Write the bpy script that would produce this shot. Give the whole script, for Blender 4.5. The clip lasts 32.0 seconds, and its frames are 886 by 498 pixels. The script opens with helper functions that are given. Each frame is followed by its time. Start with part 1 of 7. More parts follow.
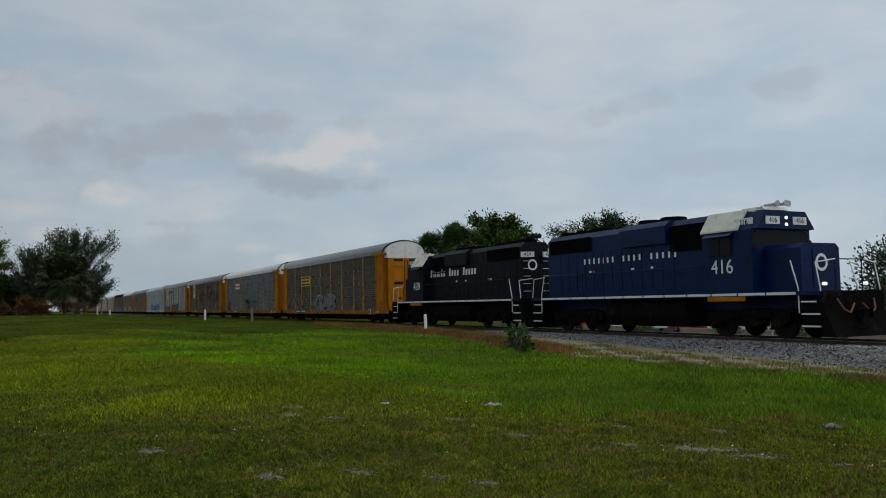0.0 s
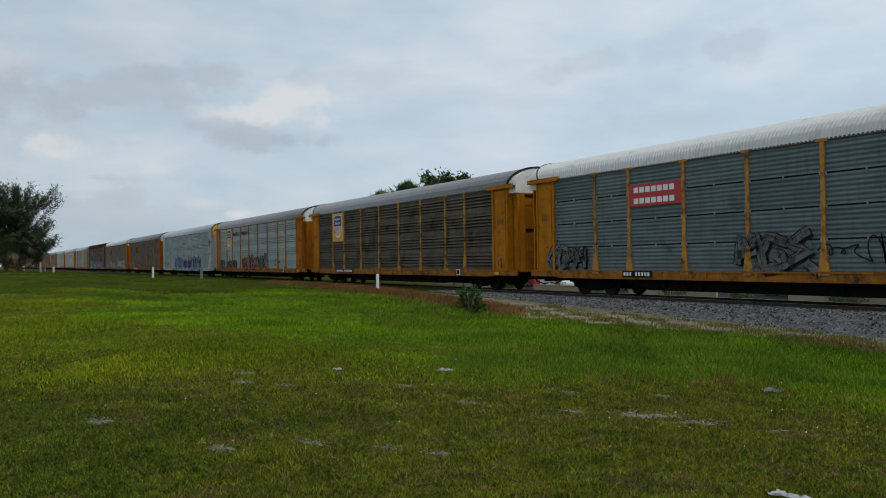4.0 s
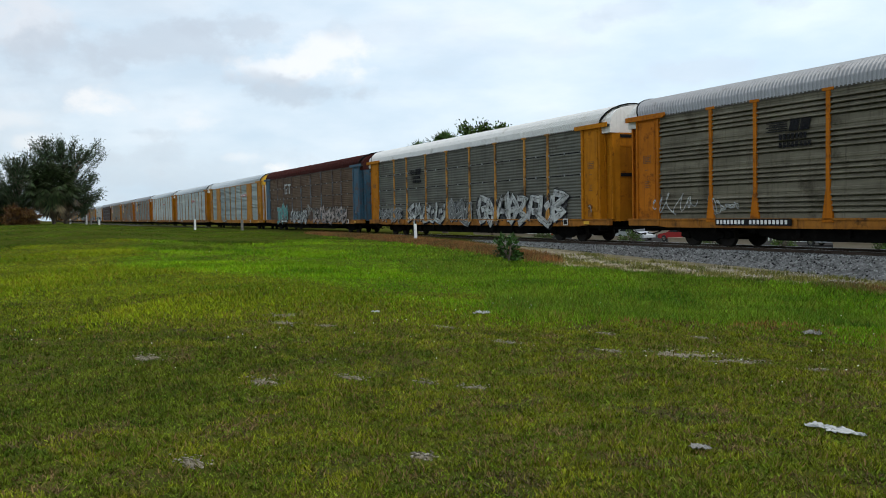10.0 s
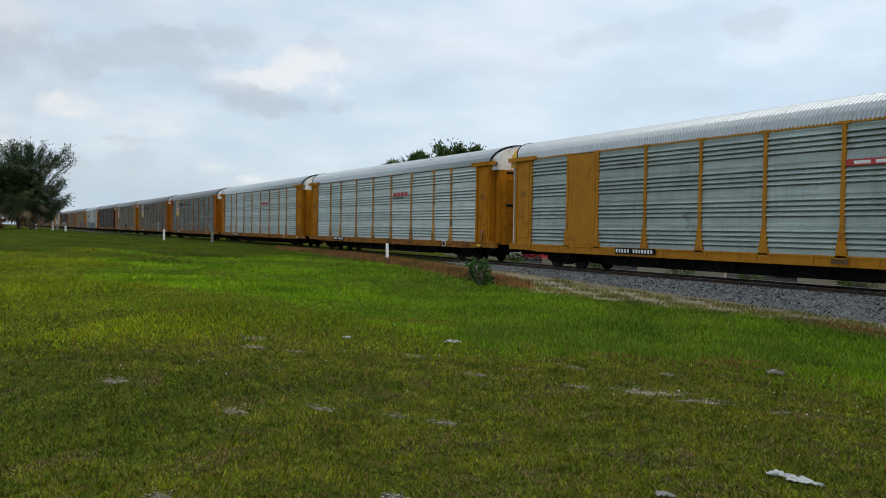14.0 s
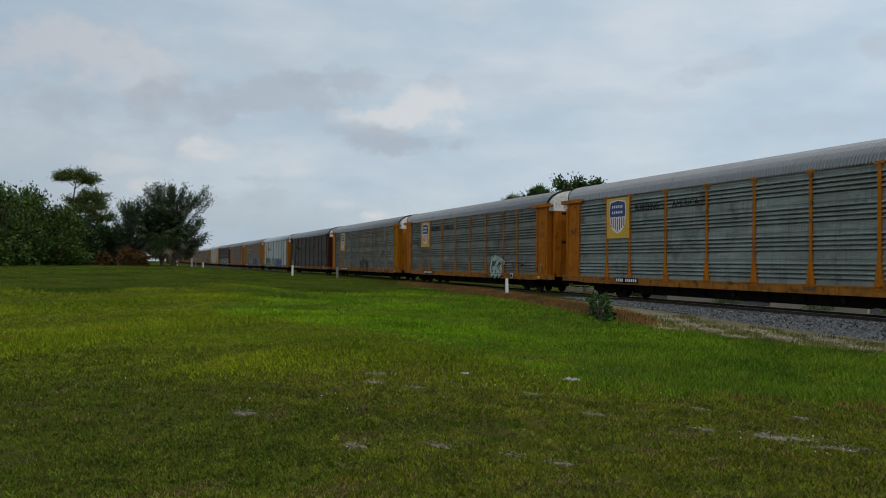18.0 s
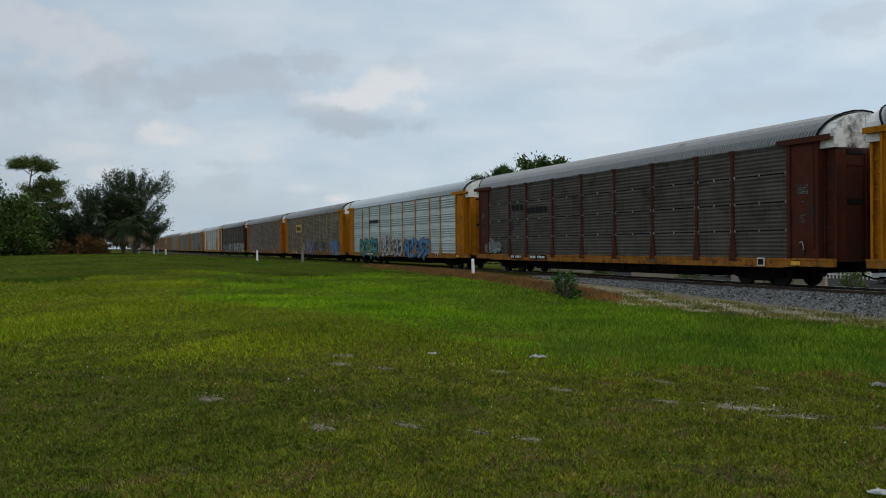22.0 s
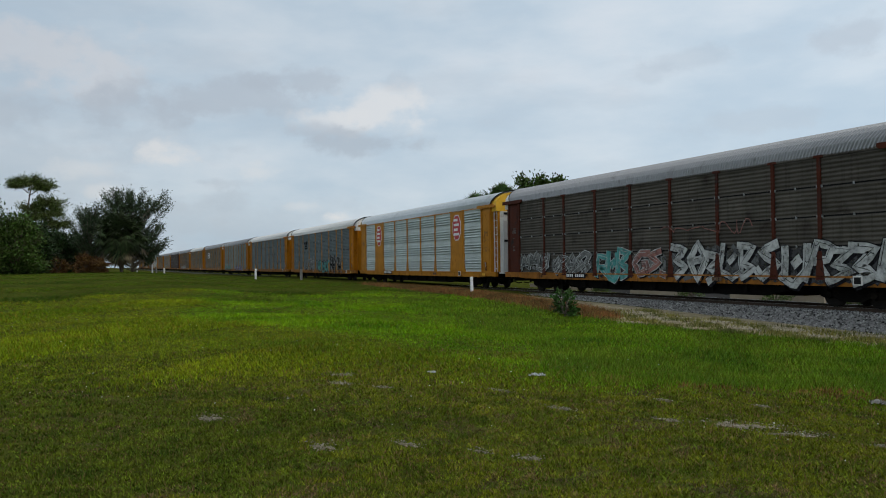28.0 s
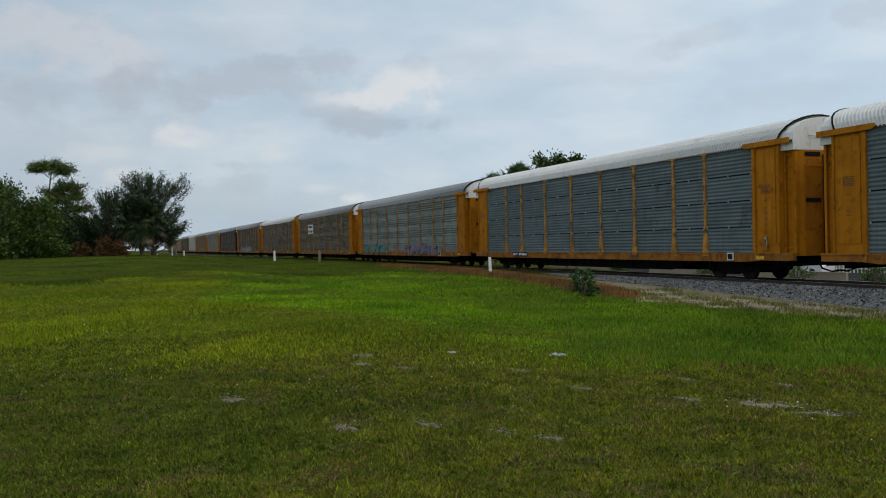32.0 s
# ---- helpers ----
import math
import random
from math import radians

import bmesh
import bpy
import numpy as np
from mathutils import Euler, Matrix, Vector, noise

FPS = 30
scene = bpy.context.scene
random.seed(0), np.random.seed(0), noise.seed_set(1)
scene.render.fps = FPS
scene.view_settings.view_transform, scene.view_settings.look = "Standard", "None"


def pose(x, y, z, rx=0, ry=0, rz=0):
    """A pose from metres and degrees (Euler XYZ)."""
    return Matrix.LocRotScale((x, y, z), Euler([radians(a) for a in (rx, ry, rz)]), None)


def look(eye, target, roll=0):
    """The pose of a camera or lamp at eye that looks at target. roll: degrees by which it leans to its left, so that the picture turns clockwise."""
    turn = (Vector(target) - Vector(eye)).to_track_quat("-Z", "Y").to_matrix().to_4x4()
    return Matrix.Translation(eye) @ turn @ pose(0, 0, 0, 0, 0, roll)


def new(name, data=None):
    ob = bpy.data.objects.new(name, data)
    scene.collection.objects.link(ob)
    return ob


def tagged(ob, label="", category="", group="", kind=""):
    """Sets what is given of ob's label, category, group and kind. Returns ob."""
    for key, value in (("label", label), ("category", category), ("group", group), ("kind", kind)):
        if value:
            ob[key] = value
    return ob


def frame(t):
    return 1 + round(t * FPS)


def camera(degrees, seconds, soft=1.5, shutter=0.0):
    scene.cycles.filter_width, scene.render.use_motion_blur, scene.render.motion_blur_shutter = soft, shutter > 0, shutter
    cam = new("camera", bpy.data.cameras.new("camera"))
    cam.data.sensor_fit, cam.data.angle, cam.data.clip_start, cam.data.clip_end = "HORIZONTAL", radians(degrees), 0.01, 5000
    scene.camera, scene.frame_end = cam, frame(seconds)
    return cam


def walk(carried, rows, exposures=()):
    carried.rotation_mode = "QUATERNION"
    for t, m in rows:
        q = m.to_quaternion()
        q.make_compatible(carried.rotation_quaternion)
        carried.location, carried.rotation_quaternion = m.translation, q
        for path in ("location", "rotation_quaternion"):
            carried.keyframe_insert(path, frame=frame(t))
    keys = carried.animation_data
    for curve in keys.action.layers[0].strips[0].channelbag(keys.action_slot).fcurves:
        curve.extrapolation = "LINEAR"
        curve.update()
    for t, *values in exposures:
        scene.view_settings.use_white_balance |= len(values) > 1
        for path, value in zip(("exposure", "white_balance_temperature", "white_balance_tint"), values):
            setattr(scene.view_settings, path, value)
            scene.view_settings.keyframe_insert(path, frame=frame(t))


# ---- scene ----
# ------------------------------------------------------------ camera and its walk
cam = camera(57.13, 32.0, soft=1.0)

# seconds, eye x, y, z, yaw to the left of +y, pitch up, roll
PATH = [
    (0.0, -0.113, 0.052, 1.527, 63.45, 3.78, -1.14),
    (0.5, -0.106, 0.063, 1.581, 61.82, 1.99, 0.02),
    (1.0, -0.085, 0.044, 1.636, 60.74, 2.09, 0.55),
    (1.5, -0.056, 0.047, 1.653, 59.64, 1.93, 0.11),
    (2.0, -0.058, 0.034, 1.659, 58.61, 2.10, 0.31),
    (2.5, -0.050, 0.032, 1.670, 59.11, 2.03, 0.52),
    (3.0, -0.077, 0.038, 1.668, 59.49, 2.12, 0.27),
    (3.5, -0.091, 0.035, 1.675, 59.87, 1.62, -0.37),
    (5.5, -0.065, 0.036, 1.619, 60.87, -1.13, -1.42),
    (6.0, -0.058, 0.040, 1.585, 60.40, -1.31, -0.48),
    (6.5, -0.057, 0.030, 1.545, 61.49, -3.34, 0.72),
    (7.0, -0.052, 0.030, 1.535, 62.90, -3.21, -0.57),
    (7.5, -0.077, 0.043, 1.537, 63.94, -3.34, -0.91),
    (8.0, -0.075, 0.038, 1.521, 64.00, -3.25, -0.87),
    (8.5, -0.076, 0.046, 1.522, 63.66, -3.75, -0.77),
    (9.0, -0.073, 0.037, 1.526, 63.38, -3.82, -0.63),
    (9.5, -0.069, 0.037, 1.525, 63.07, -3.13, -0.83),
    (10.0, -0.062, 0.038, 1.532, 62.88, -2.58, -1.13),
    (10.5, -0.066, 0.027, 1.532, 62.79, -2.08, -1.41),
    (11.0, -0.046, 0.017, 1.535, 62.85, -1.39, -1.57),
    (11.5, -0.078, 0.030, 1.540, 62.80, -0.27, -1.80),
    (12.0, -0.059, 0.034, 1.557, 62.44, -0.38, -1.56),
    (12.5, -0.054, 0.018, 1.608, 62.66, -0.21, -0.73),
    (13.0, -0.038, 0.005, 1.675, 60.57, -1.62, 0.08),
    (13.5, -0.009, -0.020, 1.699, 61.42, -1.27, 0.84),
    (14.0, -0.005, -0.046, 1.703, 60.80, -1.33, 0.92),
    (14.5, -0.012, -0.049, 1.711, 57.82, -1.86, 0.81),
    (15.0, -0.042, -0.064, 1.706, 62.81, -0.22, 0.87),
    (15.5, -0.020, -0.012, 1.720, 68.68, 1.08, -0.83),
    (17.5, 0.056, -0.019, 1.738, 70.02, 0.79, 0.03),
    (18.0, 0.071, -0.028, 1.741, 69.30, 0.98, 0.58),
    (18.5, 0.064, -0.024, 1.727, 68.66, 0.84, 0.20),
    (19.0, 0.065, -0.020, 1.726, 68.21, 0.92, 0.16),
    (19.5, 0.061, -0.022, 1.731, 67.85, 0.60, -0.13),
    (20.0, 0.056, -0.022, 1.723, 67.95, 0.47, -0.05),
    (20.5, 0.053, -0.022, 1.724, 68.36, 0.70, 0.10),
    (21.0, 0.046, -0.016, 1.725, 67.93, 0.58, 0.33),
    (21.5, 0.060, -0.015, 1.721, 67.66, 0.07, 0.22),
    (22.0, 0.058, -0.007, 1.720, 66.90, -0.31, -0.60),
    (22.5, 0.056, 0.000, 1.723, 65.19, -0.46, -1.58),
    (23.0, 0.100, -0.009, 1.720, 64.96, -0.74, -1.85),
    (23.5, 0.069, -0.002, 1.723, 64.59, -0.60, -2.25),
    (24.0, 0.066, -0.008, 1.725, 65.10, -0.78, -1.99),
    (24.5, 0.053, -0.010, 1.738, 64.41, 0.19, -0.95),
    (25.0, 0.049, -0.017, 1.727, 65.51, 0.19, -0.99),
    (25.5, 0.063, -0.025, 1.733, 66.10, 0.22, -1.13),
    (27.5, 0.057, -0.025, 1.743, 66.53, 1.08, -1.10),
    (28.0, 0.080, -0.029, 1.728, 66.78, 0.95, -0.74),
    (28.5, 0.052, -0.022, 1.735, 67.41, 1.03, -0.85),
    (29.0, 0.053, -0.020, 1.733, 67.72, 0.67, -0.95),
    (29.5, 0.050, -0.026, 1.734, 67.75, 0.60, -1.25),
    (30.0, 0.053, -0.023, 1.734, 67.70, 0.37, -1.40),
    (30.5, 0.051, -0.025, 1.733, 67.82, 0.03, -1.62),
    (31.0, 0.048, -0.021, 1.732, 67.60, 0.07, -1.48),
    (31.5, 0.046, -0.023, 1.727, 67.47, -0.16, -1.48),
    (32.0, 0.045, -0.041, 1.730, 68.04, -0.40, -1.22),
]


def cam_pose(x, y, z, yaw, pitch, roll):
    a, b = radians(yaw), radians(pitch)
    way = Vector((-math.sin(a) * math.cos(b), math.cos(a) * math.cos(b), math.sin(b)))
    eye = Vector((x, y, z))
    return look(eye, eye + way, roll)


walk(cam, [(t, cam_pose(*r)) for t, *r in PATH],
     exposures=[(0.0, -0.55), (1.0, -0.5), (3.5, -0.3), (5.5, 0.02), (7.0, 0.2), (8.5, 0.28), (10.5, 0.26), (12.0, 0.12), (13.0, 0.08), (15.0, 0.04),
                (17.5, -0.28), (19.0, -0.32), (22.0, -0.2), (24.0, -0.05), (28.0, -0.2), (32.0, -0.2)])

# ------------------------------------------------------------ world and sun
SUN_AZ, SUN_EL = radians(60), radians(52)      # behind the train, high, veiled by cloud
world = bpy.data.worlds.new("world")
scene.world = world
world.use_nodes = True


def build_sky():
    nt = world.node_tree
    nt.nodes.clear()
    N, L = nt.nodes.new, nt.links.new
    out, bg = N("ShaderNodeOutputWorld"), N("ShaderNodeBackground")
    sky = N("ShaderNodeTexSky")
    sky.sky_type, sky.sun_disc = 'NISHITA', False
    sky.sun_elevation, sky.sun_rotation = SUN_EL, SUN_AZ
    sky.dust_density, sky.air_density = 2.0, 1.0
    tc = N("ShaderNodeTexCoord")
    sep = N("ShaderNodeSeparateXYZ")
    L(tc.outputs["Generated"], sep.inputs[0])

    def math_node(op, a, b=None, c=None, clamp=False):
        m = N("ShaderNodeMath")
        m.operation, m.use_clamp = op, clamp
        for i, v in enumerate((a, b, c)):
            if v is None:
                continue
            if isinstance(v, (int, float)):
                m.inputs[i].default_value = v
            else:
                L(v, m.inputs[i])
        return m.outputs[0]

    def cloud_noise(scale, detail, rough, offset, squash=2.2):
        mp = N("ShaderNodeMapping")
        mp.inputs["Location"].default_value = offset
        mp.inputs["Scale"].default_value = (1, 1, squash)
        L(tc.outputs["Generated"], mp.inputs[0])
        n = N("ShaderNodeTexNoise")
        n.inputs["Scale"].default_value = scale
        n.inputs["Detail"].default_value = detail
        n.inputs["Roughness"].default_value = rough
        L(mp.outputs[0], n.inputs["Vector"])
        return n.outputs[0]

    def ramp(fac, stops):
        r = N("ShaderNodeValToRGB")
        e = r.color_ramp.elements
        while len(e) < len(stops):
            e.new(0.5)
        for el, (p, c) in zip(e, stops):
            el.position, el.color = p, (*c, 1)
        L(fac, r.inputs[0])
        return r.outputs[0]

    def mixc(fac, a, b, mode='MIX'):
        m = N("ShaderNodeMix")
        m.data_type, m.blend_type = 'RGBA', mode
        for sock, v in ((m.inputs[0], fac), (m.inputs[6], a), (m.inputs[7], b)):
            if isinstance(v, (int, float)):
                sock.default_value = v
            elif isinstance(v, tuple):
                sock.default_value = (*v, 1)
            else:
                L(v, sock)
        return m.outputs[2]

    # thin high overcast, pale blue-grey, a little lighter higher up
    big = cloud_noise(2.3, 5, 0.5, (3.1, 7.4, 0))
    fine = cloud_noise(6.5, 6, 0.55, (1.7, 2.2, 3), 3.0)
    mixd = math_node('ADD', math_node('MULTIPLY', big, 0.6), math_node('MULTIPLY', fine, 0.4))
    mixd = math_node('ADD', mixd, math_node('SUBTRACT', math_node('MULTIPLY', math_node('MINIMUM', sep.outputs[2], 0.5), 0.34), 0.03))
    col = ramp(mixd, [(0.38, (4.45, 5.6, 6.7)), (0.5, (5.05, 6.1, 7.05)), (0.6, (5.9, 6.75, 7.5)), (0.7, (6.7, 7.25, 7.8))])
    # soft cumulus with grey undersides
    cum = cloud_noise(5.5, 6, 0.55, (11.3, 4.9, 1), 3.2)
    grey = ramp(cum, [(0.53, (0, 0, 0)), (0.66, (1, 1, 1))])
    col = mixc(math_node('MULTIPLY', grey, 0.22), col, (4.7, 5.2, 5.8))

    # single puffs: azimuth (rad, to the left of +y), elevation, half widths, strength
    az = math_node('ARCTAN2', math_node('MULTIPLY', sep.outputs[0], -1), sep.outputs[1])
    hyp = math_node('SQRT', math_node('ADD', math_node('MULTIPLY', sep.outputs[0], sep.outputs[0]), math_node('MULTIPLY', sep.outputs[1], sep.outputs[1])))
    el = math_node('ARCTAN2', sep.outputs[2], hyp)
    wob = math_node('MULTIPLY', math_node('SUBTRACT', cloud_noise(16.0, 6, 0.58, (0, 0, 5), 1.5), 0.5), 3.6)

    def puff(colour_in, deg_az, deg_el, wa, we, strength, colour):
        da = math_node('DIVIDE', math_node('SUBTRACT', az, radians(deg_az)), radians(wa))
        de = math_node('DIVIDE', math_node('SUBTRACT', el, radians(deg_el)), radians(we))
        d = math_node('SQRT', math_node('ADD', math_node('MULTIPLY', da, da), math_node('MULTIPLY', de, de)))
        d = math_node('ADD', d, wob)
        m = N("ShaderNodeMapRange")
        m.interpolation_type = 'SMOOTHSTEP'
        for i, v in ((1, 1.2), (2, 0.3), (3, 0.0), (4, min(0.95, strength * 1.12))):
            m.inputs[i].default_value = v
        L(d, m.inputs[0])
        return mixc(m.outputs[0], colour_in, colour)

    W, G, D = (7.45, 7.55, 7.65), (4.6, 5.15, 5.8), (4.1, 4.65, 5.3)
    for spec in ((97.0, 6.0, 14.0, 6.0, 0.3, G), (84.0, 3.0, 12.0, 2.0, 0.25, G), (92.6, 12.9, 5.5, 2.2, 0.55, (6.9, 6.9, 7.1)), (94.5, 9.8, 6.0, 1.1, 0.45, G), (88.0, 10.2, 4.0, 1.0, 0.35, G), (81.5, 11.4, 7.0, 1.3, 0.6, G), (76.0, 12.4, 3.6, 1.1, 0.6, G),
                 (71.4, 10.6, 3.6, 2.0, 0.75, W), (74.5, 10.0, 2.4, 0.9, 0.5, W), (72.6, 8.4, 4.4, 0.95, 0.6, D), (69.9, 12.6, 1.2, 0.7, 0.22, D), (75.5, 9.2, 2.0, 0.6, 0.5, G),
                 (85.4, 7.0, 1.9, 1.15, 0.8, W), (90.5, 6.4, 2.2, 0.7, 0.4, W), (79.5, 6.3, 1.9, 0.8, 0.45, W), (83.0, 5.6, 3.5, 0.45, 0.4, G), (74.1, 3.2, 1.0, 0.5, 0.8, W), (76.5, 4.0, 1.5, 0.5, 0.35, W),
                 (89.3, 4.8, 1.6, 0.7, 0.5, W), (50.2, 13.3, 2.8, 0.7, 0.25, D), (52.4, 12.6, 1.6, 0.8, 0.2, D), (46.5, 9.0, 4.5, 0.9, 0.3, G), (40.0, 13.6, 3.5, 1.3, 0.5, G), (46.0, 5.2, 3.0, 1.0, 0.5, W)):
        col = puff(col, *spec)

    # thicker cloud towards the far end of the track, thinner beside it
    g = N("ShaderNodeMapRange")
    for i, v in ((1, radians(42)), (2, radians(98)), (3, 1.09), (4, 0.88)):
        g.inputs[i].default_value = v
    L(az, g.inputs[0])
    gray = N("ShaderNodeCombineColor")
    for s_ in gray.inputs[:3]:
        L(g.outputs[0], s_)
    col = mixc(1.0, col, gray.outputs[0], 'MULTIPLY')

    # the clear-sky colour tints the cloud light a little
    final = mixc(0.88, sky.outputs[0], col)
    L(final, bg.inputs[0])
    bg.inputs[1].default_value = 0.12
    L(bg.outputs[0], out.inputs[0])


build_sky()
sun = new("sun", bpy.data.lights.new("sun", 'SUN'))
sun.data.energy, sun.data.angle, sun.data.color = 0.9, radians(14), (1.0, 0.95, 0.88)
sun.matrix_world = look((0, 0, 80), Vector((0, 0, 80)) - Vector((math.sin(SUN_AZ) * math.cos(SUN_EL), math.cos(SUN_AZ) * math.cos(SUN_EL), math.sin(SUN_EL))))


# ------------------------------------------------------------ materials
MATS = {}


def material(name, base, rough=0.6, metal=0.0, vary=0.25, scale=3.0, fine=40.0, bump=0.15, dirt=None, dirt_amount=0.0,
             dirt_scale=1.5, streak=0.0, spec=0.5, random_tint=0.0, emit=None, island=False, band=0.0, cover=None):
    """A weathered surface: base colour varied at two scales, stains of the colour dirt, streaks that run down, fine relief."""
    m = bpy.data.materials.new(name)
    m.use_nodes = True
    nt = m.node_tree
    N, L = nt.nodes.new, nt.links.new
    b = nt.nodes["Principled BSDF"]
    b.inputs["Roughness"].default_value = rough
    b.inputs["Metallic"].default_value = metal
    b.inputs["Specular IOR Level"].default_value = spec
    tc = N("ShaderNodeTexCoord")
    oi = N("ShaderNodeObjectInfo")
    add = N("ShaderNodeVectorMath")
    add.operation = 'MULTIPLY_ADD'
    L(oi.outputs["Random"], add.inputs[0])
    add.inputs[1].default_value = (37.0, 53.0, 29.0)
    L(tc.outputs["Object"], add.inputs[2])
    vec = add.outputs[0]

    def noise_tex(sc, detail=4, rg=0.6, stretch=None):
        n = N("ShaderNodeTexNoise")
        n.inputs["Scale"].default_value = sc
        n.inputs["Detail"].default_value = detail
        n.inputs["Roughness"].default_value = rg
        v = vec
        if stretch:
            mp = N("ShaderNodeMapping")
            mp.inputs["Scale"].default_value = stretch
            L(vec, mp.inputs[0])
            v = mp.outputs[0]
        L(v, n.inputs["Vector"])
        return n.outputs[0]

    def maprange(f, a, c, lo, hi):
        r = N("ShaderNodeMapRange")
        for i, v in ((1, a), (2, c), (3, lo), (4, hi)):
            r.inputs[i].default_value = v
        L(f, r.inputs[0])
        return r.outputs[0]

    def mixc(fac, a, c, mode='MIX'):
        x = N("ShaderNodeMix")
        x.data_type, x.blend_type = 'RGBA', mode
        for sock, v in ((x.inputs[0], fac), (x.inputs[6], a), (x.inputs[7], c)):
            if isinstance(v, (int, float)):
                sock.default_value = v
            elif isinstance(v, tuple):
                sock.default_value = (*v, 1)
            else:
                L(v, sock)
        return x.outputs[2]

    lo = tuple(c * (1 - vary) for c in base)
    hi = tuple(min(1, c * (1 + vary)) for c in base)
    big = maprange(noise_tex(scale), 0.3, 0.7, 0, 1)
    col = mixc(big, lo, hi)
    small = noise_tex(fine, 3)
    col = mixc(maprange(small, 0.35, 0.7, 0, 0.35 * vary * 2), col, tuple(c * 0.6 for c in base))
    if random_tint:
        src = oi.outputs["Random"]
        if island:
            src = N("ShaderNodeNewGeometry").outputs["Random Per Island"]
        hsv = N("ShaderNodeHueSaturation")
        L(maprange(src, 0, 1, 1 - random_tint, 1 + random_tint), hsv.inputs["Value"])
        L(maprange(src, 0, 1, 0.5 - 0.04 * random_tint, 0.5 + 0.04 * random_tint), hsv.inputs["Hue"])
        L(col, hsv.inputs["Color"])
        col = hsv.outputs[0]
    if band:                                          # level bands of paler, rubbed metal
        w = noise_tex(1.0, 4, 0.6, (0.35, 0.35, 4.5))
        col = mixc(maprange(w, 0.5, 0.68, 0, band), col, tuple(min(1, c * 1.7) for c in base))
    if streak:
        s = noise_tex(1.0, 5, 0.65, (7.0, 7.0, 0.35))
        col = mixc(maprange(s, 0.52, 0.72, 0, streak), col, dirt or tuple(c * 0.4 for c in base))
    if dirt and dirt_amount:
        d = noise_tex(dirt_scale, 6, 0.68)
        f = maprange(d, 0.62 - 0.3 * dirt_amount, 0.8 - 0.3 * dirt_amount, 0, 1)
        col = mixc(f, col, dirt)
        L(maprange(f, 0, 1, rough, min(1, rough + 0.25)), b.inputs["Roughness"])
    L(col, b.inputs["Base Color"])
    if bump:
        bp = N("ShaderNodeBump")
        bp.inputs["Strength"].default_value = bump
        bp.inputs["Distance"].default_value = 0.02
        L(noise_tex(fine * 1.7, 4), bp.inputs["Height"])
        L(bp.outputs[0], b.inputs["Normal"])
    if cover is not None:                             # thin, patchy coats let the ground show through
        L(maprange(noise_tex(2.2, 6, 0.7), 0.36, 0.56, cover, 1), b.inputs["Alpha"])
    if emit:
        b.inputs["Emission Color"].default_value = (*emit[0], 1)
        b.inputs["Emission Strength"].default_value = emit[1]
    MATS[name] = m
    return m


RUST = (0.12, 0.05, 0.025)
SOOT = (0.03, 0.028, 0.026)
yellow_clean = material("panel_yellow", (0.44, 0.18, 0.010), 0.6, vary=0.14, scale=1.2, dirt=(0.2, 0.075, 0.012), dirt_amount=0.2, dirt_scale=2.0, streak=0.4, spec=0.2)
yellow = material("rack_yellow", (0.43, 0.158, 0.007), 0.65, vary=0.18, scale=1.2, dirt=(0.13, 0.045, 0.01), dirt_amount=0.22, dirt_scale=2.6, streak=0.5, spec=0.08)
orange = material("rack_orange", (0.43, 0.132, 0.008), 0.6, vary=0.2, scale=1.1, dirt=(0.10, 0.035, 0.012), dirt_amount=0.3, dirt_scale=2.2, streak=0.55, spec=0.08)
yellow_bright = material("bright_yellow", (0.72, 0.40, 0.02), 0.5, vary=0.1, dirt=RUST, dirt_amount=0.15)
grimy_sill = material("grimy_sill", (0.33, 0.125, 0.013), 0.7, vary=0.3, scale=2.0, dirt=(0.05, 0.028, 0.016), dirt_amount=0.34, dirt_scale=2.2, streak=0.5, spec=0.25)
post_yellow = material("weathered_post_yellow", (0.47, 0.215, 0.035), 0.65, vary=0.2, scale=1.6, dirt=(0.09, 0.05, 0.025), dirt_amount=0.5, dirt_scale=2.5, streak=0.5, spec=0.25)
rust_post = material("rusted_post", (0.10, 0.062, 0.05), 0.75, spec=0.15, vary=0.3, scale=1.2, dirt=(0.14, 0.19, 0.22), dirt_amount=0.55, dirt_scale=0.6, streak=0.4)
rust_red = material("oxide_red", (0.075, 0.018, 0.009), 0.7, spec=0.12, vary=0.25, dirt=SOOT, dirt_amount=0.35, streak=0.3)
blue_grey = material("faded_blue", (0.045, 0.108, 0.155), 0.6, spec=0.2, vary=0.2, dirt=RUST, dirt_amount=0.3, streak=0.3)
white_paint = material("white_paint", (0.72, 0.70, 0.66), 0.6, vary=0.08, dirt=(0.35, 0.3, 0.24), dirt_amount=0.3, streak=0.25)
white_clean = material("white_lettering", (0.75, 0.75, 0.73), 0.6, vary=0.06, bump=0)
clip_white = material("clip_white", (0.28, 0.29, 0.285), 0.6, vary=0.1, bump=0)
RUSTY = material("stencil_brown", (0.1, 0.05, 0.02), 0.7, vary=0.2, bump=0)
# also colours the panel gaps and door slots, in place of their shade
black_paint = material("black_paint", (0.012, 0.012, 0.012), 0.7, vary=0.2, bump=0, spec=0.1)
red_paint = material("red_paint", (0.45, 0.03, 0.03), 0.55, vary=0.1, bump=0)
blue_paint = material("shield_blue", (0.02, 0.04, 0.16), 0.55, vary=0.1, bump=0)
under = material("undercarriage", (0.007, 0.0065, 0.006), 0.9, vary=0.35, scale=4, dirt=(0.025, 0.02, 0.016), dirt_amount=0.2, spec=0.02)
steel_wheel = material("wheel_steel", (0.02, 0.017, 0.015), 0.8, metal=0.0, vary=0.3, spec=0.1)
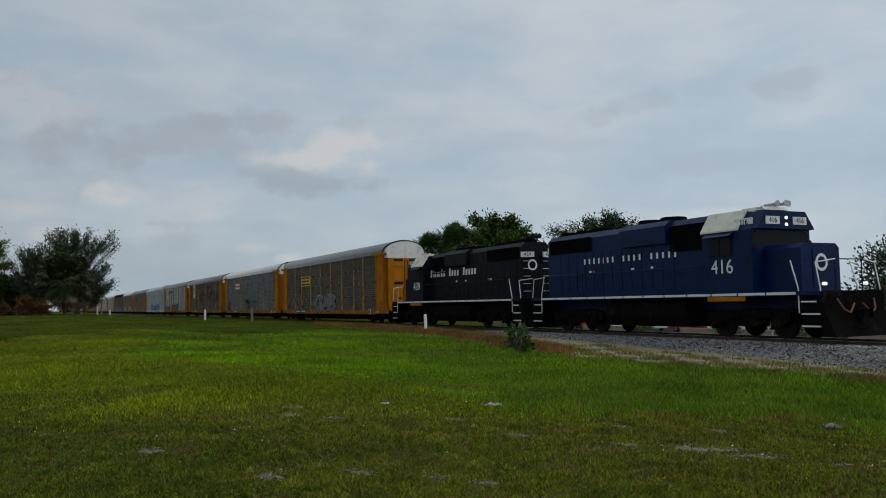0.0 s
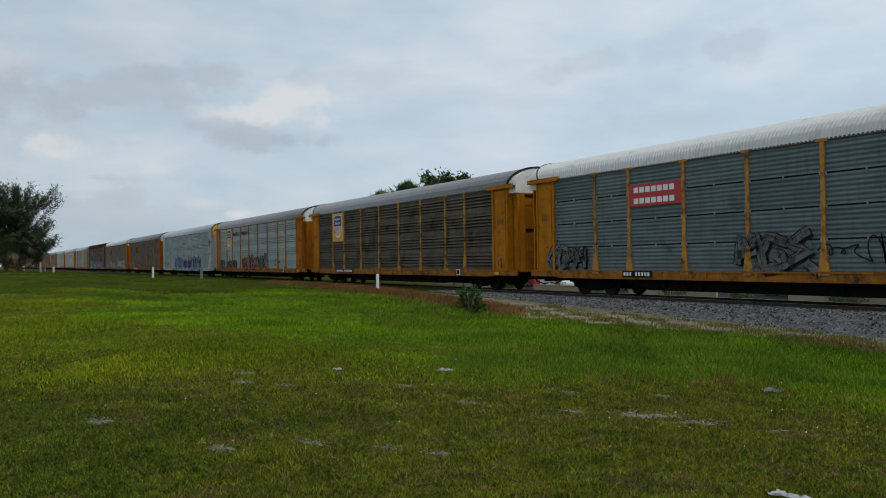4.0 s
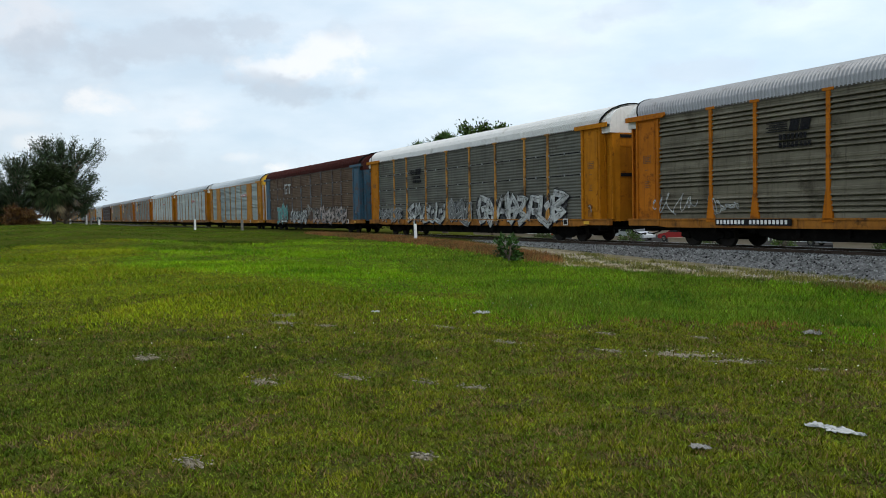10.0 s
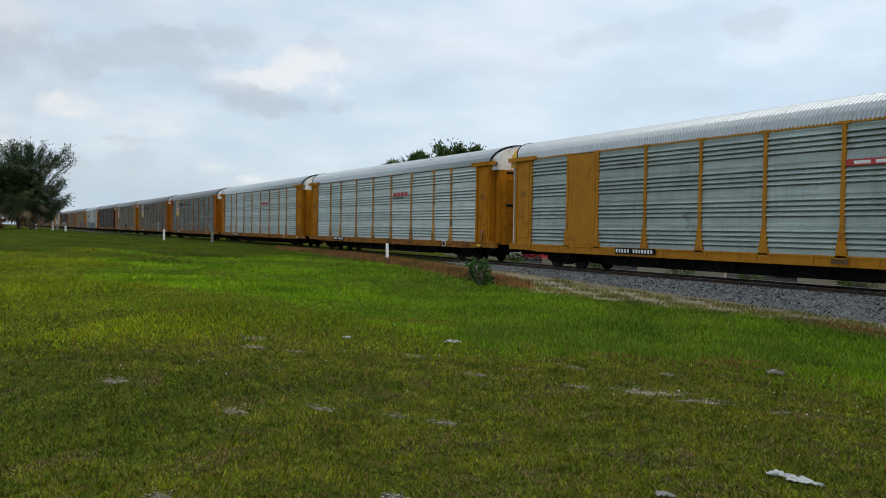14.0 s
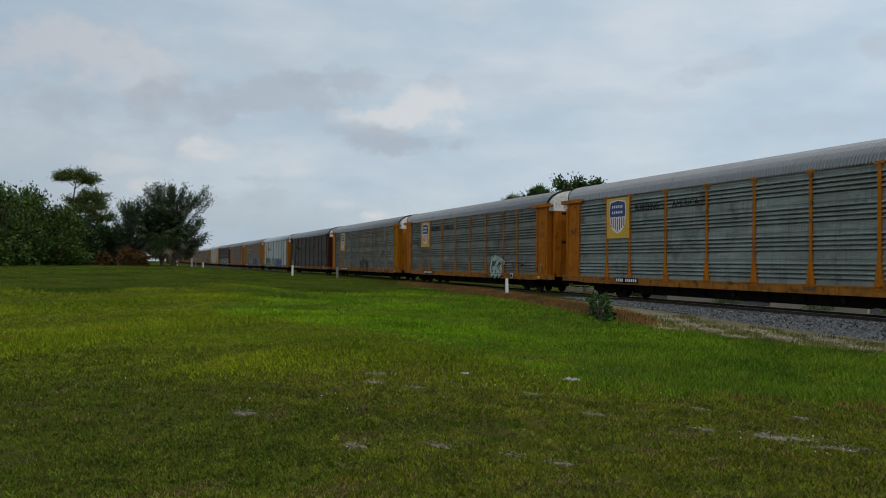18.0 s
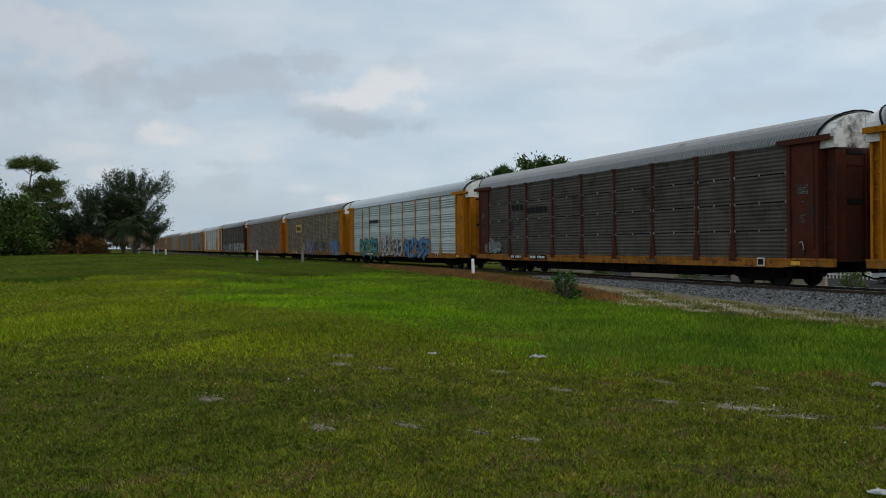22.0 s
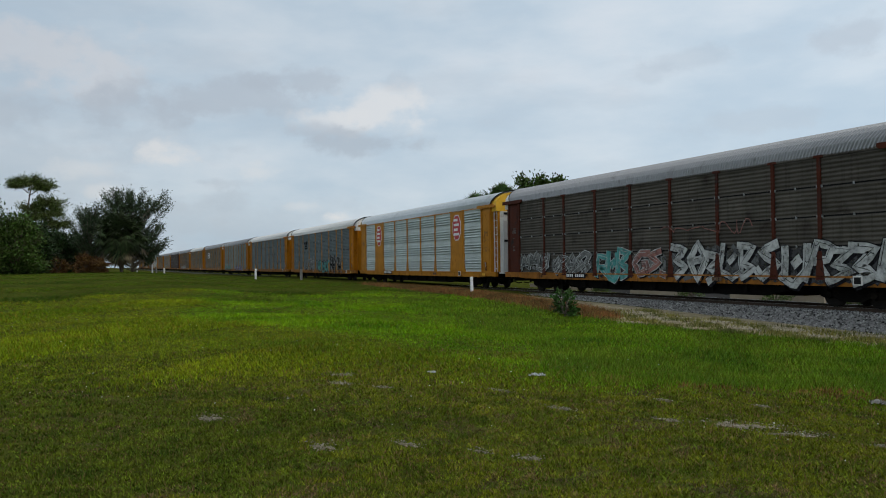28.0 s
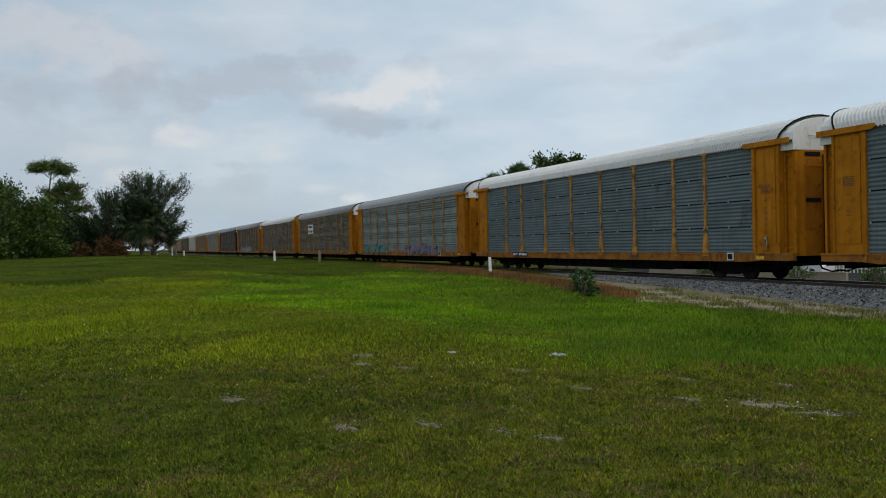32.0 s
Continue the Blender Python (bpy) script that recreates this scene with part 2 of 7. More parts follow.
rail_steel = material("rail_steel", (0.07, 0.045, 0.03), 0.55, metal=0.5, vary=0.3)
rail_top = material("rail_top", (0.4, 0.4, 0.4), 0.3, metal=1.0, vary=0.1)
rubber = material("rubber", (0.02, 0.02, 0.02), 0.8, vary=0.2)


def panel_mat(name, base, metal=0.05, rough=0.6, dirt=(0.05, 0.042, 0.035), amount=0.45, streak=0.35, vary=0.25, band=0.5):
    return material(name, base, rough, metal=metal, vary=vary, band=band, scale=0.9, fine=25, bump=0.1, dirt=dirt, dirt_amount=amount, dirt_scale=0.7, streak=streak, random_tint=0.08, spec=0.05)


P_BROWN = panel_mat("weathered_brown_panel", (0.15, 0.135, 0.1), amount=0.2, dirt=(0.036, 0.028, 0.02), streak=0.5)
P_SOOT = panel_mat("sooty_brown_panel", (0.108, 0.092, 0.07), amount=0.25, dirt=(0.026, 0.02, 0.015), streak=0.55)
P_GREY = panel_mat("weathered_grey_panel", (0.215, 0.24, 0.22), amount=0.12, streak=0.45)
P_BLUE = panel_mat("galvanised_blue_panel", (0.36, 0.41, 0.39), amount=0.03, streak=0.25, vary=0.16, band=0.3)
P_SLATE = panel_mat("slate_blue_panel", (0.125, 0.155, 0.16), amount=0.1, streak=0.3, vary=0.14, band=0.3)
P_SILVER = panel_mat("galvanised_silver_panel", (0.5, 0.55, 0.53), amount=0.0, streak=0.14, dirt=(0.2, 0.2, 0.18), vary=0.1, band=0.25)
P_ASH = panel_mat("ash_grey_panel", (0.118, 0.118, 0.1), amount=0.15, streak=0.4, vary=0.2, band=0.4)
# also on the eave rails, where it stands for the shadow gap
P_DARK = panel_mat("grimy_dark_panel", (0.082, 0.074, 0.062), amount=0.25, dirt=(0.03, 0.024, 0.02), streak=0.5)
P_OLIVE = panel_mat("olive_grey_panel", (0.165, 0.17, 0.145), amount=0.15, streak=0.5)
R_GREY = material("grey_roof", (0.27, 0.275, 0.28), 0.5, metal=0.3, vary=0.07, dirt=(0.14, 0.135, 0.13), dirt_amount=0.12, streak=0.1)
R_WHITE = material("white_roof", (0.64, 0.635, 0.61), 0.55, vary=0.05, dirt=(0.4, 0.38, 0.34), dirt_amount=0.15)
R_SILVER = material("silver_roof", (0.46, 0.49, 0.5), 0.42, metal=0.5, vary=0.06, dirt=(0.28, 0.28, 0.28), dirt_amount=0.1)
peeled_white = material("peeled_white_paint", (0.7, 0.69, 0.66), 0.6, vary=0.08, dirt=(0.02, 0.015, 0.012), dirt_amount=0.55, dirt_scale=1.4)
R_RED = material("oxide_roof", (0.05, 0.013, 0.01), 0.8, spec=0.08, vary=0.3, dirt=SOOT, dirt_amount=0.25)
P_RUST = panel_mat("rusty_brown_panel", (0.112, 0.076, 0.05), amount=0.2, dirt=(0.08, 0.03, 0.016), streak=0.6)
silver_paint = material("silver_paint", (0.48, 0.48, 0.47), 0.5, metal=0.2, vary=0.1, dirt=(0.2, 0.17, 0.14), dirt_amount=0.3, streak=0.2)


# ------------------------------------------------------------ mesh helpers
class Build:
    """Gathers boxes, tubes and prisms into one mesh."""

    def __init__(self):
        self.v, self.f = [], []

    def poly(self, verts, faces):
        n = len(self.v)
        self.v += [tuple(p) for p in verts]
        self.f += [tuple(i + n for i in q) for q in faces]
        return self

    def box(self, x0, x1, y0, y1, z0, z1):
        return self.poly([(x0, y0, z0), (x1, y0, z0), (x1, y1, z0), (x0, y1, z0), (x0, y0, z1), (x1, y0, z1), (x1, y1, z1), (x0, y1, z1)],
                         [(0, 3, 2, 1), (4, 5, 6, 7), (0, 1, 5, 4), (1, 2, 6, 5), (2, 3, 7, 6), (3, 0, 4, 7)])

    def prism(self, profile, axis, a, b):
        """A closed profile of 2D points drawn out from a to b along the axis x, y or z."""
        k = len(profile)
        def place(p, q):
            u, w = p
            return {"x": (q, u, w), "y": (u, q, w), "z": (u, w, q)}[axis]
        vs = [place(p, a) for p in profile] + [place(p, b) for p in profile]
        fs = [tuple(range(k))[::-1], tuple(range(k, 2 * k))] + [(i, (i + 1) % k, k + (i + 1) % k, k + i) for i in range(k)]
        return self.poly(vs, fs)

    def tube(self, p, q, r0, r1=None, n=8, caps=True):
        p, q = Vector(p), Vector(q)
        r1 = r0 if r1 is None else r1
        d = (q - p).normalized()
        a = d.orthogonal().normalized()
        c = d.cross(a)
        ring = [a * math.cos(2 * math.pi * i / n) + c * math.sin(2 * math.pi * i / n) for i in range(n)]
        vs = [p + e * r0 for e in ring] + [q + e * r1 for e in ring]
        fs = [(i, (i + 1) % n, n + (i + 1) % n, n + i) for i in range(n)]
        if caps:
            fs += [tuple(range(n))[::-1], tuple(range(n, 2 * n))]
        return self.poly(vs, fs)

    def rod(self, points, r, n=6):
        for p, q in zip(points, points[1:]):
            self.tube(p, q, r, n=n)
        return self

    def mesh(self, name):
        me = bpy.data.meshes.new(name)
        me.from_pydata(self.v, [], self.f)
        me.validate()
        bm = bmesh.new()
        bm.from_mesh(me)
        bmesh.ops.recalc_face_normals(bm, faces=bm.faces)
        bm.to_mesh(me)
        bm.free()
        return me


SHARED = {}


def part(name, data, mat, parent, label="", at=None):
    """Links a mesh, or a Build, as one object under its thing. Alike meshes share their data; the material sits on the object."""
    me = data.mesh(name) if isinstance(data, Build) else data
    ob = new(name, me)
    if not me.materials:
        me.materials.append(mat)
    elif me.materials[0] is not mat:
        ob.material_slots[0].link = 'OBJECT'
        ob.material_slots[0].material = mat
    ob.parent = parent
    if at is not None:
        ob.matrix_basis = at
    if label:
        ob["label"] = label
    return ob


def shared(key, make):
    if key not in SHARED:
        SHARED[key] = make().mesh(key[0] if isinstance(key, tuple) else key)
    return SHARED[key]


def thing(name, label, category, group="", kind="", at=None):
    ob = new(name)
    ob.empty_display_size = 0.2
    tagged(ob, label, category, group, kind)
    if at is not None:
        ob.matrix_basis = at
    return ob


def single(name, data, mat, label, category, group="", kind="", at=None):
    ob = part(name, data, mat, None, at=at)
    return tagged(ob, label, category, group, kind)


def smooth(a, b, x):
    t = np.clip((np.asarray(x, float) - a) / (b - a), 0, 1)
    return t * t * (3 - 2 * t)


# ------------------------------------------------------------ ground
RAIL_Z, TRACK_Y = 0.05, 23.93
_gx = [-600, -200, -130, -105, -80, -60, -40, -30, -20, -10, 0, 40, 600]
_near = [0.9, 0.9, 1.0, 1.0, 0.75, 0.42, 0.12, 0.03, 0.0, 0.0, 0.0, 0.0, 0.0]
_toe = [-0.1, -0.1, 0.0, 0.1, 0.12, 0.08, -0.05, -0.22, -0.5, -0.8, -0.9, -0.95, -0.95]


def ground_z(x, y):
    """Height of the meadow: level by the camera, a bank far off, a shallow ditch before the track, level ground behind it."""
    a = smooth(3.0, 18.5, y)
    z = (1 - a) * np.interp(x, _gx, _near) + a * np.interp(x, _gx, _toe)
    b = smooth(26.8, 33.0, y)
    z = z * (1 - b) + b * -2.0
    z = z + 0.035 * np.sin(x * 0.9 + 1.3 * np.sin(y * 0.6)) * np.cos(y * 0.8 + 0.4) * (1 - b) * (1 - smooth(22.0, 45.0, np.hypot(x, y)))
    return z


def grid_mesh(name, xs, ys, height):
    X, Y = np.meshgrid(xs, ys)
    Z = height(X, Y)
    n, m = len(xs), len(ys)
    v = np.stack([X, Y, Z], -1).reshape(-1, 3)
    i = np.arange(n * m).reshape(m, n)
    f = np.stack([i[:-1, :-1], i[:-1, 1:], i[1:, 1:], i[1:, :-1]], -1).reshape(-1, 4)
    me = bpy.data.meshes.new(name)
    me.from_pydata(v.tolist(), [], f.tolist())
    for p in me.polygons:
        p.use_smooth = True
    return me


def soil_material():
    m = material("meadow_soil", (0.058, 0.066, 0.012), 0.95, vary=0.4, scale=0.5, fine=9, bump=0.5, dirt=(0.10, 0.085, 0.035), dirt_amount=0.12, dirt_scale=0.9, spec=0.0)
    return m


soil = soil_material()
xs = np.unique(np.concatenate([np.linspace(-3000, -220, 14), np.linspace(-220, -60, 40), np.linspace(-60, 25, 171), np.linspace(25, 3000, 20)]))
ys = np.unique(np.concatenate([np.linspace(-1500, -20, 10), np.linspace(-20, 30, 101), np.linspace(30, 60, 10), np.linspace(60, 3000, 14)]))
ground = single("ground", grid_mesh("ground", xs, ys, ground_z), soil, "green meadow with bare sandy patches sloping towards the railway", "ground", kind="structure")


# ------------------------------------------------------------ track
def ballast_toe(x):
    """How far the stone reaches out from the middle of the track."""
    return np.interp(x, [-50, -32, -16, 20], [3.5, 3.3, 2.75, 2.6])


def ballast_z(x, y):
    d = abs(y - TRACK_Y)
    top = RAIL_Z - 0.14
    toe = ballast_toe(x)
    t = np.clip((d - 1.7) / (toe - 1.7), 0, 1)
    side = t * t * (3 - 2 * t)
    return top * (1 - side) + side * (ground_z(x, y) - 0.08)


gravel = material("grey_ballast", (0.2, 0.195, 0.186), 0.9, vary=0.5, scale=6, fine=22, bump=0.9, spec=0.1, dirt=(0.12, 0.11, 0.11), dirt_amount=0.35, dirt_scale=9)
bx = np.unique(np.concatenate([np.linspace(-1100, -140, 60), np.linspace(-140, -60, 90), np.linspace(-60, 20, 270), np.linspace(20, 760, 40)]))
by = np.linspace(TRACK_Y - 3.9, TRACK_Y + 3.9, 40)
rng = np.random.default_rng(5)


def ballast_height(X, Y):
    return ballast_z(X, Y) + rng.normal(0, 0.018, X.shape)


ballast = single("ballast", grid_mesh("ballast", bx, by, ballast_height), gravel, "bed of crushed grey stone under the railway track", "ballast", kind="structure")


def rail(y):
    h = RAIL_Z
    prof = [(-0.07, h - 0.17), (0.07, h - 0.17), (0.07, h - 0.155), (0.012, h - 0.13), (0.012, h - 0.045), (0.036, h - 0.035), (0.036, h), (-0.036, h), (-0.036, h - 0.035), (-0.012, h - 0.045), (-0.012, h - 0.13), (-0.07, h - 0.155)]
    b = Build()
    b.prism([(u + y, w) for u, w in prof], "x", -1100, 760)
    r = single("rail", b, rail_steel, "rusty steel rail with a worn bright head", "rail", group="rails of the track", kind="structure")
    part("rail_head", Build().box(-1100, 760, y - 0.03, y + 0.03, h + 0.001, h + 0.004), rail_top, r)


rail(TRACK_Y - 0.75)
rail(TRACK_Y + 0.75)

# ------------------------------------------------------------ autorack cars
HALF = 13.7                        # half the body length
BAYS = [2.7, 2.03, 2.86, 2.83, 2.8, 2.83, 2.86, 2.03, 2.7]
INNER = sum(BAYS) / 2              # half the length of the corrugated side
SILL_B, SILL_T, EAVE, RIDGE, SIDE = 0.72, 1.05, 5.08, 6.02, 1.5
PITCH, X0, SPEED = 28.665, -39.06, 19.805


def sheet(b, w, prof):
    """A bent sheet of width w in the x-z plane, given by its (y, z) profile from below."""
    n = len(b.v)
    for y, z in prof:
        b.v += [(0.01, y, z), (w - 0.01, y, z)]
    for i in range(len(prof) - 1):
        b.f.append((n + 2 * i, n + 2 * i + 1, n + 2 * i + 3, n + 2 * i + 2))


def panel_mesh(w):
    """A bay of the side: four groups of hooded ribs with slots under them, between smooth bands."""
    def make():
        b = Build()
        H = EAVE - SILL_T
        prof, step = [(0.0, 0.0)], H / 4
        for g in range(4):
            for k in range(4):
                z = g * step + 0.17 + k * 0.165
                prof += [(0.0, z), (0.1, z + 0.005), (0.1, z + 0.048), (-0.045, z + 0.052), (-0.06, z + 0.065), (-0.045, z + 0.1), (0.0, z + 0.125)]
            z = g * step + 0.17 + 4 * 0.165 + 0.05
            prof += [(0.0, z), (-0.022, z + 0.012), (-0.022, z + 0.1), (0.0, z + 0.112)]
        prof.append((0.0, H))
        sheet(b, w, prof)
        return b
    return shared(("panel", w), make)


def row_mesh(w, rows):
    """One row of a bay: a sheet with shallow waves and turned-in edges."""
    def make():
        b, n = Build(), 48
        h = (EAVE - SILL_T) / rows - 0.048
        sheet(b, w, [(0.03, 0.024)] + [(-0.012 - 0.015 * math.cos(2 * math.pi * 6.5 * i / n), 0.024 + h * i / n) for i in range(n + 1)] + [(0.03, 0.024 + h)])
        return b
    return shared(("panel_row", w, rows), make)


def seam_shade_mesh(w, rows):
    """Black strips in the gaps between the rows, coloured as the shade inside them."""
    def make():
        b = Build()
        step = (EAVE - SILL_T) / rows
        for r in range(1, rows):
            b.box(0.0, w, -0.006, 0.03, r * step - 0.022, r * step + 0.022)
        return b
    return shared(("panel_seam", w, rows), make)


def clip_mesh(w, rows):
    """Pale clips across the gaps between the rows, at both edges and in the middle."""
    def make():
        b = Build()
        step = (EAVE - SILL_T) / rows
        for r in range(1, rows):
            for x in (0.1, w / 2, w - 0.1):
                b.box(x - 0.018, x + 0.018, -0.055, 0.0, r * step - 0.045, r * step + 0.045)
        return b
    return shared(("panel_clip", w, rows), make)


def roof_arc(n=12):
    return [(-math.cos(math.pi * i / n) * (SIDE + 0.02), EAVE + (RIDGE - EAVE) * math.sin(math.pi * i / n) ** 0.8, math.sin(math.pi * i / n)) for i in range(n + 1)]


def roof_end(rise):
    """The roof reaches farther out at the ridge than at the eaves."""
    return HALF - 0.08 - 0.62 * (1 - rise)


def roof_mesh():
    def make():
        b = Build()
        arc = roof_arc()
        n = 720
        for j in range(n + 1):
            lift = 0.045 if j % 4 in (1, 2) else 0.0
            for y, z, rise in arc:
                b.v.append((roof_end(rise) * (2 * j / n - 1), y * (1 + lift / 1.6), EAVE + (z - EAVE) * (1 + lift / 0.9)))
        m = len(arc)
        for j in range(n):
            for i in range(m - 1):
                b.f.append((j * m + i, j * m + i + 1, (j + 1) * m + i + 1, (j + 1) * m + i))
        return b
    return shared("roof", make)


def seal_mesh():
    """Black strip round the end of the roof."""
    def make():
        pts = [(roof_end(rise) + 0.01, y * 1.025, EAVE + (z - EAVE) * 1.045) for y, z, rise in roof_arc()]
        return Build().rod(pts, 0.034, n=5)
    return shared("roof_seal", make)


def post_mesh():
    def make():
        b = Build()
        h = EAVE - SILL_T
        b.box(-0.07, 0.07, -0.07, 0.02, 0.0, h + 0.02)
        b.prism([(-0.2, -0.12), (0.2, -0.12), (0.17, 0.15), (0.078, 0.85), (-0.078, 0.85), (-0.17, 0.15)], "y", -0.08, 0.0)
        b.box(-0.2, 0.2, -0.085, 0.02, h - 0.05, h + 0.04)
        return b
    return shared("post", make)


def ladder_mesh():
    def make():
        b = Build()
        for x in (-0.2, 0.2):
            b.box(x - 0.02, x + 0.02, -0.03, 0.03, 0, 4.05)
        for i in range(10):
            b.tube((-0.23, 0, 0.2 + i * 0.42), (0.23, 0, 0.2 + i * 0.42), 0.016, n=6)
        return b
    return shared("ladder", make)


CORNER_W = HALF - INNER
CORNER_H = EAVE - SILL_T
CORNER = {
    "corner_panel": lambda: Build().box(0.0, CORNER_W - 0.55, -0.03, 0.03, 0.0, CORNER_H).box(CORNER_W - 0.6, CORNER_W - 0.55, 0.03, 0.26, 0.0, CORNER_H).box(CORNER_W - 0.6, CORNER_W, 0.26, 0.3, 0.0, CORNER_H),
    "raised_sheet": lambda: Build().prism([(0.24, 0.4), (0.3, 0.33), (CORNER_W - 0.81, 0.33), (CORNER_W - 0.75, 0.4), (CORNER_W - 0.75, CORNER_H - 0.25), (CORNER_W - 0.81, CORNER_H - 0.18), (0.3, CORNER_H - 0.18), (0.24, CORNER_H - 0.25)], "y", -0.06, -0.03),
    "corner_post": lambda: Build().box(0.0, 0.14, -0.1, -0.03, 0.0, CORNER_H),
    "door_post": lambda: Build().box(CORNER_W - 0.63, CORNER_W - 0.55, -0.08, -0.03, 0.0, CORNER_H),
    "end_post": lambda: Build().box(CORNER_W - 0.08, CORNER_W, 0.16, 0.26, 0.0, CORNER_H),
    "eave_bracket": lambda: Build().prism([(-0.4, CORNER_H + 0.0), (-0.3, CORNER_H - 0.07), (CORNER_W, CORNER_H - 0.07), (CORNER_W, CORNER_H + 0.12), (-0.4, CORNER_H + 0.12)], "y", -0.17, -0.1),
}


def end_doors(car, turn, mat):
    """Two tall rounded door leaves across the end, each with stiffeners and a lock rod; local x out of the car."""
    h0, h1 = SILL_T - 0.1, EAVE - 0.32
    for s in (-1, 1):
        leaf = part("end_door", shared(("end_door", s), lambda: Build().prism([(0.0, s * 0.02), (0.10, s * 0.02), (0.10, s * 1.0), (0.0, s * 1.2), (-0.12, s * 1.22), (-0.12, s * 0.02)], "z", h0, h1)), mat, car, at=turn)
        for z in (1.9, 3.1, 4.2):
            part("stiffener", shared(("stiffener", s), lambda: Build().box(0.1, 0.125, min(s * 0.1, s * 0.98), max(s * 0.1, s * 0.98), -0.04, 0.04)), mat, leaf, at=pose(0, 0, z))
        # solid black blocks paint in the dark of the door openings
        for z, w in ((2.95, 0.7), (4.62, 0.72)):
            part("slot", shared(("slot", s, w), lambda: Build().box(0.1, 0.128, min(s * 0.25, s * (0.25 + w)), max(s * 0.25, s * (0.25 + w)), -0.07, 0.07)), black_paint, leaf, "black block in place of the shade in an open slot", at=pose(0, 0, z))
        part("lock_rod", shared(("lock_rod", s), lambda: Build().tube((0.13, s * 0.12, 1.0), (0.13, s * 0.12, 4.6), 0.025, n=6)), rust_red, leaf)


def end_top_mesh():
    def make():
        b = Build()
        prof = [(-1.47, EAVE - 0.32)] + [(y * 0.967, EAVE + (z - EAVE) * 0.955) for y, z, rise in roof_arc()] + [(1.47, EAVE - 0.32)]
        b.prism(prof, "x", -0.9, 0.06)
        b.box(0.06, 0.09, -0.03, 0.03, EAVE - 0.2, RIDGE - 0.1)
        b.tube((0.12, -0.7, EAVE + 0.2), (0.12, -0.1, EAVE + 0.2), 0.015, n=6)
        b.tube((0.12, -0.7, EAVE + 0.2), (0.06, -0.7, EAVE + 0.2), 0.015, n=6)
        return b
    return shared("end_top", make)


def sill_mesh():
    def make():
        b = Build()
        b.box(-HALF, HALF, -0.08, 0.1, SILL_B + 0.06, SILL_T)
        b.box(-HALF, HALF, -0.12, 0.1, SILL_T - 0.05, SILL_T + 0.01)
        b.prism([(-HALF + 2.3, SILL_B), (HALF - 2.3, SILL_B), (HALF - 1.6, SILL_B + 0.06), (-HALF + 1.6, SILL_B + 0.06)], "y", -0.07, 0.1)
        for i in range(12):
            x = -HALF + 1.8 + i * (2 * HALF - 3.6) / 11
            b.box(x - 0.05, x + 0.05, -0.115, -0.06, SILL_B + 0.08, SILL_T)
        return b
    return shared("side_sill", make)


def add_sill_marks(car, rows):
    """A white-edged box, a row of small dark blocks and a yellow notice on the near sill."""
    y = -SIDE - 0.082
    box = part("marking_box", shared("marking_box", lambda: Build().box(-0.17, 0.17, -0.035, 0, 0, 0.3)), white_paint, car, "white-edged black marking box", pose(8.5 if rows == 1 else 10.6, y, SILL_B + 0.05))
    part("field", shared("marking_field", lambda: Build().box(-0.13, 0.13, -0.041, -0.035, 0.04, 0.26)), black_paint, box)
    tagged(part("stencil", shared("sill_blocks", lambda: Build().box(-0.26, -0.1, -0.03, -0.026, 0, 0.15).box(-0.06, 0.1, -0.03, -0.026, 0, 0.15).box(0.14, 0.3, -0.03, -0.026, 0, 0.15)), RUSTY, car, "dark stencilled blocks", pose(4.2, y, SILL_B + 0.1)), kind="stuff")
    part("notice", shared("sill_notice", lambda: Build().box(-0.2, 0.2, -0.036, -0.03, 0, 0.14)), yellow_bright, car, "small yellow notice", pose(12.2, y, SILL_B + 0.1))


def deck_mesh():
    def make():
        b = Build()
        b.box(-HALF + 0.2, HALF - 0.2, -1.38, 1.38, SILL_T - 0.12, SILL_T - 0.02)
        b.prism([(-HALF - 0.1, 0.62), (-8.2, 0.55), (-7.2, 0.3), (7.2, 0.3), (8.2, 0.55), (HALF + 0.1, 0.62), (HALF + 0.1, SILL_T - 0.1), (-HALF - 0.1, SILL_T - 0.1)], "y", -0.45, 0.45)
        for i in range(15):
            x = -HALF + 0.9 + i * (2 * HALF - 1.8) / 14
            b.box(x - 0.08, x + 0.08, -1.38, 1.38, 0.55 if abs(x) > 7 else 0.42, SILL_T - 0.1)
        for s in (-1, 1):                             # low side girders, added to keep the gap under the car dark
            b.prism([(-8.2, 0.72), (-6.4, 0.3), (6.4, 0.3), (8.2, 0.72), (8.2, 0.9), (-8.2, 0.9)], "y", min(s * 1.12, s * 1.22), max(s * 1.12, s * 1.22))
            b.box(-13.3, -8.4, min(s * 1.2, s * 1.3), max(s * 1.2, s * 1.3), 0.66, 0.9).box(8.4, 13.3, min(s * 1.2, s * 1.3), max(s * 1.2, s * 1.3), 0.66, 0.9)
        b.box(-3.2, -1.8, -1.2, -0.5, 0.42, 0.7)
        b.tube((0.4, -0.9, 0.55), (1.6, -0.9, 0.55), 0.18, n=10)
        b.tube((-9, -0.62, 0.5), (9, -0.62, 0.5), 0.025, n=5)
        return b
    return shared("underframe", make)


WHEEL_R = 0.42


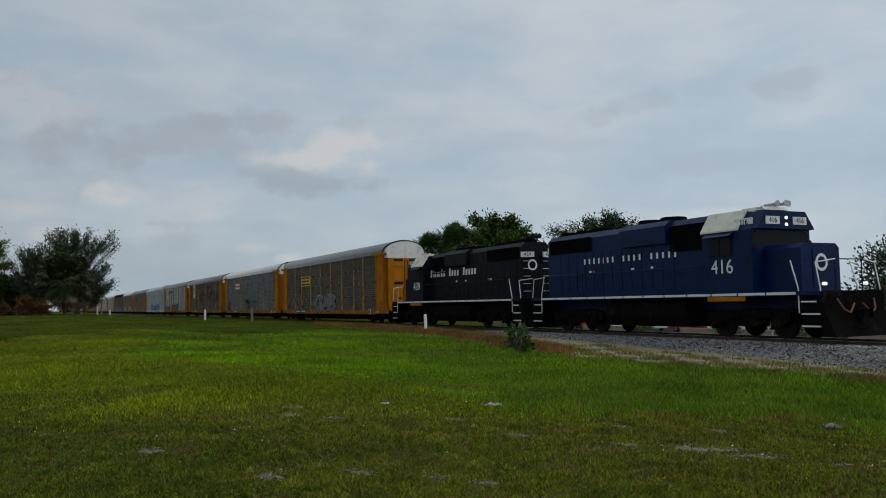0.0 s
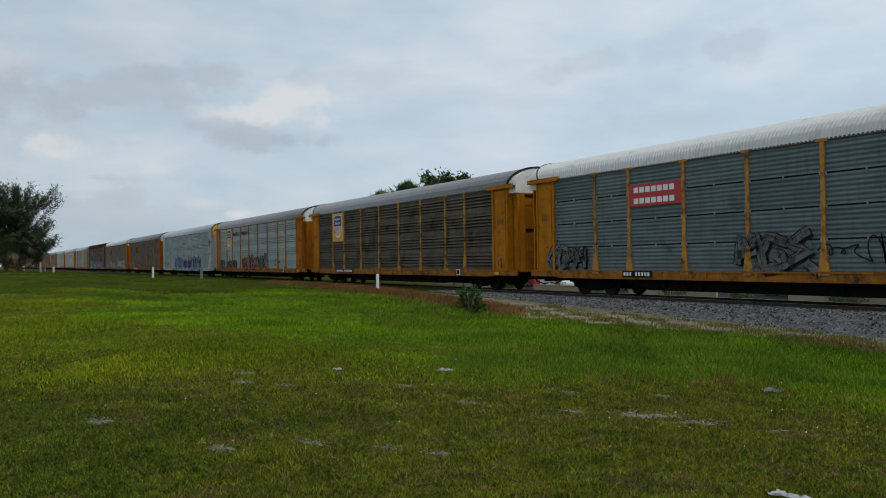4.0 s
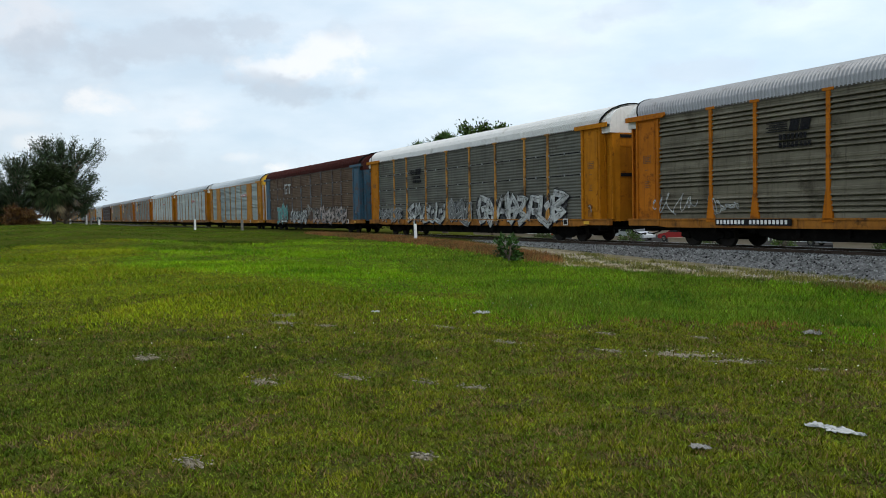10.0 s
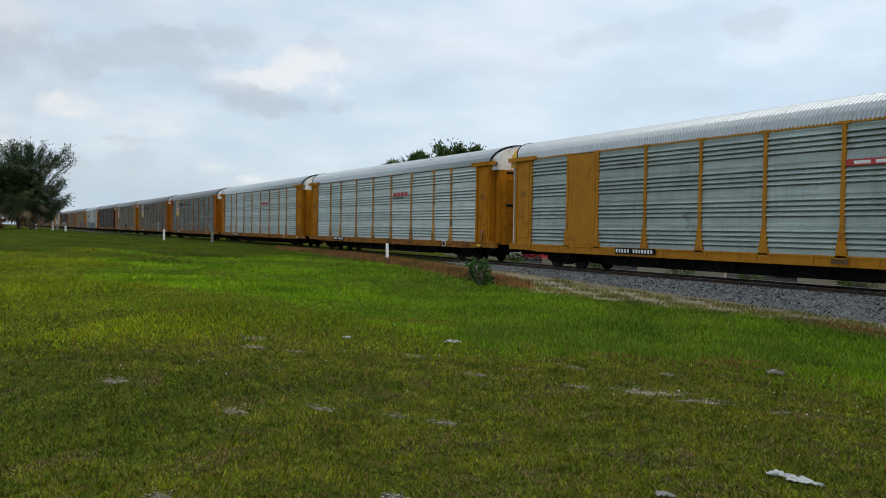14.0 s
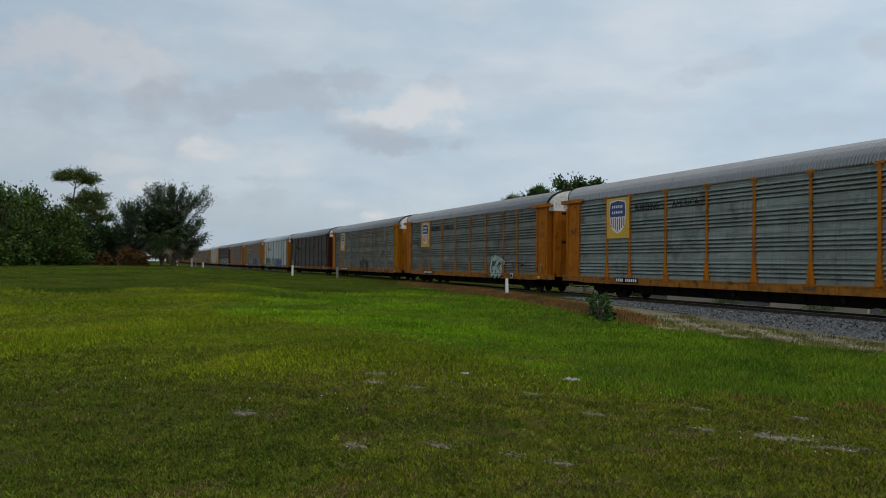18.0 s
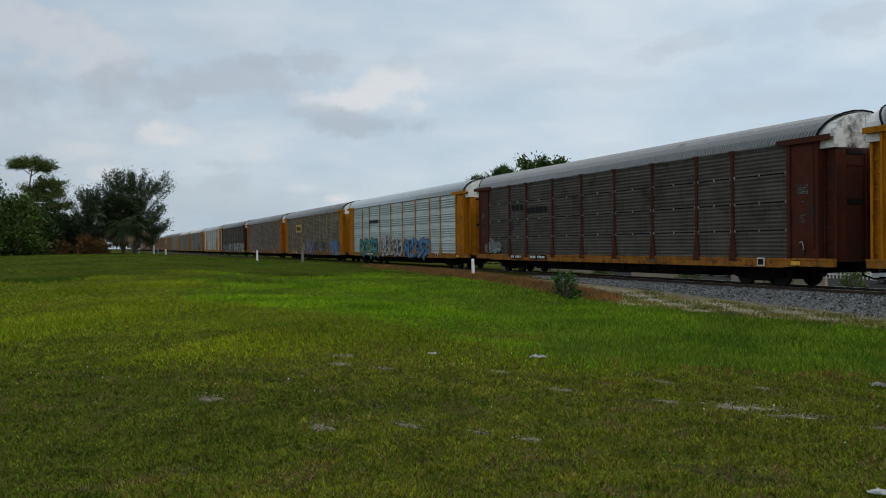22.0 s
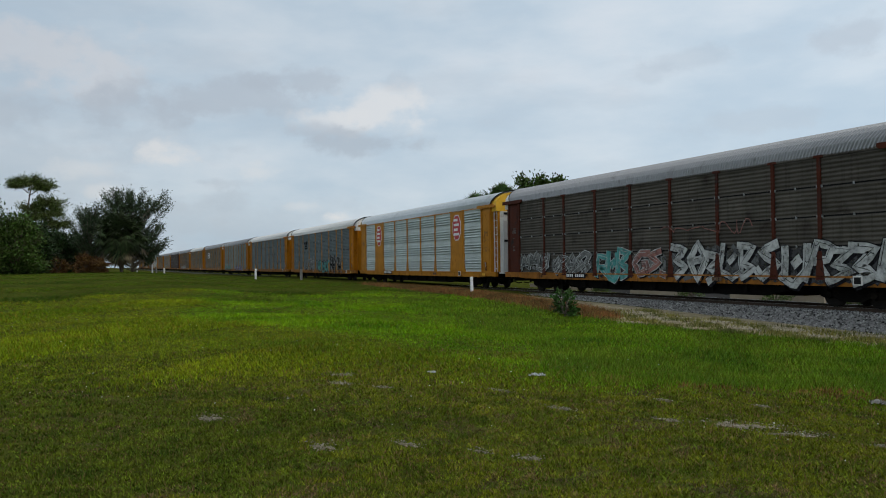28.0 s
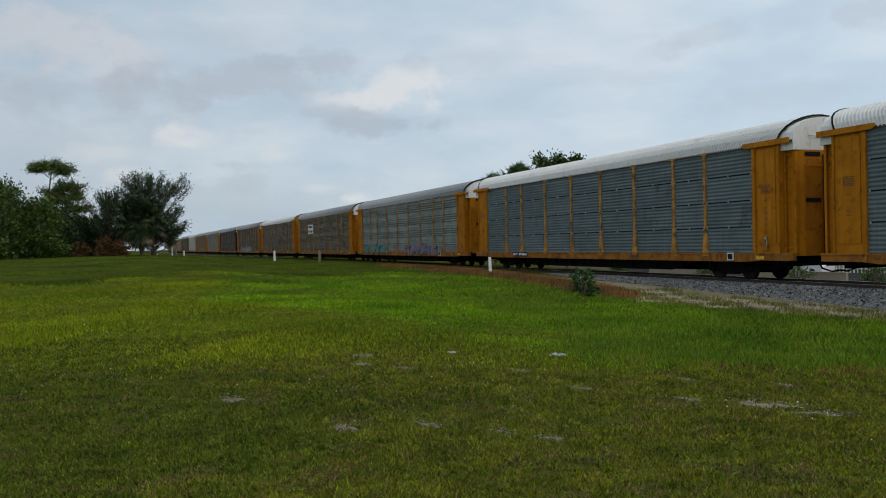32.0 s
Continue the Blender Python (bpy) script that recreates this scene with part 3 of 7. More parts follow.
def add_wheelset(truck, x, r=WHEEL_R):
    axle = shared("axle", lambda: Build().tube((0, -1.02, 0), (0, 1.02, 0), 0.08, n=10))
    part("axle", axle, steel_wheel, truck, at=pose(x, 0, r))

    def make():
        b = Build()
        b.tube((0, -0.70, 0), (0, -0.735, 0), r + 0.028, n=24)
        b.tube((0, -0.735, 0), (0, -0.835, 0), r, n=24)
        b.tube((0, -0.835, 0), (0, -0.85, 0), r * 0.85, r * 0.84, n=24)
        b.tube((0, -0.85, 0), (0, -0.9, 0), r * 0.3, n=12)
        return b
    for turn in (0, 180):
        part("wheel", shared(("wheel", r), make), steel_wheel, truck, at=pose(x, 0, r, 0, 0, turn))


def truck_frame_mesh():
    def make():
        b = Build()
        for s in (-1, 1):
            y0, y1 = (s * 0.9, s * 1.06) if s > 0 else (s * 1.06, s * 0.9)
            b.prism([(-1.25, 0.36), (-1.25, 0.56), (-0.55, 0.78), (0.55, 0.78), (1.25, 0.56), (1.25, 0.36), (1.0, 0.3), (0.75, 0.36), (0.42, 0.2), (-0.42, 0.2), (-0.75, 0.36), (-1.0, 0.3)], "y", y0, y1)
            for x in (-0.875, 0.875):
                b.tube((x, s * 1.0, WHEEL_R), (x, s * 1.13, WHEEL_R), 0.13, n=12)
            for x in (-0.16, 0.0, 0.16):
                b.tube((x, s * 0.98, 0.28), (x, s * 0.98, 0.62), 0.07, n=8)
        b.box(-0.2, 0.2, -1.0, 1.0, 0.4, 0.62)
        return b
    return shared("truck_frame", make)


def coupler_mesh():
    def make():
        b = Build()
        b.box(-0.7, 0.3, -0.09, 0.09, 0.78, 0.98)
        b.prism([(0.3, -0.16), (0.58, -0.2), (0.66, -0.06), (0.56, -0.02), (0.56, 0.06), (0.68, 0.12), (0.6, 0.2), (0.3, 0.16)], "z", 0.74, 1.02)
        b.rod([(0.1, -0.45, 0.8), (0.3, -0.5, 0.5), (0.55, -0.3, 0.38), (0.72, -0.12, 0.42)], 0.03)
        b.box(-0.1, 0.0, -1.3, 1.3, 0.62, 0.68)
        return b
    return shared("coupler", make)


def add_trucks(car, offset):
    for s in (-1, 1):
        t = part("truck", truck_frame_mesh(), under, car, "dark cast steel truck", at=pose(s * offset, 0, 0))
        for x in (-0.875, 0.875):
            add_wheelset(t, x)


CARS = []


def autorack(index, label, panel, frame_mat, roof, end_top=None, rows=1, style="posts", end_mat=None, sill=None, post_mat=None):
    """One enclosed car carrier. Local x runs along the track to the front, -y faces the meadow, z = 0 on the rail."""
    car = thing("autorack_car", label, "freight car", group="autorack cars of the train")
    frame_end = end_mat or frame_mat
    part("roof", roof_mesh(), roof, car)
    part("underframe", deck_mesh(), under, car)
    for s in (-1, 1):
        turn = pose(0, 0, 0, 0, 0, 0 if s < 0 else 180)
        part("side_sill", sill_mesh(), sill or frame_mat, car, at=turn @ pose(0, -SIDE + 0.04, 0))
        x = -INNER
        for i, w in enumerate(BAYS):
            if style == "panelled" and i in (1, 7):
                plate = shared(("plain_panel", w), lambda w=w: Build().box(0.0, w, -0.05, 0.05, 0, EAVE - SILL_T).box(0.12, w - 0.12, -0.075, -0.05, 0.1, EAVE - SILL_T - 0.1))
                part("panel", plate, frame_mat, car, at=turn @ pose(x, -SIDE, SILL_T))
            elif rows == 1:
                part("panel", panel_mesh(w), panel, car, at=turn @ pose(x, -SIDE, SILL_T))
            else:
                bay = turn @ pose(x, -SIDE, SILL_T)
                for r in range(rows):
                    part("panel", row_mesh(w, rows), panel, car, at=bay @ pose(0, 0, r * (EAVE - SILL_T) / rows))
                tagged(part("panel_seam", seam_shade_mesh(w, rows), black_paint, car, "black strips for the shade in the gaps between the panel rows", bay), kind="stuff")
                if s < 0:
                    tagged(part("panel_clip", clip_mesh(w, rows), clip_white, car, "pale clips across the panel gaps", bay), kind="stuff")
            if i:
                part("post", post_mesh(), post_mat or (post_yellow if frame_mat is yellow and style == "posts" else frame_mat), car, at=turn @ pose(x, -SIDE, SILL_T))
            x += w
        # except on panelled cars, dark colour draws the shadow line under the roof
        part("eave_rail", shared("eave_rail", lambda: Build().box(-HALF, HALF, -0.05, 0.06, EAVE - 0.04, EAVE + 0.04)), P_DARK if style != "panelled" else frame_mat, car, at=turn @ pose(0, -SIDE, 0))
        for e in (-1, 1):
            m = turn @ pose(e * INNER, -SIDE, SILL_T)
            if e < 0:
                m = m @ Matrix.Diagonal((-1, 1, 1, 1))
            for nm, make in CORNER.items():
                part(nm, shared(nm, make), frame_mat, car, at=m)
            if e > 0:
                brake = part("hand_brake", shared("hand_brake", lambda: Build().tube((0.62, -0.06, 0.55), (0.62, -0.15, 0.55), 0.13, 0.1, n=14).box(0.5, 0.74, -0.1, -0.06, 0.1, 0.4)), grimy_sill if frame_mat in (yellow, yellow_clean, orange) else frame_mat, car, at=m)
                part("brake_lever", shared("brake_lever", lambda: Build().rod([(0.62, -0.16, 0.55), (0.72, -0.17, 0.6), (0.78, -0.17, 0.48), (0.8, -0.17, 0.3)], 0.018)), clip_white, brake, "pale brake lever")
            part("ladder", ladder_mesh(), frame_end, car, at=turn @ pose(e * (HALF - 0.29), -SIDE + 0.17, SILL_T))
    for e in (-1, 1):
        turn = pose(0, 0, 0, 0, 0, 0 if e > 0 else 180)
        end_doors(car, turn @ pose(HALF - 0.02, 0, 0), frame_end)
        part("end_top", end_top_mesh(), end_top or white_paint, car, at=turn @ pose(HALF - 0.02, 0, 0))
        part("roof_seal", seal_mesh(), black_paint, car, "black strip round the roof end", turn)
        part("coupler", coupler_mesh(), under, car, at=turn @ pose(HALF + 0.02, 0, 0))
    add_sill_marks(car, rows)
    add_trucks(car, 9.9)
    CARS.append((index, car))
    return car


LIVERIES = [
    # panel, frame, roof, end top, rows, style, label
    (P_SOOT, yellow, R_GREY, white_paint, 4, "posts", "sooty brown ribbed autorack with faded yellow posts and graffiti"),
    (P_SLATE, yellow, R_WHITE, white_paint, 4, "posts", "blue-grey ribbed autorack with yellow posts and white roof"),
    (P_SOOT, yellow, R_GREY, white_paint, 1, "posts", "dark weathered autorack with yellow posts and a shield panel"),
    (P_BLUE, orange, R_GREY, white_paint, 1, "posts", "grey ribbed autorack with orange-yellow posts and pink graffiti"),
    (P_BLUE, silver_paint, R_SILVER, yellow_bright, 1, "posts", "silver autorack with yellow end caps and purple graffiti"),
    (P_BROWN, orange, R_GREY, white_paint, 1, "posts", "brown-grey autorack with bright yellow posts and corners"),
    (P_ASH, yellow, R_WHITE, white_paint, 4, "posts", "brown-grey autorack with white roof and white graffiti"),
    (P_RUST, blue_grey, R_RED, R_RED, 4, "posts", "rusty brown autorack with blue corners and oxide red roof"),
    (P_BLUE, yellow_clean, R_SILVER, yellow_bright, 1, "panelled", "orange-yellow autorack with galvanised panels and white corner"),
    (P_SILVER, yellow, R_SILVER, white_paint, 1, "posts", "bright galvanised autorack with orange-yellow posts"),
    (P_SILVER, yellow, R_SILVER, white_paint, 1, "posts", "galvanised autorack with thin yellow posts and small red mark"),
    (P_GREY, orange, R_GREY, white_paint, 1, "posts", "grey-green ribbed autorack with orange-yellow posts and shield panel"),
    (P_OLIVE, orange, R_GREY, white_paint, 1, "posts", "grey ribbed autorack with yellow posts and pale green graffiti"),
    (P_OLIVE, yellow, R_GREY, white_paint, 1, "posts", "olive-grey autorack with yellow posts and shield panel"),
    (P_DARK, rust_red, R_GREY, peeled_white, 4, "posts", "dark sooty autorack with oxide red posts and ends"),
    (P_SILVER, yellow, R_SILVER, white_paint, 1, "posts", "bright silver autorack with yellow posts and teal graffiti"),
    (P_BROWN, yellow, R_GREY, white_paint, 4, "posts", "brown-grey autorack with yellow posts and purple graffiti"),
    (P_OLIVE, orange, R_GREY, white_paint, 1, "posts", "olive-grey ribbed autorack with orange-yellow corners"),
    (P_DARK, rust_red, R_GREY, white_paint, 4, "posts", "dark autorack with oxide red posts and white graffiti"),
    (P_SILVER, yellow_clean, R_SILVER, yellow_bright, 1, "panelled", "orange-yellow autorack with silver panels and red octagon signs"),
    (P_SLATE, yellow, R_WHITE, white_paint, 4, "posts", "dark grey autorack with yellow posts and teal graffiti"),
    (P_SLATE, yellow, R_WHITE, white_paint, 4, "posts", "slate grey ribbed autorack with orange-yellow corners"),
    (P_GREY, yellow, R_GREY, white_paint, 1, "posts", "weathered grey autorack with yellow ends and low graffiti"),
    (P_BROWN, yellow, R_GREY, white_paint, 1, "posts", "brown-grey autorack with yellow posts and logo panel"),
    (P_BROWN, yellow, R_WHITE, yellow, 1, "posts", "brown autorack with orange-yellow end frames"),
    (P_DARK, yellow, R_GREY, white_paint, 4, "posts", "dark sooty autorack with yellow corner panels"),
    (P_DARK, rust_red, R_GREY, white_paint, 4, "posts", "dark autorack with oxide red frames"),
    (P_GREY, yellow, R_GREY, white_paint, 1, "posts", "grey ribbed autorack with yellow posts"),
    (P_BROWN, yellow, R_GREY, white_paint, 1, "posts", "brown weathered autorack with yellow posts"),
    (P_SILVER, yellow, R_SILVER, white_paint, 1, "posts", "galvanised autorack with yellow corners"),
    (P_BROWN, rust_red, R_GREY, white_paint, 4, "posts", "brown sooty autorack with red frames"),
    (P_GREY, yellow, R_WHITE, white_paint, 1, "posts", "grey autorack with white roof"),
    (P_OLIVE, yellow, R_GREY, white_paint, 1, "posts", "olive-grey autorack with yellow ends"),
    (P_BROWN, yellow, R_GREY, white_paint, 1, "posts", "brown autorack at the far end of the train"),
]
CAR = {}
for n, (pm, fm, rm, em, rows_, style_, text_) in enumerate(LIVERIES, 1):
    CAR[n] = autorack(n, text_, pm, fm, rm, em, rows=rows_, style=style_, end_mat=white_paint if n in (9, 20) else None, sill=yellow_clean if n in (9, 20) else silver_paint if n == 5 else grimy_sill, post_mat=rust_post if n == 8 else None)


# ------------------------------------------------------------ locomotives
loco_blue = material("loco_blue", (0.001, 0.0125, 0.062), 0.38, spec=0.16, vary=0.12, scale=1.0, dirt=(0.004, 0.008, 0.02), dirt_amount=0.3, streak=0.25)
loco_navy = material("loco_navy", (0.0035, 0.0075, 0.0125), 0.5, spec=0.1, vary=0.15, scale=1.0, dirt=(0.01, 0.01, 0.012), dirt_amount=0.3, streak=0.25)
cab_cream = material("cab_roof_cream", (0.62, 0.6, 0.5), 0.55, vary=0.1, dirt=(0.3, 0.27, 0.2), dirt_amount=0.3)
grille_black = material("grille_black", (0.005, 0.005, 0.006), 0.85, vary=0.3, bump=0.3, spec=0.04)
glass_dark = material("window_glass", (0.008, 0.009, 0.011), 0.2, vary=0.05, bump=0, spec=0.1)
rail_white = material("handrail_white", (0.7, 0.7, 0.68), 0.5, vary=0.08, bump=0)
lamp_on = material("headlight_glass", (0.9, 0.9, 0.85), 0.2, vary=0.02, bump=0, emit=((1.0, 0.95, 0.85), 1.2))
marker_red = material("marker_red", (0.4, 0.02, 0.02), 0.4, vary=0.05, bump=0)
hose_orange = material("hose_orange", (0.16, 0.05, 0.025), 0.6, vary=0.1)

TEXTS = {}


def text_mesh(words, size, depth=0.004, shear=0.0):
    key = (words, size, shear)
    if key not in TEXTS:
        cu = bpy.data.curves.new("lettering", 'FONT')
        cu.body, cu.size, cu.extrude, cu.shear = words, size, depth, shear
        cu.align_x, cu.align_y = 'CENTER', 'CENTER'
        ob = new("lettering", cu)
        bpy.context.view_layer.update()
        TEXTS[key] = bpy.data.meshes.new_from_object(ob.evaluated_get(bpy.context.evaluated_depsgraph_get()))
        bpy.data.objects.remove(ob)
        bpy.data.curves.remove(cu)
    return TEXTS[key]


def bars(words, height, tracking=0.22, slant=0.0):
    """Plain blocks in the rhythm of a row of capital letters, in the x-z plane, starting at x = 0."""
    b = Build()
    x = 0.0
    for ch in words:
        w = height * {" ": 0.6, "I": 0.2, "l": 0.18, "i": 0.18}.get(ch, 0.46)
        if ch != " ":
            h = height * (1.0 if ch.isupper() or ch in "ld" else 0.72)
            b.prism([(x, 0), (x + w, 0), (x + w + slant * h, h), (x + slant * h, h)], "y", -0.006, 0.0)
        x += w + height * (tracking * 0.9 + 0.06)
    return b, x


def side_place(side, x, z, y):
    """On the flank side (-1 faces -y): local x to the reader's right, z up."""
    if side < 0:
        return pose(x, -y, z)
    return pose(x, y, z, 0, 0, 180)


def locomotive(label, paint, number, near, lettering, slant, logo_end):
    eng = thing("diesel_locomotive", label, "locomotive", group="locomotives of the train")
    P = lambda name, b, m, lab="", at=None, par=None: part(name, b, m, par or eng, lab, at)
    DK = 1.62
    # frame and walkway
    b = Build().box(-8.5, 8.5, -1.5, 1.5, DK - 0.14, DK).box(-8.5, 8.5, -0.5, 0.5, 1.0, DK - 0.14)
    P("platform", b, paint)
    for s in (-1, 1):
        n = 12
        for i in range(n):
            x0 = -7.6 + i * 15.2 / n
            P("stripe", shared("stripe", lambda: Build().box(0, 1.2, -0.008, 0.0, 0, 0.09)), rail_white, "white edge stripe", side_place(s, x0 if s < 0 else x0 + 1.2, DK - 0.11, 1.501))
    # long hood with doors
    hw = 0.92
    hood = P("long_hood", Build().prism([(-hw, DK), (hw, DK), (hw, 4.35), (hw - 0.28, 4.62), (-hw + 0.28, 4.62), (-hw, 4.35)], "x", -7.75, 3.4), paint)
    for s in (-1, 1):
        for i in range(14):
            x = -7.3 + i * 0.66
            if x > 1.2:
                continue
            P("hood_door", shared("hood_door", lambda: Build().box(0.02, 0.64, -0.018, 0, 0, 1.75).box(0.5, 0.56, -0.03, 0, 0.8, 0.95)), paint, "", side_place(s, x if s < 0 else x + 0.66, DK + 0.25, hw), hood)
        P("radiator_grille", shared("radiator_grille", lambda: louvre(3.3, 0.62, 12)), grille_black, "black radiator grille", side_place(s, -7.5 if s < 0 else -4.2, 3.75, hw + 0.012), hood)
        P("intake_grille", shared("intake_grille", lambda: louvre(1.9, 1.0, 14)), grille_black, "black air intake grille", side_place(s, 1.1 if s < 0 else 3.0, 3.35, hw + 0.012), hood)
    dyn = P("dynamic_brake_blister", Build().prism([(-1.12, 3.7), (1.12, 3.7), (1.12, 4.42), (0.85, 4.64), (-0.85, 4.64), (-1.12, 4.42)], "x", -1.9, 1.0), paint)
    for x in (-6.9, -5.7, -4.5, -1.1, 0.3):
        P("roof_fan", shared("roof_fan", lambda: Build().tube((0, 0, 0), (0, 0, 0.22), 0.55, n=24).tube((0, 0, 0.22), (0, 0, 0.25), 0.5, n=24)), grille_black, "round cooling fan", pose(x, 0, 4.55 if x < -2 else 4.6))
    P("exhaust_stack", Build().box(-3.2, -2.5, -0.3, 0.3, 4.58, 4.72), grille_black)
    # cab
    cab = P("cab", Build().prism([(-1.48, DK), (1.48, DK), (1.48, 3.85), (1.0, 4.5), (-1.0, 4.5), (-1.48, 3.85)], "x", 3.4, 5.75), paint)
    P("cab_roof", Build().prism([(-1.52, 3.84), (-1.02, 4.54), (1.02, 4.54), (1.52, 3.84), (1.52, 3.9), (1.04, 4.6), (-1.04, 4.6), (-1.52, 3.9)], "x", 3.35, 5.2), cab_cream, "cream painted cab roof", par=cab)
    P("air_conditioner", Build().prism([(4.5, 4.58), (5.6, 4.58), (5.5, 4.7), (4.6, 4.7)], "y", -0.6, 0.6), white_paint, "white rooftop air conditioner", par=cab)
    for s in (-1, 1):
        for x in (3.75, 4.3):
            P("window_frame", shared("cab_frame", lambda: Build().box(-0.02, 0.56, -0.03, 0, -0.02, 0.72)), black_paint, "", side_place(s, x if s < 0 else x + 0.54, 2.98, 1.475), cab)
            P("window", shared("cab_pane", lambda: Build().box(0.03, 0.51, -0.012, 0, 0.03, 0.67)), glass_dark, "dark cab window", side_place(s, x if s < 0 else x + 0.54, 2.98, 1.508), cab)
        P("sun_visor", shared("visor", lambda: Build().prism([(0, 0), (-0.28, -0.16), (-0.26, -0.18), (0, -0.04)], "x", 0, 1.3)), paint, "", pose(3.65, -1.48, 3.82) if s < 0 else pose(4.95, 1.48, 3.82, 0, 0, 180), cab)
    # front of the cab: sloped number-board face and windshield
    P("number_housing", Build().prism([(-1.46, 3.86), (1.46, 3.86), (1.0, 4.5), (-1.0, 4.5)], "x", 5.75, 6.0), paint, par=cab)
    P("windshield", Build().box(5.751, 5.775, -1.3, 1.3, 3.3, 3.82), glass_dark, "dark windshield", par=cab)
    for s in (-1, 1):
        P("quarter_window", Build().box(5.752, 5.772, s * 1.35 - 0.1, s * 1.35 + 0.1, 3.1, 3.7), glass_dark, par=cab)
    # short nose
    nose = P("short_nose", Build().prism([(-0.95, DK), (0.95, DK), (0.95, 3.1), (0.78, 3.26), (-0.78, 3.26), (-0.95, 3.1)], "x", 5.75, 7.35), paint)
    P("nose_door", Build().box(7.35, 7.375, -0.4, 0.35, 1.75, 3.05), paint, par=nose)
    P("bell", Build().tube((6.9, 0, 3.26), (6.9, 0, 3.38), 0.12, 0.08, n=12), black_paint, par=nose)
    for z in (4.02, 4.26):
        P("headlight", Build().tube((6.0, 0, z), (6.04, 0, z), 0.06, n=14), lamp_on if near < 0 else glass_dark, "headlight", par=cab)
    for s in (-1, 1):
        P("ditch_light", Build().tube((8.2, s * 1.0, 1.85), (8.32, s * 1.0, 1.85), 0.055, n=12), lamp_on if near < 0 else glass_dark, "ditch light", par=eng)
    # number boards: front face and cheeks, and at the hood end
    for y in (-0.68, 0.68):
        nb = P("number_board", Build().box(6.0, 6.03, y - 0.34, y + 0.34, 4.02, 4.3), rail_white, "white number board", par=cab)
        P("number", text_mesh(number, 0.26), black_paint, "", pose(6.036, y, 4.155, 90, 0, 90), nb)
    for s in (-1, 1):
        nb = P("number_board", shared("side_board", lambda: Build().box(-0.36, 0.36, -0.02, 0.08, -0.14, 0.14)), rail_white, "white number board", pose(-7.9, s * 0.62, 3.95, 0, 0, -90 - s * 28), hood)
        P("number", text_mesh(number, 0.26), black_paint, "", pose(0, -0.024, 0, 90, 0, 0), nb)
        nb = P("number_board", shared("cheek_board", lambda: Build().box(-0.42, 0.42, -0.02, 0, -0.15, 0.15)), rail_white, "white number board", side_place(s, 5.3, 4.12, 1.32), cab)
        P("number", text_mesh(number, 0.27), black_paint, "", pose(0, -0.024, 0, 90, 0, 0), nb)
    # big side number and blocks of lettering
    for s in (-1, 1):
        P("number", text_mesh(number, 0.72), white_clean, "large white number", side_place(s, 4.35, 2.55, 1.486) @ pose(0, -0.004, 0, 90, 0, 0), cab)
        bb, w = bars(lettering, 0.25 if slant == 0 else 0.47, 1.0 if slant == 0 else 0.26, slant)
        start = -4.75 if slant == 0 else -2.9
        tagged(P("lettering", bb, white_clean, "row of white letter blocks", side_place(s, start if s < 0 else start + w, 3.12, hw + 0.022), hood), kind="stuff")
        for dx, c in ((-4.4, white_clean), (-4.15, red_paint), (-1.4, white_clean), (-0.2, white_clean)):
            P("small_sign", shared("small_sign", lambda: Build().box(0, 0.2, -0.006, 0, 0, 0.09)), c, "", side_place(s, dx, 2.72, hw + 0.02), hood)
    # round emblem blocks on the ends
    ring = Build()
    for i in range(20):
        a0, a1 = 2 * math.pi * i / 20, 2 * math.pi * (i + 1) / 20
        ring.poly([(0.03, r * math.cos(a), r * math.sin(a)) for a in (a0, a1) for r in (0.2, 0.3)], [(0, 1, 3, 2)])
    P("emblem", ring, white_clean, "white ring emblem", pose(7.36, 0.0, 2.6), nose)
    P("emblem", ring, white_clean, "white ring emblem", pose(-7.76, 0.25, 3.4, 0, 0, 180), hood)
    # hood end
    P("hood_end_door", Build().box(-7.78, -7.75, -0.4, 0.3, 1.8, 3.2), paint, par=hood)
    for z in np.arange(2.0, 4.3, 0.4):
        P("grab_iron", shared("grab_iron", lambda: Build().rod([(0, -0.2, 0), (-0.08, -0.2, 0), (-0.08, 0.2, 0), (0, 0.2, 0)], 0.014)), rail_white, "white grab iron", pose(-7.76, -0.62, float(z)), hood)
        P("grab_iron", shared("grab_iron", lambda: Build()), rail_white, "white grab iron", pose(-7.76, 0.62, float(z)), hood)
    # horns and antenna
    h = Build()
    for y, l in ((-0.25, 0.45), (0.0, 0.6), (0.25, 0.5)):
        h.tube((5.3, y, 4.78), (5.3 + l, y, 4.78), 0.03, 0.04).tube((5.3 + l, y, 4.78), (5.45 + l, y, 4.78), 0.04, 0.12, n=12)
    h.box(5.2, 5.35, -0.35, 0.35, 4.68, 4.76).box(5.22, 5.32, -0.05, 0.05, 4.56, 4.7)
    if near > 0:
        hh = Build().box(-7.5, -7.4, -0.06, 0.06, 4.55, 4.86).box(-7.6, -7.3, -0.26, 0.26, 4.84, 4.9)
        for y, e in ((-0.2, -1), (0.0, 1), (0.2, -1)):
            hh.tube((-7.45, y, 4.95), (-7.45 + e * 0.26, y, 4.95), 0.05, 0.06).tube((-7.45 + e * 0.26, y, 4.95), (-7.45 + e * 0.4, y, 4.95), 0.06, 0.14, n=12)
        P("hood_horn", hh, black_paint, "black air horn on the hood", par=hood)
    P("air_horn", h, silver_paint, "three-chime air horn", par=cab)
    # steps, rails, pilots
    for e in (-1, 1):
        for s in (-1, 1):
            st = Build()
            st.box(e * 8.05 - 0.35, e * 8.05 + 0.35, min(s * 0.9, s * 1.42), max(s * 0.9, s * 1.42), 0.4, DK - 0.1)
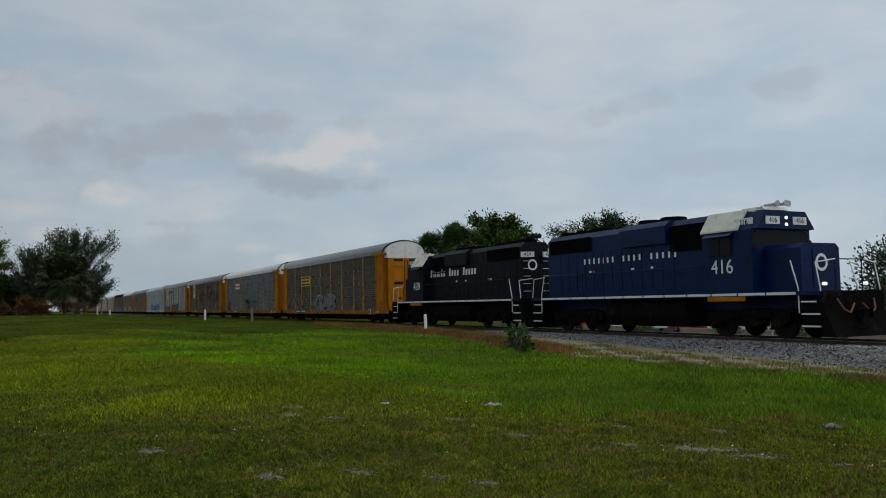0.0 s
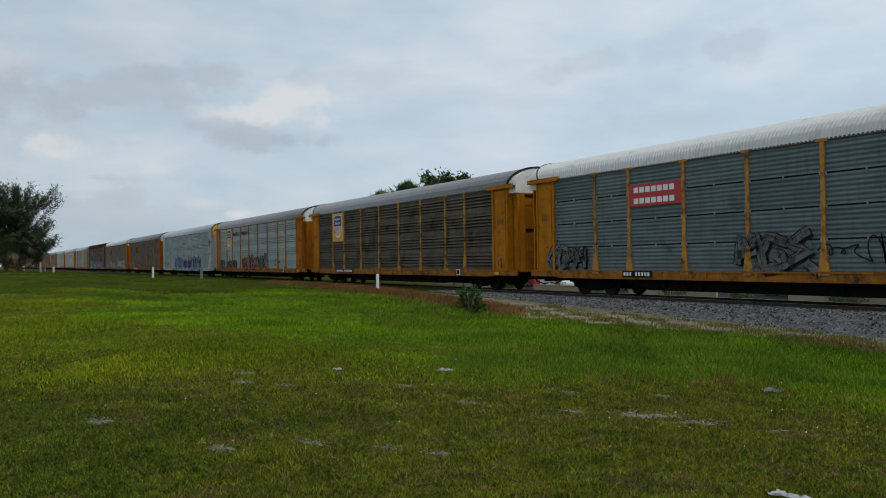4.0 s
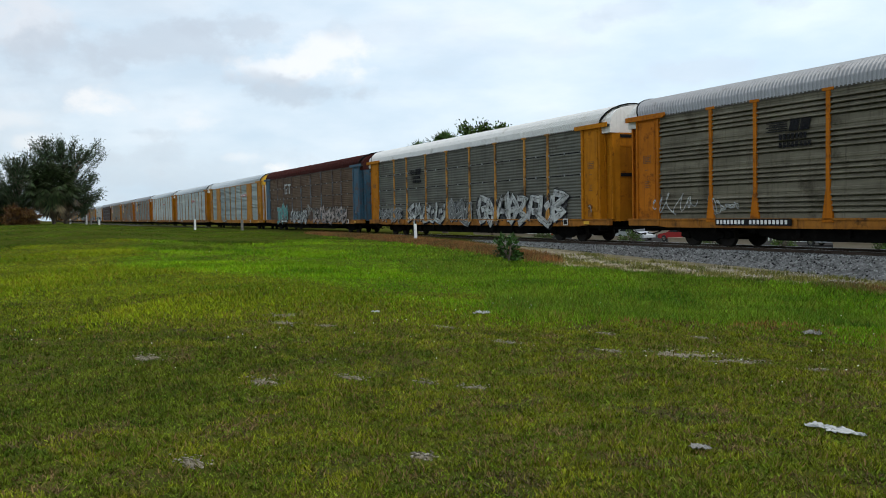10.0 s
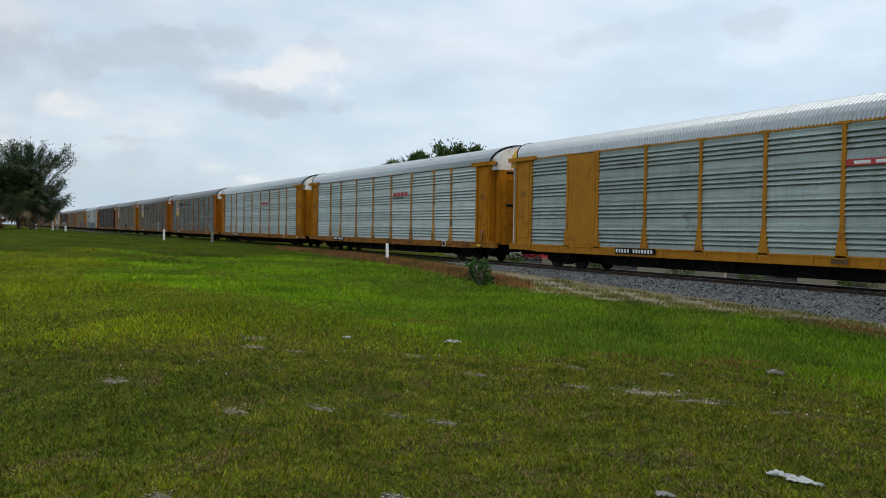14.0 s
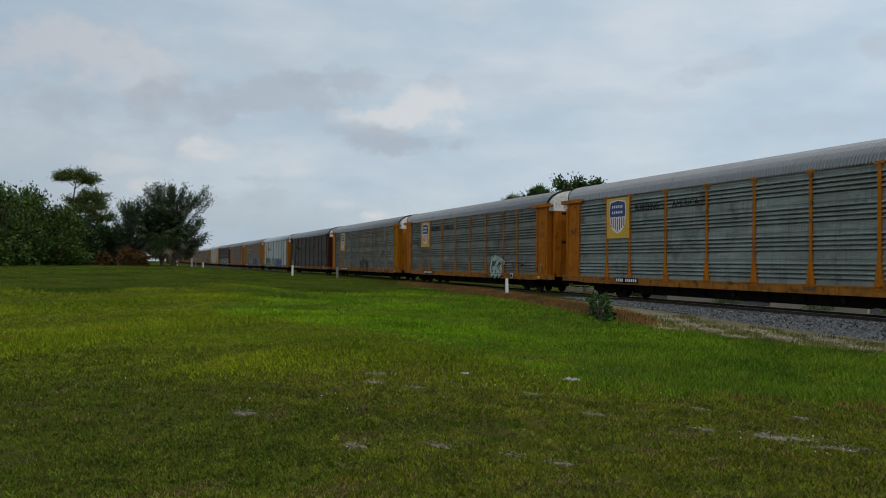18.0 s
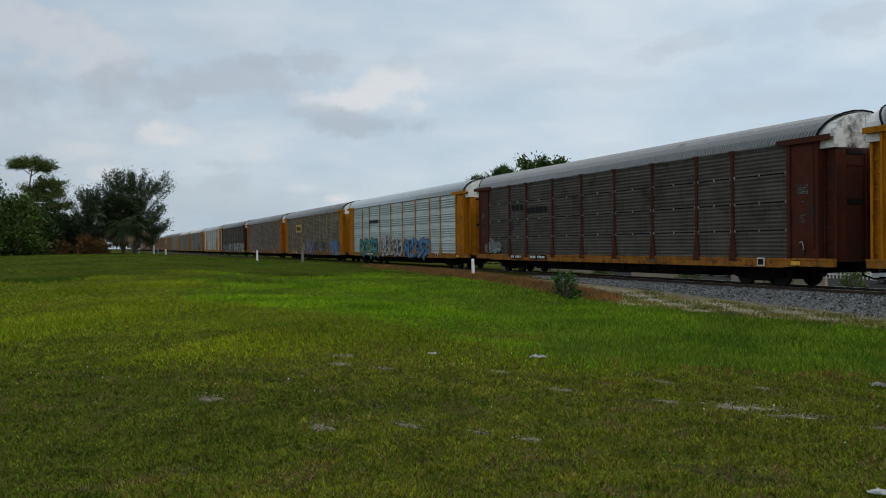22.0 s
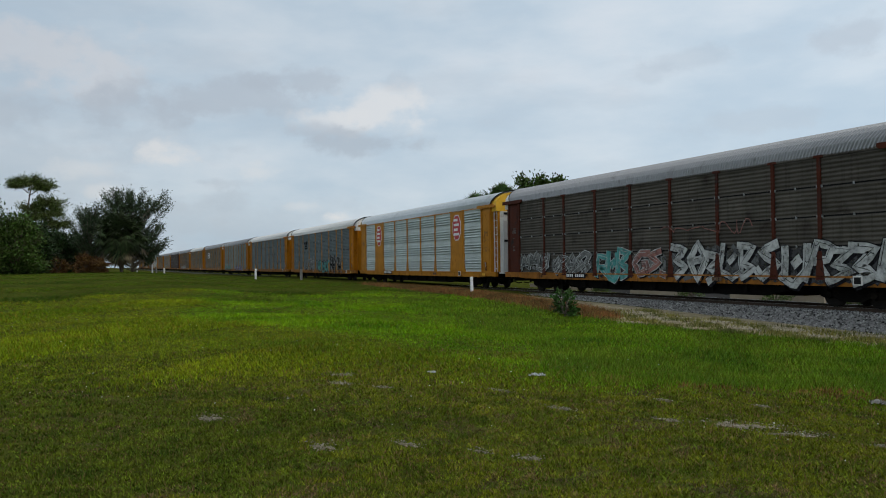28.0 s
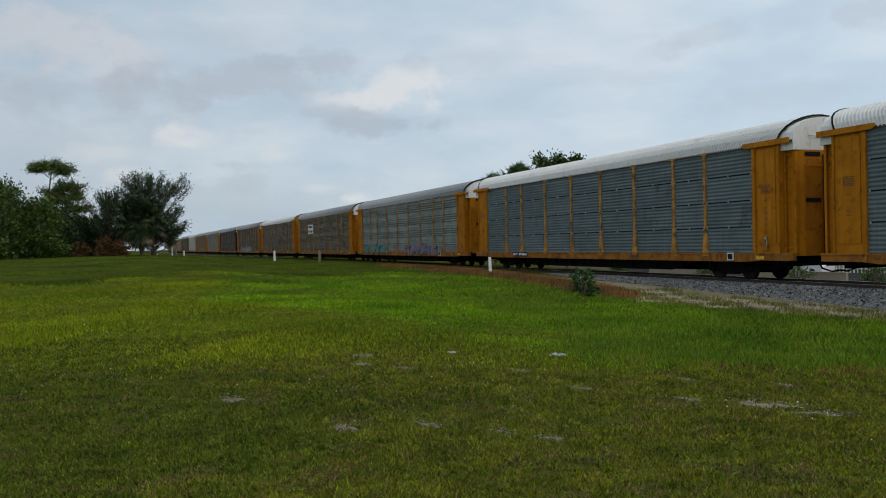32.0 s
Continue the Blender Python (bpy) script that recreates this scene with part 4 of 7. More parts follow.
            well = P("step_well", st, under)
            for z in (0.45, 0.85, 1.25):
                P("step_edge", Build().box(e * 8.05 - 0.35, e * 8.05 + 0.35, min(s * 1.4, s * 1.47), max(s * 1.4, s * 1.47), z, z + 0.05), rail_white, "white step edge", par=well)
            P("handrail", Build().rod([(e * 7.62, s * 1.47, 0.9), (e * 7.62, s * 1.47, 1.7), (e * 7.35, s * 1.47, 2.65)], 0.022), rail_white, "white handrail")
            P("handrail", Build().rod([(e * 8.45, s * 1.45, 0.9), (e * 8.45, s * 1.45, 1.7), (e * 8.3, s * 1.45, 2.55), (e * 8.45, s * 0.7, 2.65)], 0.022), rail_white, "white handrail")
        P("end_rail", Build().rod([(e * 8.4, -0.65, DK), (e * 8.4, -0.65, 2.65), (e * 8.4, 0.65, 2.65), (e * 8.4, 0.65, DK)], 0.02), black_paint)
        pl = Build().prism([(e * 8.45, 0.14), (e * 8.95, 0.14), (e * 8.6, 0.95), (e * 8.45, 0.95)], "y", -1.45, 1.45)
        pl.box(min(e * 8.3, e * 8.55), max(e * 8.3, e * 8.55), -1.48, 1.48, 0.9, DK)
        P("snow_plough", pl, under, "black pilot plough")
        P("coupler", coupler_mesh(), under, "", pose(8.45, 0, 0) if e > 0 else pose(-8.45, 0, 0, 0, 0, 180))
        P("air_hose", Build().rod([(e * 8.6, -0.9, 1.35), (e * 8.75, -0.75, 1.0), (e * 8.78, -0.5, 0.9), (e * 8.7, -0.2, 1.2)], 0.03), hose_orange, "looped air hose")
        P("air_hose", Build().rod([(e * 8.6, 0.9, 1.35), (e * 8.75, 0.75, 1.0), (e * 8.78, 0.5, 0.9), (e * 8.7, 0.2, 1.2)], 0.03), hose_orange, "looped air hose")
    for s in (-1, 1):
        pts = [(-7.3 + i * 1.52, s * 1.45) for i in range(8)]
        for x, y in pts[1:]:
            P("stanchion", shared("stanchion", lambda: Build().tube((0, 0, 0), (0, 0, 1.05), 0.018, n=6)), paint, "", pose(x, y, DK))
        P("side_handrail", Build().rod([(-7.35, s * 1.45, DK + 1.04), (3.0, s * 1.45, DK + 1.04)], 0.018), paint)
        P("yellow_board", Build().box(3.6, 5.4, min(s * 1.5, s * 1.52), max(s * 1.5, s * 1.52), DK - 0.3, DK - 0.14), yellow, "yellow sill board")
    P("fuel_tank", Build().prism([(-1.35, 0.75), (-1.2, 0.35), (1.2, 0.35), (1.35, 0.75), (1.35, 1.3), (-1.35, 1.3)], "x", -2.7, 2.3), under, "black fuel tank")
    P("air_reservoir", Build().tube((-2.4, -1.2, 1.42), (2.0, -1.2, 1.42), 0.12, n=10).tube((-2.4, 1.2, 1.42), (2.0, 1.2, 1.42), 0.12, n=10), under)
    # trucks
    for e in (-1, 1):
        f = Build()
        for s in (-1, 1):
            y0, y1 = min(s * 0.95, s * 1.2), max(s * 0.95, s * 1.2)
            f.prism([(-1.9, 0.62), (-1.9, 0.9), (-1.3, 1.0), (1.3, 1.0), (1.9, 0.9), (1.9, 0.62), (1.55, 0.45), (1.0, 0.62), (0.4, 0.42), (-0.4, 0.42), (-1.0, 0.62), (-1.55, 0.45)], "y", y0, y1)
            for x in (-1.37, 1.37):
                f.box(x - 0.2, x + 0.2, min(s * 1.1, s * 1.3), max(s * 1.1, s * 1.3), 0.32, 0.72)
                f.tube((x, s * 1.3, 0.51), (x, s * 1.36, 0.51), 0.12, n=12)
            for x in (-0.7, 0.7):
                f.tube((x, s * 1.2, 0.78), (x + 0.45, s * 1.2, 0.78), 0.11, n=10)
            f.tube((-0.9, s * 1.22, 0.95), (0.9, s * 1.22, 0.7), 0.035, n=6)
        f.box(-0.4, 0.4, -1.0, 1.0, 0.55, 1.05)
        tr = P("truck", f, under, "black locomotive truck", pose(e * 5.1, 0, 0))
        for x in (-1.37, 1.37):
            add_wheelset(tr, x, 0.51)
    return eng


def louvre(w, h, n):
    b = Build().box(0, w, -0.005, 0.02, 0, h)
    for i in range(n):
        z = h * (i + 0.2) / n
        b.box(0.03, w - 0.03, -0.03, -0.005, z, z + h / n * 0.5)
    b.box(0, w, -0.04, 0.0, -0.02, 0.02).box(0, w, -0.04, 0, h - 0.02, h + 0.02).box(-0.02, 0.02, -0.04, 0, 0, h).box(w - 0.02, w + 0.02, -0.04, 0, 0, h)
    return b


ENGINES = [
    (-26.5, 0, locomotive("dark blue diesel locomotive with white lettering and lit headlights", loco_blue, "416", -1, "FLORIDA EAST COAST", 0.0, False)),
    (-44.55, 180, locomotive("navy black diesel locomotive running long hood first", loco_navy, "439", 1, "Florida East Coast", 0.15, True)),
]


# ------------------------------------------------------------ signs, plates and spray paint on the cars
teal_paint = material("spray_teal", (0.06, 0.30, 0.28), 0.6, vary=0.2, scale=4, bump=0, cover=0.55)
blue_spray = material("spray_blue", (0.08, 0.22, 0.42), 0.6, vary=0.25, scale=3, bump=0, cover=0.55)
violet_spray = material("spray_violet", (0.075, 0.055, 0.2), 0.6, vary=0.25, scale=3, bump=0, cover=0.55)
pink_spray = material("spray_pink", (0.26, 0.11, 0.09), 0.6, vary=0.25, scale=3, bump=0, cover=0.3)
pink_white = material("spray_pink_white", (0.40, 0.33, 0.30), 0.65, vary=0.2, scale=2, bump=0, cover=0.3)
red_spray = material("spray_red", (0.30, 0.035, 0.04), 0.6, vary=0.25, scale=3, bump=0, cover=0.5)
moss_spray = material("spray_moss", (0.10, 0.13, 0.075), 0.65, vary=0.25, scale=2, bump=0, cover=0.3)
white_spray = material("spray_white", (0.47, 0.48, 0.465), 0.65, vary=0.25, scale=2, bump=0, cover=0.3)
grey_spray = material("spray_grey", (0.12, 0.125, 0.12), 0.65, vary=0.25, scale=2, bump=0, cover=0.3)
mint_spray = material("spray_mint", (0.38, 0.5, 0.42), 0.65, vary=0.2, scale=2, bump=0, cover=0.55)
logo_yellow = material("logo_yellow", (0.62, 0.36, 0.03), 0.55, vary=0.12, dirt=RUST, dirt_amount=0.2)
SPRAY_CLOUD = [material("spray_haze_" + n, c, 0.65, vary=0.2, scale=3, bump=0, cover=0.0) for n, c in (("grey", (0.10, 0.105, 0.105)), ("dark", (0.03, 0.03, 0.032)), ("pale", (0.15, 0.155, 0.15)))]
black_spray = material("spray_black", (0.012, 0.012, 0.014), 0.7, vary=0.2, bump=0, spec=0.1, cover=0.45)
FACE = SIDE + 0.068


def decal(car, name, b, mat, x, z, out=0.0, label=""):
    return part(name, b, mat, car, label, pose(x, -(FACE + out), z))


def stroke(b, pts, w, y0, y1):
    """A flat band of width w along the points, lying in the x-z plane."""
    left, right = [], []
    for i, (x, z) in enumerate(pts):
        xa, za = pts[max(0, i - 1)]
        xb, zb = pts[min(len(pts) - 1, i + 1)]
        l = math.hypot(xb - xa, zb - za) or 1.0
        nx, nz = -(zb - za) / l * w / 2, (xb - xa) / l * w / 2
        left.append((x + nx, z + nz))
        right.append((x - nx, z - nz))
    for i in range(len(pts) - 1):
        b.prism([right[i], right[i + 1], left[i + 1], left[i]], "y", y0, y1)


def arc(cx, cz, rx, rz, a0, a1, n=7):
    return [(cx + rx * math.cos(radians(a0 + (a1 - a0) * i / n)), cz + rz * math.sin(radians(a0 + (a1 - a0) * i / n))) for i in range(n + 1)]


GLYPHS = [                        # bent bands in a unit box, no letters
    [[(0.0, 0.0), (0.3, 1.0), (0.5, 0.45), (0.8, 1.05), (1.0, 0.05)], [(0.15, 0.42), (1.1, 0.55)]],
    [[(0.95, 0.9), (0.3, 1.0), (0.05, 0.5), (0.35, 0.02), (1.0, 0.15), (0.85, 0.5), (0.5, 0.48)]],
    [[(0.1, 0.0), (0.2, 1.0), (0.85, 0.85), (0.8, 0.5), (0.25, 0.45)], [(0.4, 0.45), (1.15, -0.05)]],
    [[(0.0, 0.95), (0.95, 0.85), (0.2, 0.45), (0.9, 0.3), (0.1, 0.0)]],
    [[(0.1, 1.0), (0.05, 0.15), (0.6, 0.0), (0.95, 0.25), (0.9, 1.05)], [(0.4, 0.5), (0.75, 0.7)]],
    [[(1.0, 1.0), (0.15, 0.7), (0.9, 0.42), (0.05, 0.08), (-0.15, 0.3)], [(0.9, 0.1), (1.2, -0.08)]],
    [[(0.0, 0.5), (0.5, 1.05), (1.0, 0.5), (0.5, 0.0), (0.0, 0.5)], [(0.3, 0.5), (0.75, 0.55)]],
]


def graffiti(car, x0, x1, z0, z1, fill, line, letters, seed):
    """A sprayed piece: a thin cloud behind, interlocked bent bands with outlines, shards and drips over them; no letters are meant."""
    x0, x1 = x0 - 0.25, x1 - 0.25
    rnd = random.Random(seed)
    cloud, shade, outline, body, thin = Build(), Build(), Build(), Build(), Build()
    w, h0 = (x1 - x0) / letters, z1 - z0
    top, low, n = [], [], 5 * letters
    for i in range(n + 1):
        x = x0 - 0.15 + (x1 - x0 + 0.3) * i / n
        k = 0.55 if i in (0, n) else 1.0
        top.append((x, z0 + h0 * (0.5 + k * rnd.uniform(0.25, 0.52))))
        low.append((x, z0 + h0 * (0.5 - k * rnd.uniform(0.35, 0.54))))
    for i in range(n):
        cloud.prism([low[i], low[i + 1], top[i + 1], top[i]], "y", -0.002, 0.0)
    for i in range(letters):
        h = h0 * rnd.uniform(0.78, 1.0)
        a, cz = x0 + (i - 0.08) * w, z0 + rnd.uniform(-0.03, 0.12) * h0
        lean, k = rnd.uniform(-0.1, 0.25), w * rnd.uniform(0.95, 1.2)
        t = min(0.3 * w, 0.24 * h) * rnd.uniform(0.85, 1.25)
        for line_pts in rnd.choice(GLYPHS):
            raw = [(a + k * (u + rnd.uniform(-0.09, 0.09)) + lean * h * v, cz + h * (v + rnd.uniform(-0.07, 0.07))) for u, v in line_pts]
            pts = []
            for p, q in zip(raw, raw[1:]):
                pts += [p, ((p[0] * 2 + q[0]) / 3 + rnd.uniform(-0.03, 0.03), (p[1] * 2 + q[1]) / 3), ((p[0] + q[0] * 2) / 3, (p[1] + q[1] * 2) / 3 + rnd.uniform(-0.03, 0.03))]
            pts.append(raw[-1])
            e = 0.0006 * i
            stroke(shade, [(x + 0.09, z - 0.07) for x, z in pts], t + 0.04, -0.0028, -0.0022)
            stroke(outline, pts, t + 0.075, -0.006 - e, -0.003)
            stroke(body, pts, t, -0.010 - e, -0.007)
            stroke(thin, [(x - 0.22 * t, z + 0.16 * t) for x, z in pts[1:-1]], 0.022, -0.0165, -0.015)
        for j in range(2):                            # shards and loose flicks
            x, z = a + k * rnd.random(), cz + h * rnd.uniform(0.0, 1.1)
            dx, dz = rnd.uniform(-0.3, 0.3) * w, rnd.uniform(-0.15, 0.3) * h
            stroke(outline, [(x, z), (x + dx * 0.5, z + dz), (x + dx, z + dz * 0.6)], 0.03, -0.018, -0.016)
    tag = decal(car, "graffiti", outline, line, 0, 0, label="sprayed graffiti shapes")
    tagged(tag, kind="stuff")
    tagged(part("graffiti_cloud", cloud, SPRAY_CLOUD[seed % 3], tag), kind="stuff")
    tagged(part("graffiti_shade", shade, black_spray, tag), kind="stuff")
    tagged(part("graffiti_fill", body, fill, tag), kind="stuff")
    tagged(part("graffiti_highlight", thin, line, tag), kind="stuff")


def scribble(car, x0, x1, z0, z1, line, seed):
    """A thin scrawled tag of looping strokes."""
    x0, x1 = x0 - 0.25, x1 - 0.25
    rnd = random.Random(seed)
    b = Build()
    n, u = 60, rnd.uniform(0, 6)
    f, g = rnd.uniform(2.6, 3.6), rnd.uniform(0.5, 0.9)
    pts = []
    for i in range(n + 1):
        t = i / n
        k = 0.6 + 0.4 * math.sin(5 * t + u)
        pts.append((x0 + (x1 - x0) * t + 0.16 * math.cos(f * 12 * t + u), (z0 + z1) / 2 + (z1 - z0) * 0.5 * k * math.sin(f * 11 * t * (1 + 0.2 * g * math.sin(7 * t)))))
    stroke(b, pts, 0.04, -0.004, 0.0)
    decal(car, "graffiti", b, line, 0, 0, label="thin sprayed scrawl")


def plate(car, x, w, z=SILL_B + 0.09, dark=True):
    """A dark stencil plate on the sill with pale bars."""
    p = part("number_plate", Build().box(0, w, -0.012, 0, 0, 0.24), black_paint, car, "black plate with pale bars", pose(x - 0.25, -SIDE - 0.085, z))
    b = Build()
    k = int(w / 0.17)
    for i in range(k):
        if i == k // 2 - 1:
            continue
        b.box(0.06 + i * 0.165, 0.16 + i * 0.165, -0.018, -0.012, 0.05, 0.19)
    tagged(part("lettering", b, white_clean, p), kind="stuff")


def shield(car, bay_x0, bay_x1):
    """A yellow panel with a shield: blue head with white bars, white field with red stripes."""
    w = bay_x1 - bay_x0
    pn = decal(car, "sign_panel", Build().box(0.02, w - 0.02, -0.012, 0, 0, 2.0), logo_yellow, bay_x0, 3.0, label="yellow panel with a striped shield")
    cx = w / 2
    def outline(k, top=1.82, bot=0.28):
        return [(cx - 0.62 * k, top - 0.05), (cx - 0.3 * k, top - 0.12 + 0.1 * k), (cx, top + 0.04), (cx + 0.3 * k, top - 0.12 + 0.1 * k), (cx + 0.62 * k, top - 0.05), (cx + 0.7 * k, top - 0.42), (cx + 0.62 * k, bot + 0.45), (cx + 0.36 * k, bot + 0.16), (cx, bot), (cx - 0.36 * k, bot + 0.16), (cx - 0.62 * k, bot + 0.45), (cx - 0.7 * k, top - 0.42)]
    part("shield", Build().prism(outline(1.06, 1.88, 0.22), "y", -0.018, -0.012), white_clean, pn)
    part("shield_head", Build().prism([(cx - 0.62, 1.77), (cx, 1.86), (cx + 0.62, 1.77), (cx + 0.69, 1.4), (cx + 0.66, 1.06), (cx - 0.66, 1.06), (cx - 0.69, 1.4)], "y", -0.024, -0.018), blue_paint, pn)
    st = Build()
    for i in range(7):
        x = cx - 0.57 + i * 0.19
        st.box(x - 0.045, x + 0.045, -0.024, -0.018, 0.34 + abs(i - 3) * 0.1 * 0.8, 1.02)
    part("shield_stripe", st, red_paint, pn)
    tb = Build()
    for r, z in enumerate((1.48, 1.2)):
        for i in range(6):
            tb.box(cx - 0.47 + i * 0.165, cx - 0.385 + i * 0.165, -0.028, -0.024, z + 0.02, z + 0.15)
    tagged(part("lettering", tb, white_clean, pn), kind="stuff")


def sign(car, x0, x1, z0, z1, ground_mat, bar_mat, rows, per):
    p = decal(car, "sign_panel", Build().box(0, x1 - x0, -0.012, 0, 0, z1 - z0), ground_mat, x0, z0, label="rectangular sign with plain bars")
    b = Build()
    w, h = x1 - x0, z1 - z0
    for r in range(rows):
        zz = h * (r + 0.25) / rows
        for i in range(per):
            xx = w * 0.1 + i * w * 0.8 / per
            b.box(xx, xx + w * 0.62 / per, -0.018, -0.012, zz, zz + h * 0.5 / rows)
    tagged(part("lettering", b, bar_mat, p), kind="stuff")


def loose_bars(car, x0, x1, z, h, mat, n):
    b = Build()
    w = (x1 - x0) / n
    for i in range(n):
        b.box(x0 + i * w, x0 + i * w + w * 0.7, -0.01, 0, 0, h)
    decal(car, "lettering", b, mat, 0, z, label="row of plain letter blocks")


def striped_mark(car, x, z, mat):
    """Plain stripes that run out to a point, two blocks and two rows of small bars."""
    b = Build()
    for i in range(5):
        b.prism([(0.03 * i + 0.12 * (i % 2), 0.62 + 0.07 * i), (0.95, 0.62 + 0.07 * i), (0.95, 0.66 + 0.07 * i), (0.1 + 0.12 * (i % 2), 0.66 + 0.07 * i)], "y", -0.01, 0)
    for x0 in (1.0, 1.42):
        b.prism([(x0, 0.6), (x0 + 0.36, 0.6), (x0 + 0.44, 0.98), (x0 + 0.08, 0.98)], "y", -0.01, 0)
    for z0, n in ((0.34, 7), (0.08, 8)):
        for i in range(n):
            b.box(0.62 + i * 0.16, 0.73 + i * 0.16, -0.01, 0, z0, z0 + 0.19)
    tagged(decal(car, "lettering", b, mat, x, z, label="dark stripes with rows of plain blocks"), kind="stuff")


def octagon(car, x, z, r):
    p = [(r * 0.85 * math.cos(math.pi / 8 + i * math.pi / 4), r * 1.1 * math.sin(math.pi / 8 + i * math.pi / 4)) for i in range(8)]
    q = [(a * 0.9, c * 0.92) for a, c in p]
    o = decal(car, "octagon_sign", Build().prism(p, "y", -0.012, 0), white_clean, x, z, label="red octagon sign with white rim")
    part("field", Build().prism(q, "y", -0.018, -0.012), red_paint, o)
    b = Build()
    for i, zz in enumerate((0.5, 0.12, -0.26, -0.62)):
        b.box(-r * 0.5, r * (0.45 if i % 2 else 0.2), -0.024, -0.018, zz * r, zz * r + 0.2 * r)
    tagged(part("lettering", b, white_clean, o), kind="stuff")


B = [-INNER]
for w_ in BAYS:
    B.append(B[-1] + w_)

sign(CAR[1], B[2] + 0.05, B[3] - 0.05, 3.25, 4.15, logo_yellow, black_paint, 3, 6)
graffiti(CAR[1], -11.6, -5.6, 1.15, 2.25, moss_spray, red_spray, 6, 3)
graffiti(CAR[1], -2.4, 3.0, 0.95, 2.4, grey_spray, white_spray, 5, 4)
scribble(CAR[1], -4.0, -2.4, 1.4, 2.0, teal_paint, 5)
scribble(CAR[1], 7.0, 9.5, 1.1, 1.5, grey_spray, 6)
plate(CAR[1], -8.4, 3.0)
sign(CAR[2], B[2] + 0.06, B[3] - 0.06, 3.55, 4.4, red_paint, white_clean, 2, 7)
graffiti(CAR[2], -12.0, -9.6, 1.15, 2.1, grey_spray, black_spray, 4, 8)
graffiti(CAR[2], -1.6, 1.1, 1.15, 2.3, grey_spray, black_spray, 3, 9)
scribble(CAR[2], 1.6, 4.0, 1.2, 2.2, black_spray, 10)
plate(CAR[2], -7.2, 1.6)
for n in (3, 4, 12, 13, 14):
    shield(CAR[n], B[1], B[2])
plate(CAR[3], -8.2, 3.0)
for n in (4, 12, 13):
    for word_, i_ in (("BUILDING", 2), ("AMERICA", 3)):
        part("lettering", text_mesh(word_, 0.44), black_paint, CAR[n], "black painted slogan", pose((B[i_] + B[i_ + 1]) / 2, -FACE - 0.004, 4.4, 90, 0, 0))
graffiti(CAR[4], -11.8, -9.7, 1.05, 1.9, grey_spray, black_spray, 4, 11)
graffiti(CAR[4], -8.9, -5.2, 1.1, 1.8, grey_spray, black_spray, 5, 12)
graffiti(CAR[4], -3.2, 0.4, 0.9, 2.2, pink_spray, rust_red, 4, 13)
graffiti(CAR[4], 0.6, 4.6, 0.9, 2.2, grey_spray, black_spray, 4, 14)
scribble(CAR[4], 6.3, 8.0, 1.3, 1.9, black_spray, 15)
octagon(CAR[5], B[3] + 1.3, 3.75, 0.33)
octagon(CAR[5], B[5] + 1.3, 3.75, 0.33)
loose_bars(CAR[5], B[4] + 0.3, B[5] - 0.3, 3.9, 0.2, grey_spray, 8)
scribble(CAR[5], -12.0, -8.2, 1.0, 2.0, black_spray, 16)
graffiti(CAR[5], -5.2, -0.6, 0.95, 2.15, blue_spray, violet_spray, 4, 17)
graffiti(CAR[5], -0.2, 3.3, 1.0, 2.0, violet_spray, black_spray, 5, 18)
graffiti(CAR[5], 3.6, 8.6, 0.9, 2.4, blue_spray, violet_spray, 4, 19)
plate(CAR[5], -6.8, 1.8)
scribble(CAR[5], 12.3, 13.3, 3.5, 4.3, black_spray, 57)
sign(CAR[5], 12.35, 12.9, 2.5, 2.75, logo_yellow, black_paint, 1, 4)
for n in (6, 7, 21):
    striped_mark(CAR[n], B[2] + 0.4, 3.3, black_spray)
scribble(CAR[6], -12.0, -9.6, 1.2, 2.1, white_spray, 20)
scribble(CAR[6], -8.9, -7.6, 1.2, 1.8, white_spray, 21)
plate(CAR[6], -8.6, 3.3)
graffiti(CAR[7], -11.6, -7.6, 1.0, 1.8, grey_spray, white_spray, 6, 22)
graffiti(CAR[7], -6.6, -1.6, 0.85, 2.0, white_spray, black_spray, 5, 23)
graffiti(CAR[7], -0.8, 1.6, 0.9, 2.2, grey_spray, white_spray, 3, 24)
graffiti(CAR[7], 2.5, 10.8, 0.85, 2.3, white_spray, black_spray, 8, 25)
# two large plain block forms on the rusty car
gb = Build().box(0, 0.85, -0.012, 0, 0, 0.17).box(0, 0.85, -0.012, 0, 0.78, 0.95).box(0, 0.2, -0.012, 0, 0.17, 0.78).box(0.62, 0.85, -0.012, 0, 0.17, 0.5)
decal(CAR[8], "lettering", gb, white_spray, B[2] + 0.6, 3.5, label="white block form")
gt = Build().box(0, 0.95, -0.012, 0, 0.78, 0.95).box(0.37, 0.58, -0.012, 0, 0, 0.78)
decal(CAR[8], "lettering", gt, white_spray, B[2] + 1.65, 3.5, label="white block form")
graffiti(CAR[8], -9.0, -5.6, 0.75, 2.4, teal_paint, white_spray, 3, 26)
graffiti(CAR[8], -4.4, 0.6, 0.8, 1.9, white_spray, black_spray, 7, 27)
scribble(CAR[8], 0.8, 2.0, 1.4, 2.4, white_spray, 28)
graffiti(CAR[8], 2.4, 10.4, 0.8, 2.05, pink_white, black_spray, 10, 29)
plate(CAR[8], -7.6, 2.2)
sign(CAR[9], B[6] + 0.1, B[7] - 0.2, 3.75, 3.95, red_paint, white_clean, 1, 3)
plate(CAR[9], -5.6, 2.3)
loose_bars(CAR[10], B[5] + 0.4, B[6] - 0.3, 3.7, 0.26, red_paint, 4)
loose_bars(CAR[10], B[5] + 0.3, B[6] - 0.3, 3.58, 0.07, black_paint, 1)
